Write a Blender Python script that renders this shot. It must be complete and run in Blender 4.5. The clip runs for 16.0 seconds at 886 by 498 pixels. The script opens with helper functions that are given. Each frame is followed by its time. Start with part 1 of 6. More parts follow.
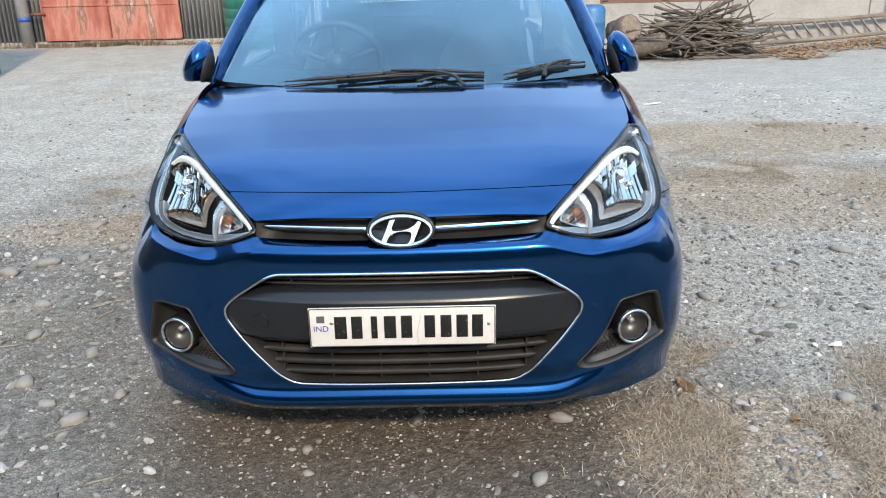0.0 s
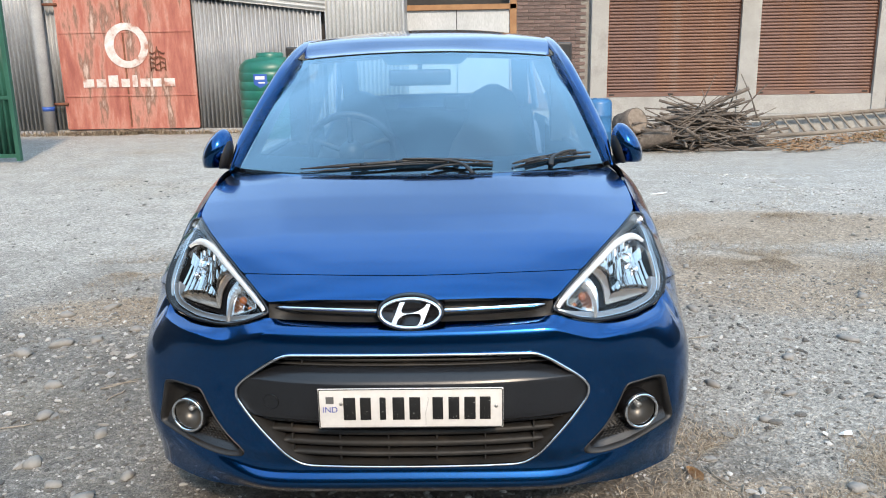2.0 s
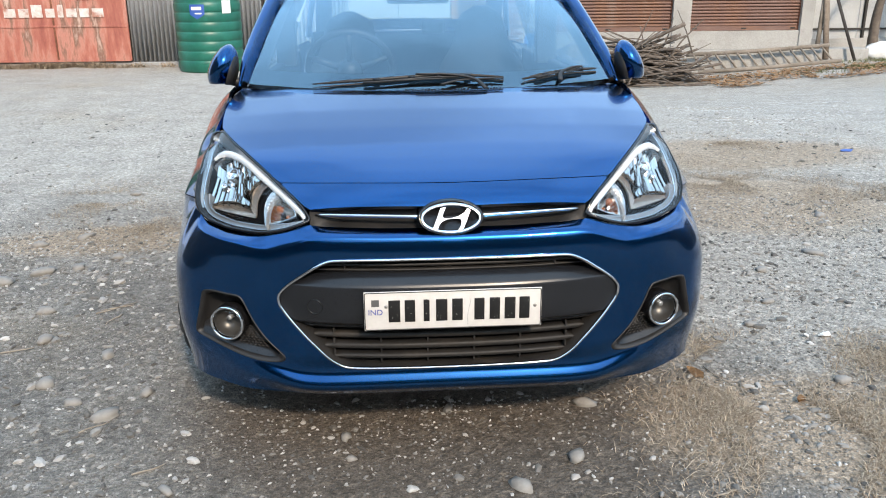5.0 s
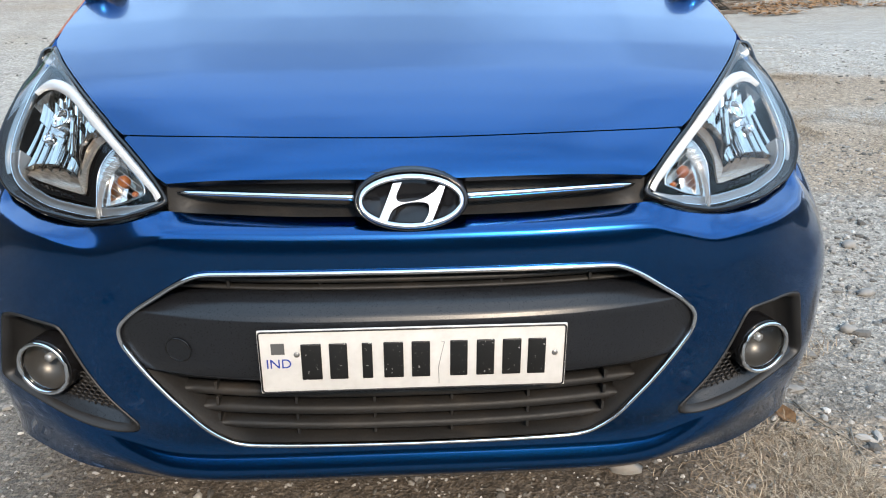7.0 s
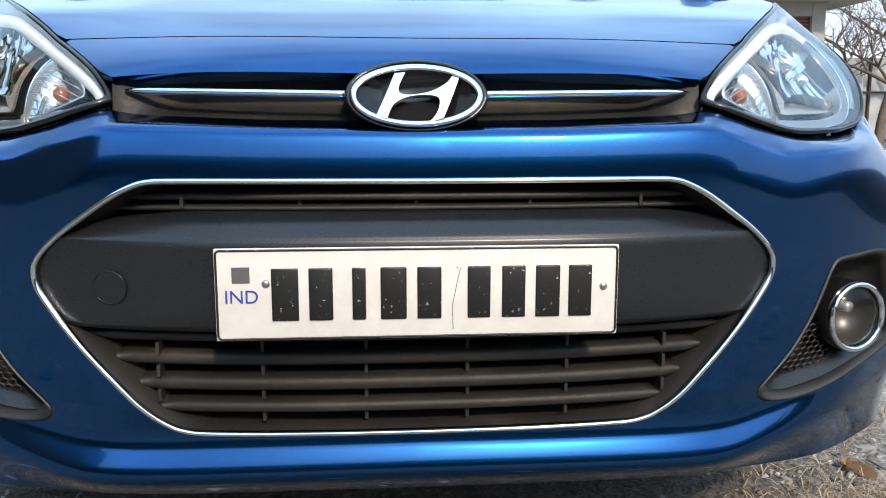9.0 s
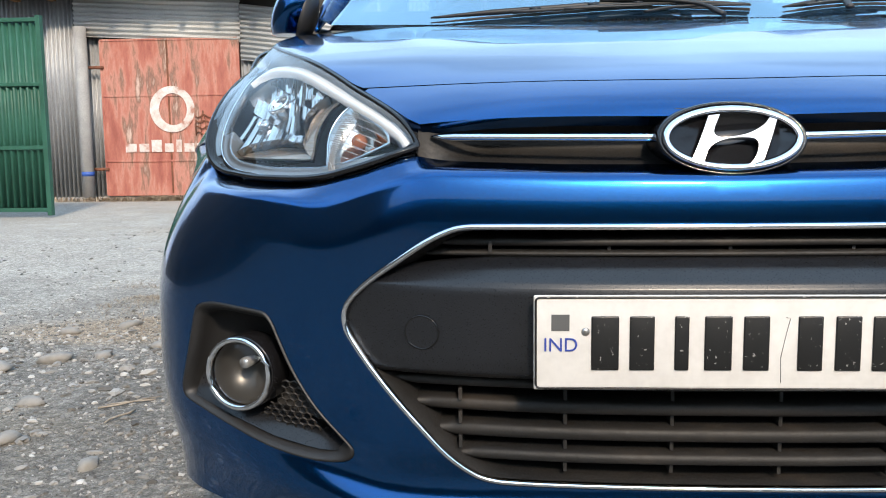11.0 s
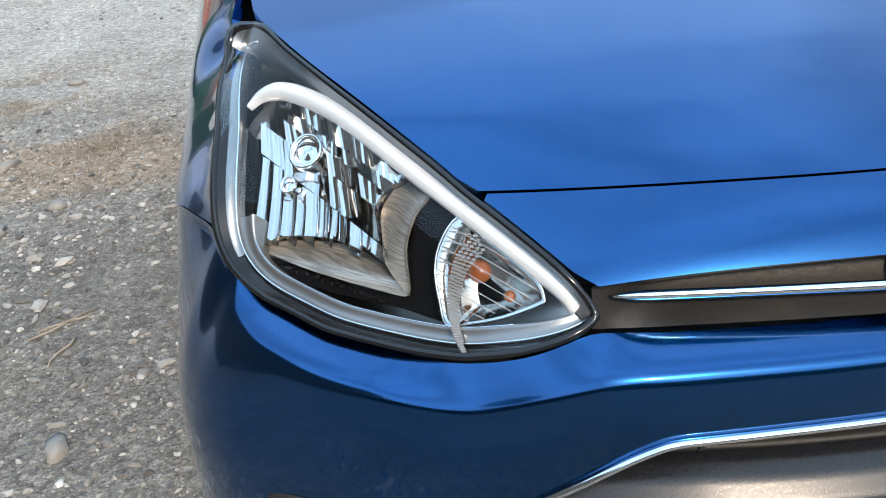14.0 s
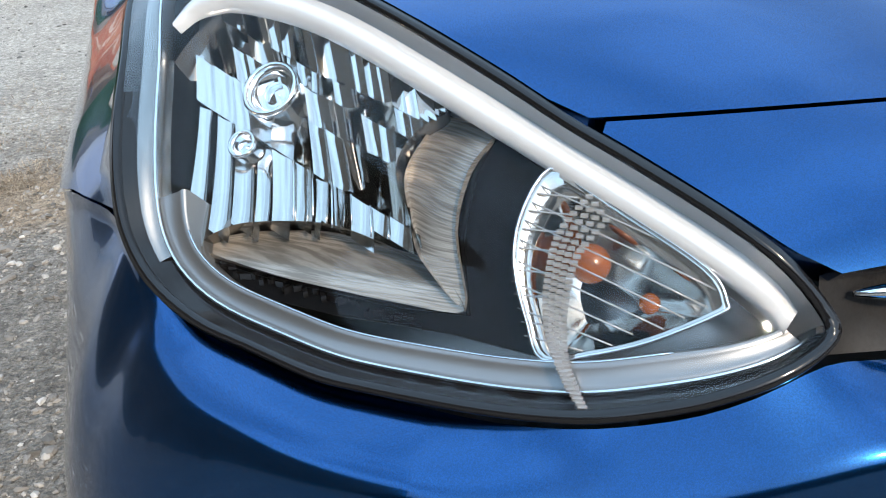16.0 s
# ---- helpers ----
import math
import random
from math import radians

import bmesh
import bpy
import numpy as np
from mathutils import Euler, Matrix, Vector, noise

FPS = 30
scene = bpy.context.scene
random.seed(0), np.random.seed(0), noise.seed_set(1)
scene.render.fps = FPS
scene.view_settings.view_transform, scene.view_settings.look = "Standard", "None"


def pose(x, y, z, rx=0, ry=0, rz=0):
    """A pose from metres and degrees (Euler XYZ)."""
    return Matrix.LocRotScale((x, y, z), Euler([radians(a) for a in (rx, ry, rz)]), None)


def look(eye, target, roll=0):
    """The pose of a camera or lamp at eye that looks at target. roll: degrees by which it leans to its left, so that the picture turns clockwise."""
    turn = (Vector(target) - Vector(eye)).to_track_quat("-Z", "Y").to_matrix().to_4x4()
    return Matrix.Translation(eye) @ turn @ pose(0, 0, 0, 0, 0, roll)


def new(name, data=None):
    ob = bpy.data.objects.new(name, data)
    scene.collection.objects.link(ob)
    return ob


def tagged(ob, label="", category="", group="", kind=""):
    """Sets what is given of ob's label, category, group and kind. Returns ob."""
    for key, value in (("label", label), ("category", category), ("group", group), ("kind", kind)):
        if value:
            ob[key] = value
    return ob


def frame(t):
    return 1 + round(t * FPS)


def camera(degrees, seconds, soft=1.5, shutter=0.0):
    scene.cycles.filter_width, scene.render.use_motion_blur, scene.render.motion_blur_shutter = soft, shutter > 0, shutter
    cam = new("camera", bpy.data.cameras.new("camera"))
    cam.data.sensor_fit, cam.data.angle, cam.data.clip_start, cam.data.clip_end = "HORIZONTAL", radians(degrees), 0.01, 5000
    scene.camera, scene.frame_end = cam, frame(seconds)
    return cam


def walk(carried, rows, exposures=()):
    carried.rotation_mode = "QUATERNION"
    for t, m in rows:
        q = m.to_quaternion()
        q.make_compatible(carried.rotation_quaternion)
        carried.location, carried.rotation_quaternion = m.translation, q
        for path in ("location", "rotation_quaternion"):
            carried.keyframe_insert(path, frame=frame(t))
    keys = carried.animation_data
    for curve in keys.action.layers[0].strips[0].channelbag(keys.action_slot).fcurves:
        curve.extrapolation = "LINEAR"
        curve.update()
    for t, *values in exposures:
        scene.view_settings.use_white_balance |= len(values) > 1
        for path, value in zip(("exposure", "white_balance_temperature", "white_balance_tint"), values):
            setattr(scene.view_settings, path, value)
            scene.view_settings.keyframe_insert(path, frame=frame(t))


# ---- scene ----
from mathutils import geometry

cam = camera(56.7, 16.0, 1.05)
PATH = [
    (0, (0.1352, -1.9902, 1.4593), (0.1155, -0.1095, 0.7792), -1.37),
    (0.5, (0.1322, -1.9890, 1.4588), (0.1191, -0.1029, 0.7934), -1.18),
    (1, (0.1400, -1.9962, 1.4657), (0.1064, -0.0692, 0.9314), -1.18),
    (1.5, (0.1423, -2.0109, 1.4673), (0.0912, -0.0705, 0.9856), -1.18),
    (2, (0.1357, -2.0446, 1.4629), (0.0976, -0.1024, 0.9872), -1.00),
    (2.5, (0.1059, -2.1035, 1.4606), (0.0975, -0.1601, 0.9882), -0.69),
    (3, (0.0922, -2.1703, 1.4627), (0.0910, -0.2261, 0.9935), -0.06),
    (3.5, (0.0938, -2.2637, 1.4600), (0.0836, -0.3264, 0.9635), -0.04),
    (4, (0.0453, -2.2851, 1.4535), (0.0605, -0.3634, 0.8994), -0.13),
    (4.5, (-0.0962, -2.2476, 1.4439), (0.0113, -0.3463, 0.8329), -0.21),
    (5, (-0.1774, -2.1271, 1.3899), (-0.0432, -0.2290, 0.7741), -0.37),
    (5.2, (-0.1874, -2.0376, 1.3589), (-0.0457, -0.1440, 0.7310), -0.44),
    (7.3, (-0.0072, -1.0359, 1.1105), (0.0837, 0.8074, 0.3399), 0.30),
    (7.5, (-0.0388, -0.9737, 0.9707), (0.0571, 0.9003, 0.2785), 0.87),
    (8, (-0.0767, -0.9548, 0.7556), (0.0530, 0.9771, 0.2545), 1.55),
    (8.5, (-0.0625, -0.9894, 0.7359), (0.0823, 0.9640, 0.3317), 0.95),
    (9, (-0.0495, -0.9937, 0.7357), (0.1067, 0.9750, 0.4194), 0.04),
    (9.5, (-0.0421, -0.9871, 0.7243), (0.1190, 0.9881, 0.4545), -0.44),
    (10, (-0.1358, -1.0044, 0.7370), (-0.0942, 0.9848, 0.5332), -1.22),
    (10.2, (-0.1877, -1.0134, 0.7355), (-0.2129, 0.9776, 0.5476), -1.22),
    (12.3, (-0.3576, -0.8258, 0.9392), (-0.5050, 1.0699, 0.3191), -0.96),
    (12.5, (-0.3779, -0.8101, 1.0494), (-0.4908, 1.0516, 0.3274), -0.39),
    (13, (-0.4184, -0.7524, 1.1892), (-0.4723, 1.0547, 0.3337), -0.62),
    (13.5, (-0.4764, -0.6138, 1.1774), (-0.4833, 1.1363, 0.2093), -2.27),
    (14, (-0.5880, -0.4723, 1.1852), (-0.4161, 1.2551, 0.1919), -3.56),
    (14.5, (-0.6562, -0.3297, 1.1159), (-0.3978, 1.3870, 0.1227), -4.42),
    (15, (-0.6363, -0.2185, 1.0126), (-0.3653, 1.5191, 0.0601), -4.96),
    (15.5, (-0.6313, -0.1899, 0.9791), (-0.3379, 1.5672, 0.0700), -4.10),
    (16, (-0.6388, -0.1772, 0.9793), (-0.3145, 1.5863, 0.0935), -3.10),
]
walk(cam, [(t, look(eye, target, roll)) for t, eye, target, roll in PATH], [(0.0, 0.38, 7000, 12), (16.0, 0.38, 7000, 12)])

# ---- light: a bright sky with thin broken cloud, the sun behind haze ----
SUN_AZ, SUN_EL = radians(165), radians(36)
world = bpy.data.worlds.new("sky")
scene.world = world
world.use_nodes = True
wt = world.node_tree
sky = wt.nodes.new("ShaderNodeTexSky")
sky.sky_type, sky.sun_disc = "NISHITA", False
sky.sun_elevation, sky.sun_rotation = SUN_EL, SUN_AZ
sky.dust_density, sky.air_density = 2.0, 1.0
wco = wt.nodes.new("ShaderNodeTexCoord")
wmap = wt.nodes.new("ShaderNodeMapping")
wmap.inputs["Scale"].default_value = (1.0, 1.0, 2.2)
wnoise = wt.nodes.new("ShaderNodeTexNoise")
wnoise.inputs["Scale"].default_value, wnoise.inputs["Detail"].default_value = 2.6, 7
wramp = wt.nodes.new("ShaderNodeValToRGB")
wramp.color_ramp.elements[0].position, wramp.color_ramp.elements[1].position = 0.40, 0.58
wsep = wt.nodes.new("ShaderNodeSeparateXYZ")
wlow = wt.nodes.new("ShaderNodeMapRange")
wlow.interpolation_type = "SMOOTHSTEP"
for slot, value in (("From Min", 0.0), ("From Max", 0.5), ("To Min", 1.0), ("To Max", 0.0)):
    wlow.inputs[slot].default_value = value
wmul = wt.nodes.new("ShaderNodeMath")
wmul.operation = "MULTIPLY"
wcol = wt.nodes.new("ShaderNodeMixRGB")
wcol.inputs[1].default_value, wcol.inputs[2].default_value = (7.8, 12.8, 18.8, 1), (8.2, 9.7, 12.0, 1)
wmix = wt.nodes.new("ShaderNodeMixRGB")
wt.links.new(wlow.outputs[0], wcol.inputs[0])
wt.links.new(wcol.outputs[0], wmix.inputs[2])
wt.links.new(wco.outputs["Generated"], wmap.inputs[0])
wt.links.new(wco.outputs["Generated"], wsep.inputs[0])
wt.links.new(wsep.outputs["Z"], wlow.inputs["Value"])
wt.links.new(wmap.outputs[0], wnoise.inputs["Vector"])
wt.links.new(wnoise.outputs["Fac"], wramp.inputs[0])
wt.links.new(wramp.outputs[0], wmul.inputs[0])
wmul.inputs[1].default_value = 0.38
wadd = wt.nodes.new("ShaderNodeMath")
wadd.inputs[1].default_value = 0.6
wt.links.new(wmul.outputs[0], wadd.inputs[0])
wt.links.new(wadd.outputs[0], wmix.inputs[0])
wt.links.new(sky.outputs[0], wmix.inputs[1])
# bright haze round the veiled sun
wdot, wpow, wglow = wt.nodes.new("ShaderNodeVectorMath"), wt.nodes.new("ShaderNodeMath"), wt.nodes.new("ShaderNodeMixRGB")
wdot.operation, wpow.operation, wglow.blend_type = "DOT_PRODUCT", "POWER", "ADD"
wdot.inputs[1].default_value = (math.sin(SUN_AZ) * math.cos(SUN_EL), math.cos(SUN_AZ) * math.cos(SUN_EL), math.sin(SUN_EL))
wpow.inputs[1].default_value = 34
wpow.use_clamp = True
wglow.inputs[2].default_value = (34, 32, 29, 1)
wt.links.new(wco.outputs["Generated"], wdot.inputs[0])
wt.links.new(wdot.outputs["Value"], wpow.inputs[0])
wt.links.new(wpow.outputs[0], wglow.inputs[0])
wt.links.new(wmix.outputs[0], wglow.inputs[1])
wt.links.new(wglow.outputs[0], wt.nodes["Background"].inputs[0])
wt.nodes["Background"].inputs[1].default_value = 0.099
sun_data = bpy.data.lights.new("sun", "SUN")
sun_data.energy, sun_data.angle, sun_data.color = 3.1, radians(4), (1.0, 0.86, 0.70)
sun = new("sun", sun_data)
sun.matrix_world = look((30 * math.sin(SUN_AZ) * math.cos(SUN_EL), 30 * math.cos(SUN_AZ) * math.cos(SUN_EL), 30 * math.sin(SUN_EL)), (0, 0, 0))


# ---- materials ----
def material(name, col, rough=0.6, metal=0.0, spec=0.5, coat=0.0, coat_rough=0.03):
    m = bpy.data.materials.new(name)
    m.use_nodes = True
    b = m.node_tree.nodes["Principled BSDF"]
    b.inputs["Base Color"].default_value = (*col, 1)
    b.inputs["Roughness"].default_value, b.inputs["Metallic"].default_value = rough, metal
    b.inputs["Specular IOR Level"].default_value = spec
    b.inputs["Coat Weight"].default_value, b.inputs["Coat Roughness"].default_value = coat, coat_rough
    return m


def coords(m, scale=(1, 1, 1), source="Object"):
    n = m.node_tree
    co, mp = n.nodes.new("ShaderNodeTexCoord"), n.nodes.new("ShaderNodeMapping")
    mp.inputs["Scale"].default_value = scale
    n.links.new(co.outputs[source], mp.inputs[0])
    return mp.outputs[0]


def noise_tex(m, vec, scale, detail=4, rough=0.55):
    n = m.node_tree
    t = n.nodes.new("ShaderNodeTexNoise")
    t.inputs["Scale"].default_value, t.inputs["Detail"].default_value, t.inputs["Roughness"].default_value = scale, detail, rough
    n.links.new(vec, t.inputs["Vector"])
    return t.outputs["Fac"]


def ramp(m, fac, stops):
    n = m.node_tree
    r = n.nodes.new("ShaderNodeValToRGB")
    e = r.color_ramp.elements
    while len(e) < len(stops):
        e.new(0.5)
    for el, (p, c) in zip(e, stops):
        el.position, el.color = p, (*c, 1)
    n.links.new(fac, r.inputs[0])
    return r.outputs[0]


def mix(m, fac, a, b, mode="MIX"):
    n = m.node_tree
    x = n.nodes.new("ShaderNodeMixRGB")
    x.blend_type = mode
    for slot, v in zip(x.inputs, (fac, a, b)):
        if isinstance(v, (int, float)):
            slot.default_value = v
        elif isinstance(v, tuple):
            slot.default_value = (*v, 1)
        else:
            n.links.new(v, slot)
    return x.outputs[0]


def bump(m, height, strength=0.3, dist=0.01):
    n = m.node_tree
    b = n.nodes.new("ShaderNodeBump")
    b.inputs["Strength"].default_value, b.inputs["Distance"].default_value = strength, dist
    n.links.new(height, b.inputs["Height"])
    n.links.new(b.outputs[0], n.nodes["Principled BSDF"].inputs["Normal"])


def into(m, out, slot):
    m.node_tree.links.new(out, m.node_tree.nodes["Principled BSDF"].inputs[slot])


def worn(name, stops, scale=3.0, rough=(0.5, 0.8), bump_scale=60, bump_strength=0.2, metal=0.0, stretch=(1, 1, 1), fine=None, detail=6, dist=0.004):
    """A surface with stains at one scale and grain at another."""
    m = material(name, stops[0][1], rough[1], metal)
    v = coords(m, stretch)
    big = noise_tex(m, v, scale, detail, 0.62)
    small = noise_tex(m, v, bump_scale, 4, 0.6)
    col = ramp(m, big, stops)
    g = ramp(m, small, [(0.3, (0.78, 0.78, 0.78)), (0.7, (1.12, 1.12, 1.12))])
    col = mix(m, fine if fine is not None else 0.8, col, g, "MULTIPLY")
    into(m, col, "Base Color")
    r = ramp(m, small, [(0.3, (rough[0],) * 3), (0.7, (rough[1],) * 3)])
    into(m, r, "Roughness")
    bump(m, small, bump_strength, dist)
    return m


def pane(name, tint=(1, 1, 1), head_on=0.05, power=5.0, rough=0.0, sheen=(1, 1, 1)):
    """Clear thin glass or plastic: see-through, with a gloss that grows towards grazing angles."""
    m = bpy.data.materials.new(name)
    m.use_nodes = True
    n = m.node_tree
    n.nodes.remove(n.nodes["Principled BSDF"])
    tr, gl, lw, mx = (n.nodes.new("ShaderNode" + k) for k in ("BsdfTransparent", "BsdfGlossy", "LayerWeight", "MixShader"))
    pw, ma = n.nodes.new("ShaderNodeMath"), n.nodes.new("ShaderNodeMath")
    pw.operation, ma.operation = "POWER", "MULTIPLY_ADD"
    lw.inputs[0].default_value = 0.5
    pw.inputs[1].default_value, ma.inputs[1].default_value, ma.inputs[2].default_value = power, 1 - head_on, head_on
    tr.inputs[0].default_value = (*tint, 1)
    gl.inputs["Roughness"].default_value = rough
    gl.inputs["Color"].default_value = (*sheen, 1)
    n.links.new(lw.outputs["Facing"], pw.inputs[0])
    n.links.new(pw.outputs[0], ma.inputs[0])
    n.links.new(ma.outputs[0], mx.inputs[0])
    n.links.new(tr.outputs[0], mx.inputs[1])
    n.links.new(gl.outputs[0], mx.inputs[2])
    n.links.new(mx.outputs[0], n.nodes["Material Output"].inputs[0])
    return m


# car paint: metallic blue flakes under clear coat, with a film of dust
PAINT = material("blue_metallic_paint", (0.002, 0.07, 0.29), 0.17, 1.0, 0.5, 1.0, 0.02)
_v = coords(PAINT)
_flake = noise_tex(PAINT, _v, 1200, 2)
_dust = noise_tex(PAINT, _v, 7, 6, 0.65)
_c = ramp(PAINT, _flake, [(0.35, (0.0003, 0.060, 0.195)), (0.65, (0.0006, 0.084, 0.255))])
into(PAINT, mix(PAINT, ramp(PAINT, _dust, [(0.5, (0, 0, 0)), (0.85, (0.05, 0.05, 0.05))]), _c, (0.16, 0.17, 0.18)), "Base Color")
PAINT.node_tree.nodes["Principled BSDF"].inputs["Coat IOR"].default_value = 1.37
into(PAINT, ramp(PAINT, _dust, [(0.4, (0.012,) * 3), (0.8, (0.05,) * 3)]), "Coat Roughness")
CHROME = material("chrome", (0.82, 0.83, 0.85), 0.07, 1.0)
_f = noise_tex(CHROME, coords(CHROME), 120, 4)
into(CHROME, ramp(CHROME, _f, [(0.4, (0.04,) * 3), (0.75, (0.16,) * 3)]), "Roughness")
SOFT_CHROME = material("soft_chrome", (0.62, 0.62, 0.63), 0.12, 1.0)
SATIN = material("satin_silver", (0.40, 0.385, 0.365), 0.34, 0.9)
BRIGHT = material("bright_white_lamp_bar", (0.80, 0.81, 0.82), 0.22, 0.35)
PLASTIC = worn("black_textured_plastic", [(0.3, (0.009, 0.009, 0.010)), (0.7, (0.021, 0.0205, 0.020))], 6, (0.42, 0.6), 420, 0.25, dist=0.001)
DUSTY = worn("dusty_black_plastic", [(0.35, (0.006, 0.0057, 0.0055)), (0.55, (0.012, 0.0105, 0.0092)), (0.75, (0.034, 0.027, 0.021))], 9, (0.5, 0.75), 300, 0.2, dist=0.001)
SLATE = worn("smooth_dark_grey_plastic", [(0.3, (0.008, 0.009, 0.011)), (0.7, (0.013, 0.014, 0.017))], 5, (0.25, 0.36), 500, 0.12, dist=0.001)
GLOSS_BLACK = material("gloss_black", (0.008, 0.008, 0.009), 0.12)
RUBBER = worn("tyre_rubber", [(0.3, (0.022, 0.021, 0.02)), (0.7, (0.05, 0.047, 0.043))], 14, (0.7, 0.9), 200, 0.3, dist=0.002)
RADIATOR = worn("rusty_radiator", [(0.35, (0.012, 0.010, 0.009)), (0.55, (0.05, 0.028, 0.018)), (0.72, (0.16, 0.075, 0.04))], 7, (0.6, 0.9), 120, 0.4, stretch=(1, 1, 3))
REFLECTOR = material("lamp_reflector", (0.66, 0.64, 0.61), 0.10, 1.0)
GUIDE = material("clear_ribbed_plastic", (0.46, 0.46, 0.46), 0.12, 0.6)
SCOOP = material("brushed_reflector", (0.2, 0.18, 0.16), 0.36, 0.6)
_s = noise_tex(SCOOP, coords(SCOOP, (1, 1, 40)), 30, 3)
into(SCOOP, ramp(SCOOP, _s, [(0.4, (0.22, 0.20, 0.175)), (0.6, (0.42, 0.385, 0.345))]), "Base Color")
LAMP_BLACK = material("lamp_housing_black", (0.0035, 0.0035, 0.004), 0.4, 0.0, 0.06)
LAMP_GREY = material("lamp_silver_shelf", (0.27, 0.275, 0.28), 0.34, 0.8)
DARK_CHROME = material("smoked_chrome", (0.34, 0.33, 0.32), 0.25, 1.0)
AMBER = material("amber_bulb", (0.22, 0.065, 0.015), 0.25)
LENS = pane("clear_lamp_lens", (0.97, 0.98, 0.98), 0.020, 4.5)
GLASS = pane("car_glass", (0.80, 0.88, 0.87), 0.10, 3.0, 0.0)
# sheen colour puts the blue of the reflected sky into the dusty windscreen
SCREEN = pane("dusty_glass_sky_sheen", (0.60, 0.80, 0.92), 0.125, 2.4, 0.0, (0.60, 0.84, 1.0))
FOG_BOWL = material("dull_lamp_bowl", (0.07, 0.066, 0.061), 0.35, 0.5)
TRIM_IN = worn("dark_grey_cabin_cloth", [(0.3, (0.02, 0.021, 0.023)), (0.7, (0.035, 0.036, 0.04))], 12, (0.7, 0.9), 300, 0.2, dist=0.002)
BEIGE_IN = worn("pale_cabin_lining", [(0.3, (0.25, 0.24, 0.22)), (0.7, (0.32, 0.31, 0.28))], 12, (0.7, 0.9), 300, 0.2, dist=0.002)
PLATE_WHITE = worn("plate_white", [(0.4, (0.62, 0.60, 0.57)), (0.75, (0.53, 0.51, 0.48))], 14, (0.35, 0.5), 90, 0.04, fine=0.2, dist=0.0005)
BLACK_INK = worn("chipped_black_paint", [(0.60, (0.008, 0.008, 0.008)), (0.66, (0.008, 0.008, 0.008)), (0.70, (0.35, 0.34, 0.33))], 190, (0.3, 0.5), 300, 0.1, dist=0.0005, detail=3)
BLUE_INK = material("blue_ink", (0.02, 0.05, 0.28), 0.5)
GREY_SQ = material("dark_grey_film", (0.09, 0.09, 0.09), 0.4)
ALLOY = worn("steel_wheel_cover", [(0.3, (0.35, 0.36, 0.37)), (0.7, (0.45, 0.45, 0.46))], 8, (0.3, 0.5), 200, 0.1, metal=0.7)


# ---- building helpers ----
def mesh_ob(name, verts, faces, mat, parent=None, label="", smooth=True, normals=None):
    me = bpy.data.meshes.new(name)
    me.from_pydata([tuple(v) for v in verts], [], faces)
    me.validate()
    me.polygons.foreach_set("use_smooth", [smooth] * len(me.polygons))
    if normals is not None:
        me.normals_split_custom_set_from_vertices([tuple(v) for v in normals])
    me.materials.append(mat)
    ob = new(name, me)
    if parent:
        ob.parent = parent
    if label:
        ob["label"] = label
    return ob


def part(name, bm, mat, parent=None, label="", smooth=True):
    """Links a bmesh as one mesh object under a thing or a part."""
    bmesh.ops.recalc_face_normals(bm, faces=bm.faces)
    me = bpy.data.meshes.new(name)
    bm.to_mesh(me)
    bm.free()
    me.polygons.foreach_set("use_smooth", [smooth] * len(me.polygons))
    me.materials.append(mat)
    ob = new(name, me)
    if parent:
        ob.parent = parent
    if label:
        ob["label"] = label
    return ob


def add_box(bm, x0, x1, y0, y1, z0, z1, bevel=0.0, m=None):
    r = bmesh.ops.create_cube(bm, size=1, matrix=Matrix.LocRotScale(((x0 + x1) / 2, (y0 + y1) / 2, (z0 + z1) / 2), None, (x1 - x0, y1 - y0, z1 - z0)))
    if bevel:
        es = list({e for v in r["verts"] for e in v.link_edges})
        r2 = bmesh.ops.bevel(bm, geom=es, offset=bevel, segments=2, affect="EDGES", profile=0.6)
        vs = list({v for f in r2["faces"] for v in f.verts} | {v for v in r["verts"] if v.is_valid})
    else:
        vs = r["verts"]
    if m is not None:
        bmesh.ops.transform(bm, matrix=m, verts=vs)
    return bm


def block(name, x0, x1, y0, y1, z0, z1, mat, parent=None, label="", bevel=0.004, m=None):
    ob = part(name, add_box(bmesh.new(), x0, x1, y0, y1, z0, z1, bevel, m), mat, parent, label, smooth=False)
    return ob


def tube(path, radius, sides=8, squash=None, closed=False, taper=None):
    """Verts and faces of a rod along the path; squash: (across, along up) factors of its section."""
    vs, fs = [], []
    n = len(path)
    for i, p in enumerate(path):
        p = Vector(p)
        a = Vector(path[(i - 1) % n] if closed or i else path[0])
        b = Vector(path[(i + 1) % n] if closed or i < n - 1 else path[-1])
        t = (b - a).normalized()
        ref = Vector((0, 0, 1)) if abs(t.z) < 0.9 else Vector((0, 1, 0))
        e = t.cross(ref).normalized()
        u = e.cross(t).normalized()
        r = radius * (taper[i] if taper else 1)
        ka, kb = squash or (1, 1)
        for k in range(sides):
            w = 2 * math.pi * k / sides
            vs.append(p + e * (r * ka * math.cos(w)) + u * (r * kb * math.sin(w)))
    for i in range(n if closed else n - 1):
        for k in range(sides):
            a, b = i * sides + k, i * sides + (k + 1) % sides
            c, d = ((i + 1) % n) * sides + (k + 1) % sides, ((i + 1) % n) * sides + k
            fs.append((a, b, c, d))
    if not closed:
        fs.append(tuple(range(sides))[::-1])
        fs.append(tuple((n - 1) * sides + k for k in range(sides)))
    return vs, fs


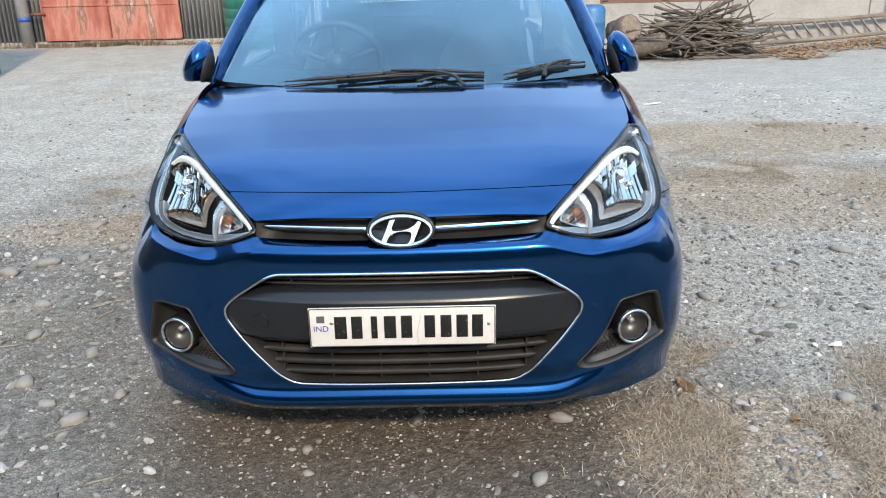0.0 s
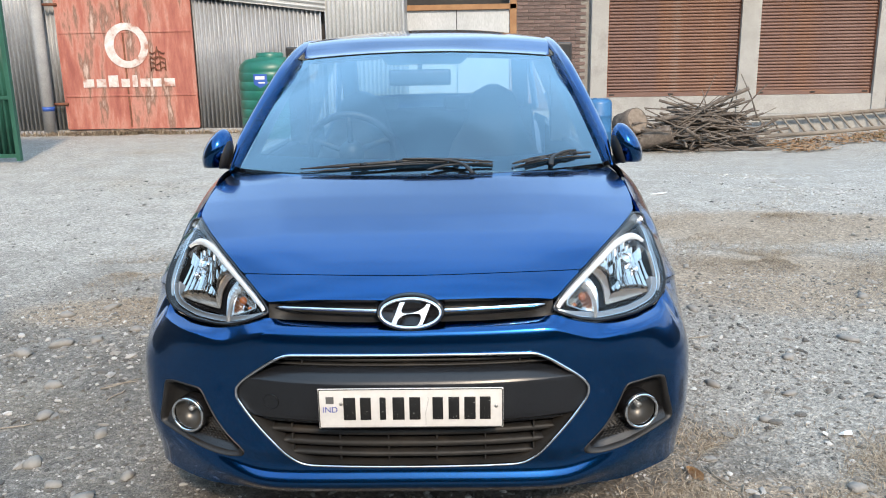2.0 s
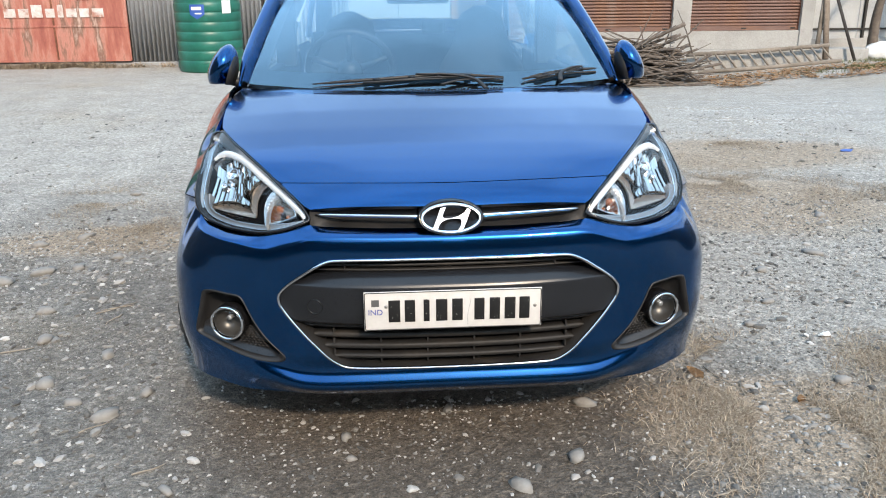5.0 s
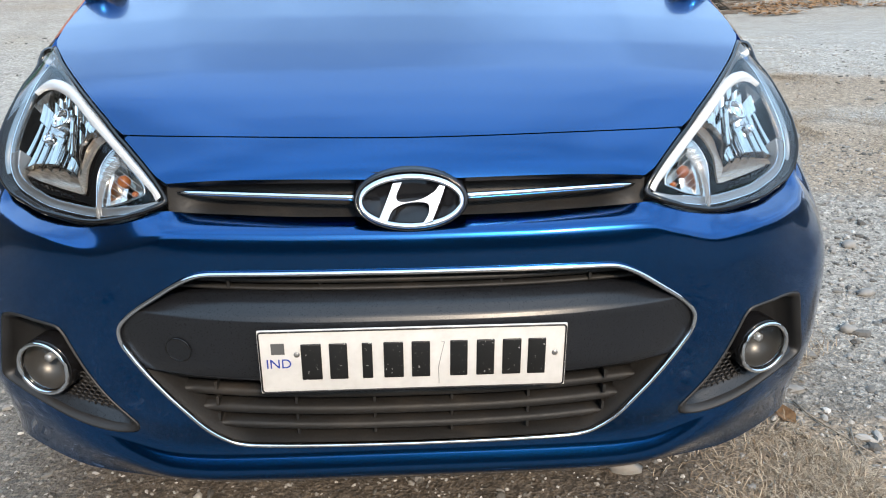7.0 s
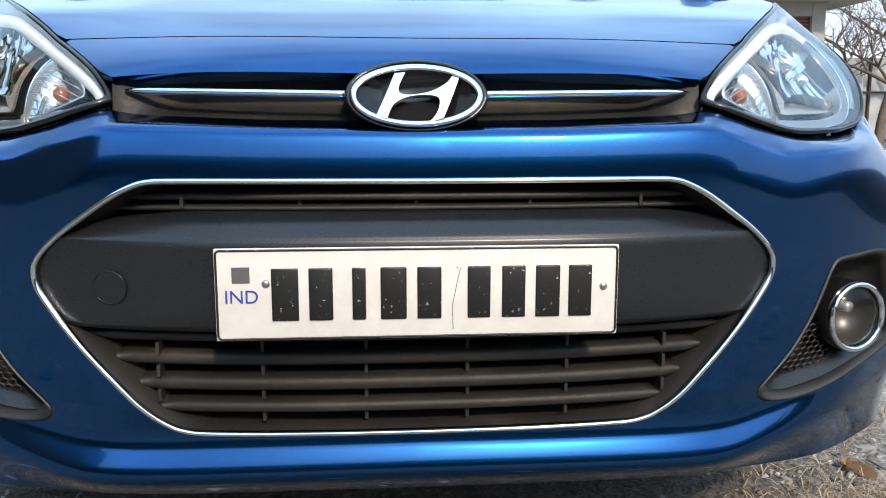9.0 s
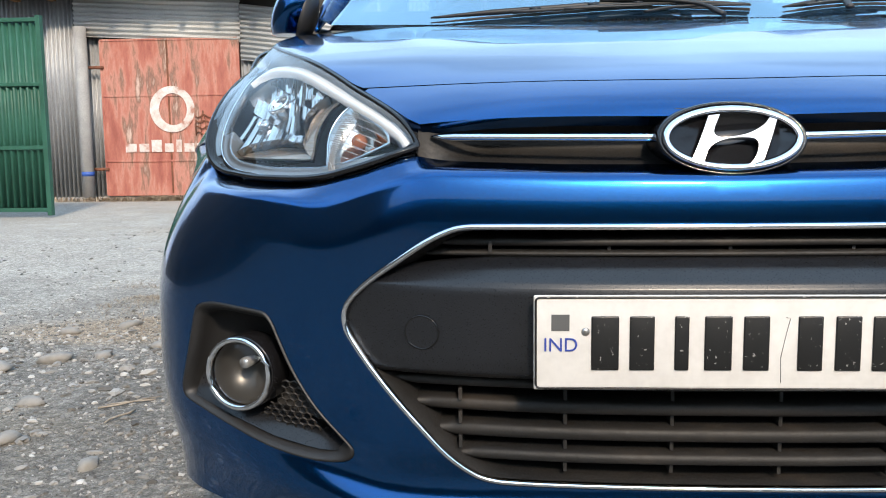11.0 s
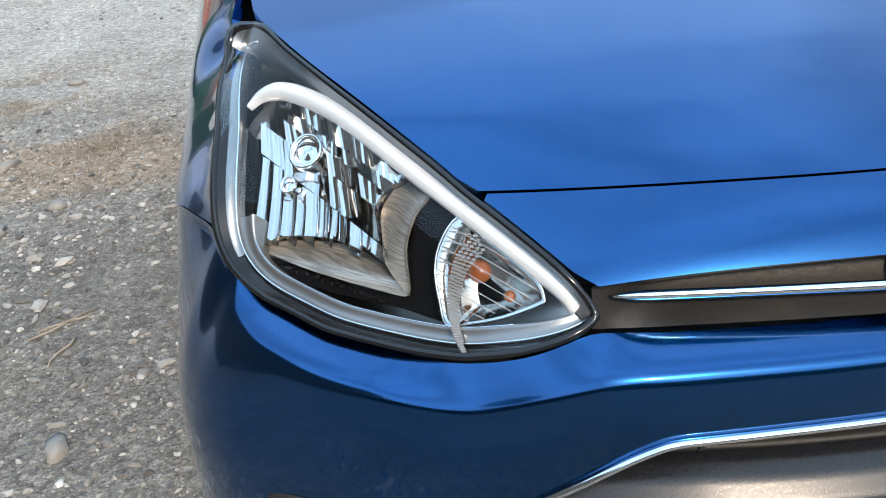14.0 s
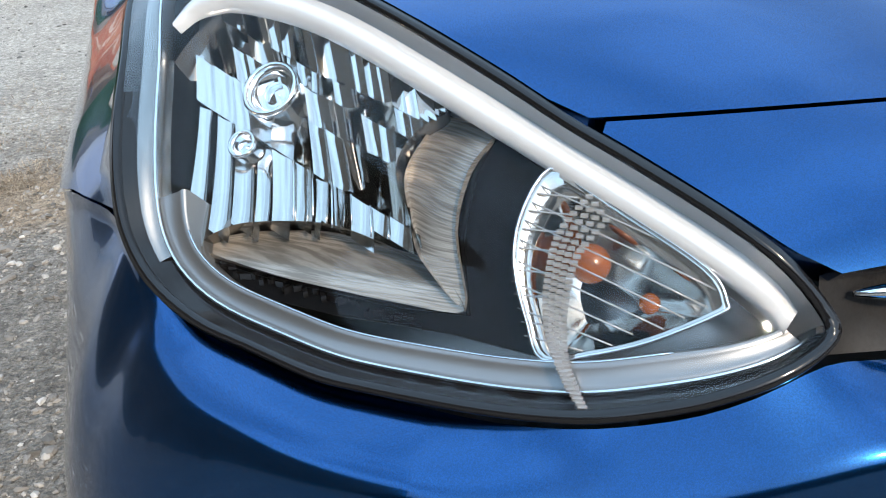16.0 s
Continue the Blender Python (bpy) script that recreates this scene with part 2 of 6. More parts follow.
def rod(name, path, radius, mat, parent=None, label="", sides=8, squash=None, closed=False, taper=None):
    v, f = tube(path, radius, sides, squash, closed, taper)
    return mesh_ob(name, v, f, mat, parent, label)


def inside(p, poly):
    x, y = p
    hit = False
    j = len(poly) - 1
    for i in range(len(poly)):
        xi, yi = poly[i]
        xj, yj = poly[j]
        if (yi > y) != (yj > y) and x < (xj - xi) * (y - yi) / (yj - yi) + xi:
            hit = not hit
        j = i
    return hit


def dense(poly, h, closed=True):
    out = []
    n = len(poly)
    for i in range(n if closed else n - 1):
        a, b = Vector(poly[i]), Vector(poly[(i + 1) % n])
        k = max(1, int((b - a).length / h))
        out += [tuple(a + (b - a) * (q / k)) for q in range(k)]
    if not closed:
        out.append(tuple(poly[-1]))
    return out


def triangulate(outer, holes, h, lines=()):
    """A fine triangle net inside the outline and outside the holes, all in the plane."""
    loops = [dense(l, h) for l in [outer, *holes]]
    pts, edges = [], []
    for l in loops:
        b = len(pts)
        pts += l
        edges += [(b + i, b + (i + 1) % len(l)) for i in range(len(l))]
    for l in lines:
        l = dense(l, h, False)
        b = len(pts)
        pts += l
        edges += [(b + i, b + i + 1) for i in range(len(l) - 1)]
    fixed = np.array(pts)
    lo, hi = fixed.min(0), fixed.max(0)
    j = 0
    y = lo[1]
    while y < hi[1]:
        x = lo[0] + (h / 2 if j % 2 else 0)
        while x < hi[0]:
            if inside((x, y), loops[0]) and not any(inside((x, y), l) for l in loops[1:]) and np.hypot(*(fixed - (x, y)).T).min() > 0.55 * h:
                pts.append((x, y))
            x += h
        y += h * 0.87
        j += 1
    v, _, f, *_ = geometry.delaunay_2d_cdt([Vector(p) for p in pts], edges, [], 0, 1e-6)
    keep = []
    for t in f:
        c = sum((v[i] for i in t), Vector((0, 0))) / 3
        if inside(c, loops[0]) and not any(inside(c, l) for l in loops[1:]):
            keep.append(tuple(t))
    return [tuple(p) for p in v], keep


def skin(name, outer, holes, func, h, mat, parent, label="", lines=(), flange=0.012, out=None):
    """A curved panel: func maps the plane into space; its edges turn in by the flange. out: a point that its front faces."""
    uv, tri = triangulate(outer, holes, h, lines)
    vs = [func(*p) for p in uv]
    e = 0.002
    ns = []
    for (a, b), p in zip(uv, vs):
        n = (func(a + e, b) - func(a - e, b)).cross(func(a, b + e) - func(a, b - e)).normalized()
        ns.append(n)
    if out is not None and sum(n.dot(Vector(out) - p) > 0 for n, p in zip(ns, vs)) < len(vs) / 2:
        ns = [-n for n in ns]
    fs = []
    for t in tri:
        n = (vs[t[1]] - vs[t[0]]).cross(vs[t[2]] - vs[t[0]])
        fs.append(t if n.dot(ns[t[0]]) >= 0 else t[::-1])
    if flange:
        count = {}
        for t in fs:
            for i in range(3):
                a, b = t[i], t[(i + 1) % 3]
                count[(a, b)] = True
        rim = [(a, b) for a, b in count if (b, a) not in count]
        for a, b in rim:
            k = len(vs)
            side = (vs[b] - vs[a]).cross(ns[a]).normalized()
            vs += [vs[a], vs[b], vs[b] - ns[b] * flange, vs[a] - ns[a] * flange]
            ns += [side] * 4
            fs.append((k + 1, k, k + 3, k + 2))
    return mesh_ob(name, vs, fs, mat, parent, label, True, ns)


def spline(ctrl, n=12, closed=False):
    """A smooth curve through the control points, as a list of Vectors."""
    p = [Vector(c) for c in ctrl]
    m = len(p)
    out = []
    for i in range(m if closed else m - 1):
        b, c = p[i], p[(i + 1) % m]
        a = p[i - 1] if closed or i else b * 2 - c
        d = p[(i + 2) % m] if closed or i + 2 < m else c * 2 - b
        for k in range(n):
            t = k / n
            out.append(0.5 * (2 * b + (c - a) * t + (2 * a - 5 * b + 4 * c - d) * t * t + (3 * b - a - 3 * c + d) * t ** 3))
    if not closed:
        out.append(p[-1])
    return out


def ease(v, lo, hi):
    t = min(1.0, max(0.0, (v - lo) / (hi - lo)))
    return t * t * (3 - 2 * t)


# plan of the front: from the middle round the corner to the wheel arch
PLAN = spline([(0, .048, 0), (.2, .0495, 0), (.34, .054, 0), (.42, .064, 0), (.5, .086, 0), (.58, .112, 0), (.65, .14, 0), (.722, .177, 0),
               (.774, .211, 0), (.812, .258, 0), (.834, .318, 0), (.845, .41, 0), (.847, .56, 0)], 10)
PLAN_S = [0.0]
for _a, _b in zip(PLAN, PLAN[1:]):
    PLAN_S.append(PLAN_S[-1] + (_b - _a).length)
PLAN_X, PLAN_Y = [v.x for v in PLAN], [v.y for v in PLAN]


def s_of(x):
    """How far along the plan a place on the front lies."""
    return float(np.interp(x, PLAN_X, PLAN_S))


def plan(s):
    x, y = float(np.interp(s, PLAN_S, PLAN_X)), float(np.interp(s, PLAN_S, PLAN_Y))
    dx = float(np.interp(s + .02, PLAN_S, PLAN_X) - np.interp(s - .02, PLAN_S, PLAN_X)) + (.02 if s < .02 else 0)
    dy = float(np.interp(s + .02, PLAN_S, PLAN_Y) - np.interp(s - .02, PLAN_S, PLAN_Y))
    h = math.hypot(dx, dy)
    return x, y, dy / h, -dx / h


def soft(xs, ys, w=.012, n=700):
    """A table of the curve through the given values with its corners rounded over w."""
    gx = np.linspace(xs[0], xs[-1], n)
    gy = np.interp(gx, xs, ys)
    k = max(1, int(2.5 * w / (gx[1] - gx[0])))
    win = np.exp(-.5 * (np.arange(-k, k + 1) * (gx[1] - gx[0]) / w) ** 2)
    pad = np.r_[2 * gy[0] - gy[k:0:-1], gy, 2 * gy[-1] - gy[-2:-k - 2:-1]]
    return gx, np.convolve(pad, win / win.sum(), "valid")


def wide(y):
    return float(np.interp(y, *WIDE))


def tuck(y, z):
    return float(np.interp(z - .10 * ease(y, .5, 1.0), *TUCK))


def joint_z(y):
    return float(np.interp(y, (.345, .42, .5, .6), (.772, .768, .745, .705)))


WIDE = soft((.28, .36, .42, .56, .8, 1.25, 2.2, 3.0, 3.6, 3.95), (.79, .822, .840, .845, .846, .845, .842, .83, .79, .70), .03)
TUCK = soft((.1, .2, .32, .45, .55, .62, .70, .75, .80, .85, .90, .94, .99), (.06, .03, .008, 0, 0, .004, .012, .019, .030, .046, .083, .132, .195), .018)
LAMP_TOP = [(.389, .122), (.409, .134), (.43, .157), (.45, .181), (.47, .205), (.49, .228), (.515, .26), (.541, .291), (.57, .33), (.615, .40), (.655, .47), (.69, .54)]
LAMP_LOW = [(.725, .585, .912), (.744, .51, .882), (.746, .44, .854), (.751, .394, .826), (.754, .36, .796), (.752, .335, .765), (.738, .31, .737), (.71, .275, .722), (.68, .247, .717),
            (.645, .212, .713), (.616, .192, .712), (.588, .175, .711), (.56, .158, .711), (.535, .143, .713), (.51, .129, .717), (.475, .115, .726), (.45, .108, .734), (.425, .105, .743), (.402, .110, .751)]


def side_x(y, z):
    """Half the body's width at a place on the wing or a door; the wing falls in towards the headlight's outer edge."""
    x = wide(y) - tuck(y, z)
    best, edge = 9.0, x
    for (xa, ya, za), (xb, yb, zb) in zip(LAMP_LOW[:5], LAMP_LOW[1:6]):
        k = min(1.0, max(0.0, ((y - ya) * (yb - ya) + (z - za) * (zb - za)) / ((yb - ya) ** 2 + (zb - za) ** 2)))
        d = math.hypot(y - ya - k * (yb - ya), z - za - k * (zb - za))
        if d < best:
            best, edge = d, xa + k * (xb - xa)
    return edge + (x - edge) * math.sin(math.pi / 2 * min(1.0, best / .11)) if edge < x else x


def from_plan(x, y):
    """Where on the plan the nearest place lies, and how far it stands off."""
    k = min(range(len(PLAN)), key=lambda i: (PLAN[i].x - x) ** 2 + (PLAN[i].y - y) ** 2)
    return PLAN_S[k], math.hypot(PLAN[k].x - x, PLAN[k].y - y)


def edge_rows():
    """The bumper's upper edge: under the grille slot, under the headlight, then along the wing."""
    rows = [(s_of(x), z, d) for x, z, d in ((0, .731, .050), (.2, .733, .050), (.34, .738, .053), (.38, .741, .055))]
    for x, y, z in LAMP_LOW[:4:-1]:
        s, d = from_plan(x, y)
        if s > rows[-1][0] + .004:
            rows.append((s, z - .003, d - .001))
    for y in (.365, .39, .42, .47, .53, .60):
        s, _ = from_plan(.84, y)
        if s > rows[-1][0] + .01:
            z = joint_z(y) - .003
            rows.append((s, z, float(np.interp(y, PLAN_Y, PLAN_X)) - side_x(y, z)))
    return rows + [(rows[-1][0] + .4, rows[-1][1], rows[-1][2])]


_rows = edge_rows()
TOP_Z = soft([r[0] for r in _rows], [r[1] for r in _rows], .012, 1500)
TOP_D = soft([r[0] for r in _rows], [r[2] for r in _rows], .016, 1500)
CREASE = soft([s_of(v) for v in (0, .3, .37, .40, .43, .455, .485, .515, .545, .58, .62, .66, .69, .72, .745, .80)] + [1.6],
              [.727, .727, .727, .722, .710, .701, .690, .682, .684, .691, .700, .713, .728, .745, .76, .77, .70], .009)
FOLD = soft([s_of(v) for v in (0, .2, .36, .44, .49, .54, .62, .69, .76, .80)] + [1.6], [.299, .298, .297, .298, .309, .323, .342, .366, .40, .43, .46], .02)
BOT_S = [s_of(v) for v in (0, .24, .46, .61, .73, .80)] + [1.6]
BOT_Z = [.236, .236, .235, .232, .24, .245, .25]


def above(v, w):
    """max(0, v) with its corner rounded over w."""
    return .5 * (v + math.sqrt(v * v + w * w))


def bumper_at(s, z):
    """A place on the front bumper's skin, for the distance s along the plan and the height z."""
    x, y, nx, ny = plan(s)
    zc, zt, dt, zf = (float(np.interp(s, *t)) for t in (CREASE, TOP_Z, TOP_D, FOLD))
    zb = float(np.interp(s, BOT_S, BOT_Z))
    corner = ease(s, s_of(.55), s_of(.79))
    zc = min(zc, zt - .010)
    zl = zc + min(0.0, z - zc)
    far = ease(s, s_of(.72), s_of(.84))
    lean = .007 * ease(zl, zc - .062, zc + .012) * (1 - corner) + (max(.024, .8 * (dt - .026)) * (1 - far) + dt * far) * corner * (above(zl - .56, .05) / (zc - .56)) ** 1.7
    rise = above(z - zc, .006) / (zt - zc)
    d = -lean - max(0.0, dt - lean) * min(1.25, rise)
    lip = 1 - ease(s, s_of(.42), s_of(.72))
    d += .0108 * lip * ease(zf + .011 - z, 0, .040)
    d -= .0058 * lip * ease(z, zf - .010, zf + .026) * (1 - ease(z, zf + .022, zf + .075))
    d -= (.010 + .022 * lip) * ease(zf - .03 - z, 0, zf - .02 - zb)
    d -= .018 * corner * ease(.44 - z, 0, .20)
    return Vector((x + nx * d, y + ny * d, z))


HOOD_Y = (.07, .10, .112, .13, .155, .185, .225, .29, .38, .5, .65, .8, .95)
HOOD_Z = (.72, .781, .801, .8175, .834, .850, .868, .892, .921, .953, .988, 1.019, 1.045)


HOOD = soft(HOOD_Y, HOOD_Z, .012)
HOOD_DROP = soft((.06, .1, .2, .3, .5, .98), (.06, .05, .032, .007, .006, .006), .03)


def hood_z(x, y):
    x = abs(x)
    drop = float(np.interp(y, *HOOD_DROP)) * (x / .5) ** 3
    crown = .006 * math.exp(-((x - .33 - .2 * y) / .05) ** 2) * ease(y, .2, .5)
    return float(np.interp(y, *HOOD)) - drop + .25 * crown


def lamp_outline():
    """The edge of a headlight on the +x side, from its inner tip up along the bonnet and back below."""
    up = [(x, y, hood_z(x, y) - .004) for x, y in LAMP_TOP]
    up[0] = (.389, .122, .757)
    up[1] = (.409, .134, .788)
    return up + LAMP_LOW


# ---- the car ----
car = tagged(new("car"), "metallic blue hatch-nosed saloon car with dusty front, parked on gravel", "car")


def mirror_pts(p):
    return [(-x, y) for x, y in p[::-1]]


# front bumper
def bumper_fn(s, z):
    v = bumper_at(abs(s), z)
    return Vector((v.x if s >= 0 else -v.x, v.y, v.z))


S_END = s_of(.80) + .30
ARCH_Y, ARCH_Z, ARCH_R = .79, .295, .345


def arch_y(z):
    return ARCH_Y - math.sqrt(max(0.0, ARCH_R ** 2 - (z - ARCH_Z) ** 2))


def s_at_y(y):
    return float(np.interp(y, PLAN_Y, PLAN_S))


GRILLE = spline([(0, .659, 0), (.17, .6595, 0), (.30, .660, 0), (.335, .659, 0), (.357, .653, 0), (.385, .639, 0), (.421, .615, 0), (.456, .59, 0), (.482, .566, 0), (.4935, .546, 0), (.492, .521, 0),
                 (.478, .497, 0), (.455, .466, 0), (.425, .430, 0), (.392, .394, 0), (.36, .360, 0), (.332, .338, 0), (.305, .326, 0), (.26, .3215, 0), (.12, .319, 0), (0, .3185, 0)], 4)
GRILLE = [(v.x, v.y) for v in GRILLE]
grille_s = [(s_of(x), z) for x, z in GRILLE]
grille_loop = grille_s + [(-s, z) for s, z in grille_s[-2:0:-1]]
FOG = spline([(.655, .541, 0), (.63, .539, 0), (.610, .5355, 0), (.598, .522, 0), (.588, .500, 0), (.566, .455, 0), (.535, .410, 0), (.494, .368, 0), (.484, .352, 0), (.497, .337, 0), (.54, .334, 0),
              (.605, .344, 0), (.672, .364, 0), (.73, .384, 0), (.756, .395, 0), (.760, .41, 0), (.752, .44, 0), (.740, .485, 0), (.730, .525, 0), (.722, .537, 0), (.700, .543, 0), (.678, .543, 0)], 4, True)
FOG = [(v.x, v.y) for v in FOG]
fog_loop = [(s_of(x), z) for x, z in FOG]
top_line = [(s, float(np.interp(s, *TOP_Z))) for s in np.linspace(0, S_END, 90)]
bot_line = [(s, float(np.interp(s, BOT_S, BOT_Z))) for s in np.linspace(0, s_at_y(.445), 50)]
arch_line = [(s_at_y(arch_y(z)), z) for z in np.linspace(.27, .62, 10)]
half = bot_line + [p for p in arch_line if p[0] < S_END - .004] + top_line[::-1]
outer = [(s, z) for s, z in half[1:-1]]
outer = [half[0]] + outer + [half[-1]] + [(-s, z) for s, z in outer[::-1]]
lines = []
EDGE = (CREASE[0], np.minimum(CREASE[1], np.interp(CREASE[0], *TOP_Z) - .010))
for table, offs, s1 in ((EDGE, (-.030, -.013, -.007, -.0035, 0, .0035, .007), s_of(.842)), (FOLD, (.022, .010, .001, -.008, -.018), s_of(.70))):
    for o in offs:
        pts = [(s, float(np.interp(s, *table)) + o) for s in np.linspace(0, s1, 110)]
        pts = [p for p in pts if p[1] < float(np.interp(p[0], *TOP_Z)) - .004 and p[1] > float(np.interp(p[0], BOT_S, BOT_Z)) + .004]
        pts = [p for p in pts if not inside(p, fog_loop) and not inside((p[0], p[1] + .004), grille_loop) and not inside((p[0] + .006, p[1]), fog_loop)]
        run = []
        for p in pts + [None]:
            if p is None or (run and p[0] - run[-1][0] > s1 / 95):
                if len(run) > 2:
                    lines += [run, [(-s, z) for s, z in run if s > 0][::-1]]
                run = []
            if p:
                run.append(p)
skin("bumper", outer, [grille_loop, fog_loop, [(-s, z) for s, z in fog_loop[::-1]]], bumper_fn, .0095, PAINT, car, "blue painted front bumper", lines=lines, flange=.014, out=(0, -5, .6))


# bonnet and nose panel
def hood_fn(x, y):
    return Vector((x, y, hood_z(x, y)))


def gap_y(x):
    return .1745 + .0495 * (abs(x) / .49) ** 2.2


lamp_top_fine = [(v.x, v.y) for v in spline([(x, y, 0) for x, y in LAMP_TOP], 5)]
side_nose = [p for p in lamp_top_fine if .134 <= p[1] <= .218 and p[0] > .405]
side_hood = [p for p in lamp_top_fine if p[1] > .234]
nose_front = [(x, .1085 + .014 * (abs(x) / .39) ** 2) for x in np.linspace(-.392, .392, 40)]
back = [(x, gap_y(x) - .0014) for x in np.linspace(-.474, .474, 40)][::-1]
skin("nose_panel", nose_front + side_nose + back + mirror_pts(side_nose), [], hood_fn, .012, PAINT, car, flange=.02, out=(0, -3, 4))
front = [(x, gap_y(x) + .0014) for x in np.linspace(-.482, .482, 40)]
shut = [(.699, .566), (.708, .64), (.713, .72), (.712, .80), (.703, .88), (.688, .945)]
rear = [(x, .842 + .10 * (abs(x) / .67) ** 2) for x in np.linspace(-.67, .67, 30)][::-1]
skin("bonnet", front + side_hood + shut + rear + mirror_pts(shut) + mirror_pts(side_hood), [], hood_fn, .017, PAINT, car, "glossy blue bonnet", flange=.02, out=(0, -3, 4))


# wings and flanks
def flank_fn(sign):
    return lambda y, z: Vector((sign * side_x(y, z), y, z))


for sign in (1, -1):
    lamp_side = [(y, z) for x, y, z in LAMP_LOW[5::-1]]
    wing = [(.352, .774)] + lamp_side[1:] + [(.60, .918), (.64, .945), (.72, .975), (.82, 1.005), (.93, 1.022), (1.0, 1.03), (1.22, 1.03), (1.22, .30), (1.14, .30)]
    arch = [(ARCH_Y - ARCH_R * math.cos(w), ARCH_Z + ARCH_R * math.sin(w)) for w in np.linspace(math.pi * .99, .35 * math.pi, 26)]
    arch = [p for p in arch if p[0] > .615]
    wing += arch + [(.60, .565), (.60, joint_z(.6)), (.5, joint_z(.5)), (.42, joint_z(.42))]
    skin("wing", wing, [], flank_fn(sign), .02, PAINT, car, flange=.012, out=(sign * 9, .5, .7))
    door1 = [(1.228, .30), (2.12, .30), (2.12, 1.03), (1.228, 1.03)]
    skin("door", door1, [], flank_fn(sign), .05, PAINT, car, flange=.012, out=(sign * 9, .5, .7))
    arch2 = [(3.215 + .345 * math.cos(w), .295 + .345 * math.sin(w)) for w in np.linspace(math.pi, 0, 20)]
    skin("door", [(2.128, .30), (2.84, .30), (2.84, .36), (2.90, .46), (2.90, 1.03), (2.128, 1.03)], [], flank_fn(sign), .05, PAINT, car, flange=.012, out=(sign * 9, .5, .7))
    skin("rear_wing", [(2.908, .50)] + [p for p in arch2 if p[0] > 2.91] + [(3.9, .30), (3.93, .6), (3.93, .95), (3.6, 1.03), (2.908, 1.03)], [], flank_fn(sign), .05, PAINT, car, flange=.012, out=(sign * 9, .5, .7))


# windscreen, pillars and roof
def ws_fn(a, t):
    """a: -1 to 1 across, t: 0 at the foot, 1 at the roof."""
    base = Vector((.665 * a, .845 + .10 * a * a, 1.024 + .022 * a * a))
    top = Vector((.552 * a, 1.60 + .14 * a * a, 1.4465 - .026 * a * a))
    b = base.lerp(top, t)
    arcn = math.sin(math.pi * t) * .018
    return b + Vector((0, -.6 * arcn, .8 * arcn))


def sheet(fn, na, nt, a0=-1, a1=1, t0=0.0, t1=1.0):
    vs = [fn(a0 + (a1 - a0) * i / na, t0 + (t1 - t0) * k / nt) for k in range(nt + 1) for i in range(na + 1)]
    fs = [(k * (na + 1) + i, k * (na + 1) + i + 1, (k + 1) * (na + 1) + i + 1, (k + 1) * (na + 1) + i) for k in range(nt) for i in range(na)]
    return vs, fs


def thick(vs, fs, d):
    """Gives an open sheet a body: a second face d along its mean normals and rims between."""
    bm = bmesh.new()
    bv = [bm.verts.new(v) for v in vs]
    for f in fs:
        bm.faces.new([bv[i] for i in f])
    bmesh.ops.solidify(bm, geom=bm.faces[:], thickness=d)
    return bm


windscreen = mesh_ob("windscreen", *sheet(ws_fn, 24, 16), SCREEN, car, "windscreen reflecting the sky")
windscreen.visible_shadow = False
inner = lambda a, t: ws_fn(a, t) + Vector((0, .006, -.006))
part("windscreen_border", thick(*sheet(inner, 24, 2, -1, 1, -.02, .115), .003), GLOSS_BLACK, car)
part("windscreen_border", thick(*sheet(inner, 24, 1, -1, 1, .985, 1.0), .003), GLOSS_BLACK, car)
part("windscreen_border", thick(*sheet(lambda a, t: inner(a * (1 - .25 * (1 - t) / .12), t), 10, 4, -.36, .36, .885, .986), .003), GLOSS_BLACK, car)
for sg in (-1, 1):
    part("windscreen_border", thick(*sheet(lambda a, t: inner(sg * a, t), 1, 14, .93, 1.0, 0, 1), .003), GLOSS_BLACK, car)
rail = spline([(.700, .955, 1.045), (.690, 1.06, 1.115), (.672, 1.22, 1.20), (.634, 1.45, 1.325), (.604, 1.65, 1.415), (.580, 1.95, 1.487), (.568, 2.3, 1.503), (.562, 2.65, 1.49),
               (.565, 2.95, 1.44), (.60, 3.2, 1.30), (.66, 3.5, 1.08)], 8)
for sg in (-1, 1):
    vs, fs = [], []
    n = 33
    for i in range(n):
        p = rail[i]
        t = min(1.0, i / 32)
        q = ws_fn(1, max(0.0, min(1, (p.z - 1.046) / .37)))
        for w in (0, .33, .66, 1):
            o = q.lerp(p, w) + Vector((.3, -.6, .7)).normalized() * (.016 * math.sin(math.pi * w))
            vs.append((sg * o.x, o.y, o.z))
    fs = [(i * 4 + k, i * 4 + k + 1, i * 4 + k + 5, i * 4 + k + 4) for i in range(n - 1) for k in range(3)]
    part("pillar", thick(vs, fs, .02), PAINT, car)
    v, f = tube([(sg * p.x, p.y, p.z - .01) for p in rail], .022, 8, taper=[min(1, .25 + .07 * i) for i in range(len(rail))])
    mesh_ob("door_frame", v, f, PAINT, car)


def roof_fn(a, t):
    y0 = 1.60 + .14 * a * a
    y = y0 + (2.98 - y0) * t
    ex, ez = float(np.interp(y, [p.y for p in rail], [p.x for p in rail])), float(np.interp(y, [p.y for p in rail], [p.z for p in rail]))
    top = float(np.interp(y, (1.58, 1.70, 1.85, 2.05, 2.35, 2.65, 2.85, 2.98), (1.4465, 1.480, 1.512, 1.537, 1.554, 1.546, 1.516, 1.475)))
    w = abs(a) ** 2.6
    foot = ws_fn(a, 1)
    k = ease(t, 0, .22)
    full = top * (1 - w) + (ez + .004) * w
    return Vector((foot.x + (a * ex - foot.x) * k, y, foot.z + .004 + (full - foot.z - .004) * min(1, k * (1.0 + .9 * (1 - k)))))


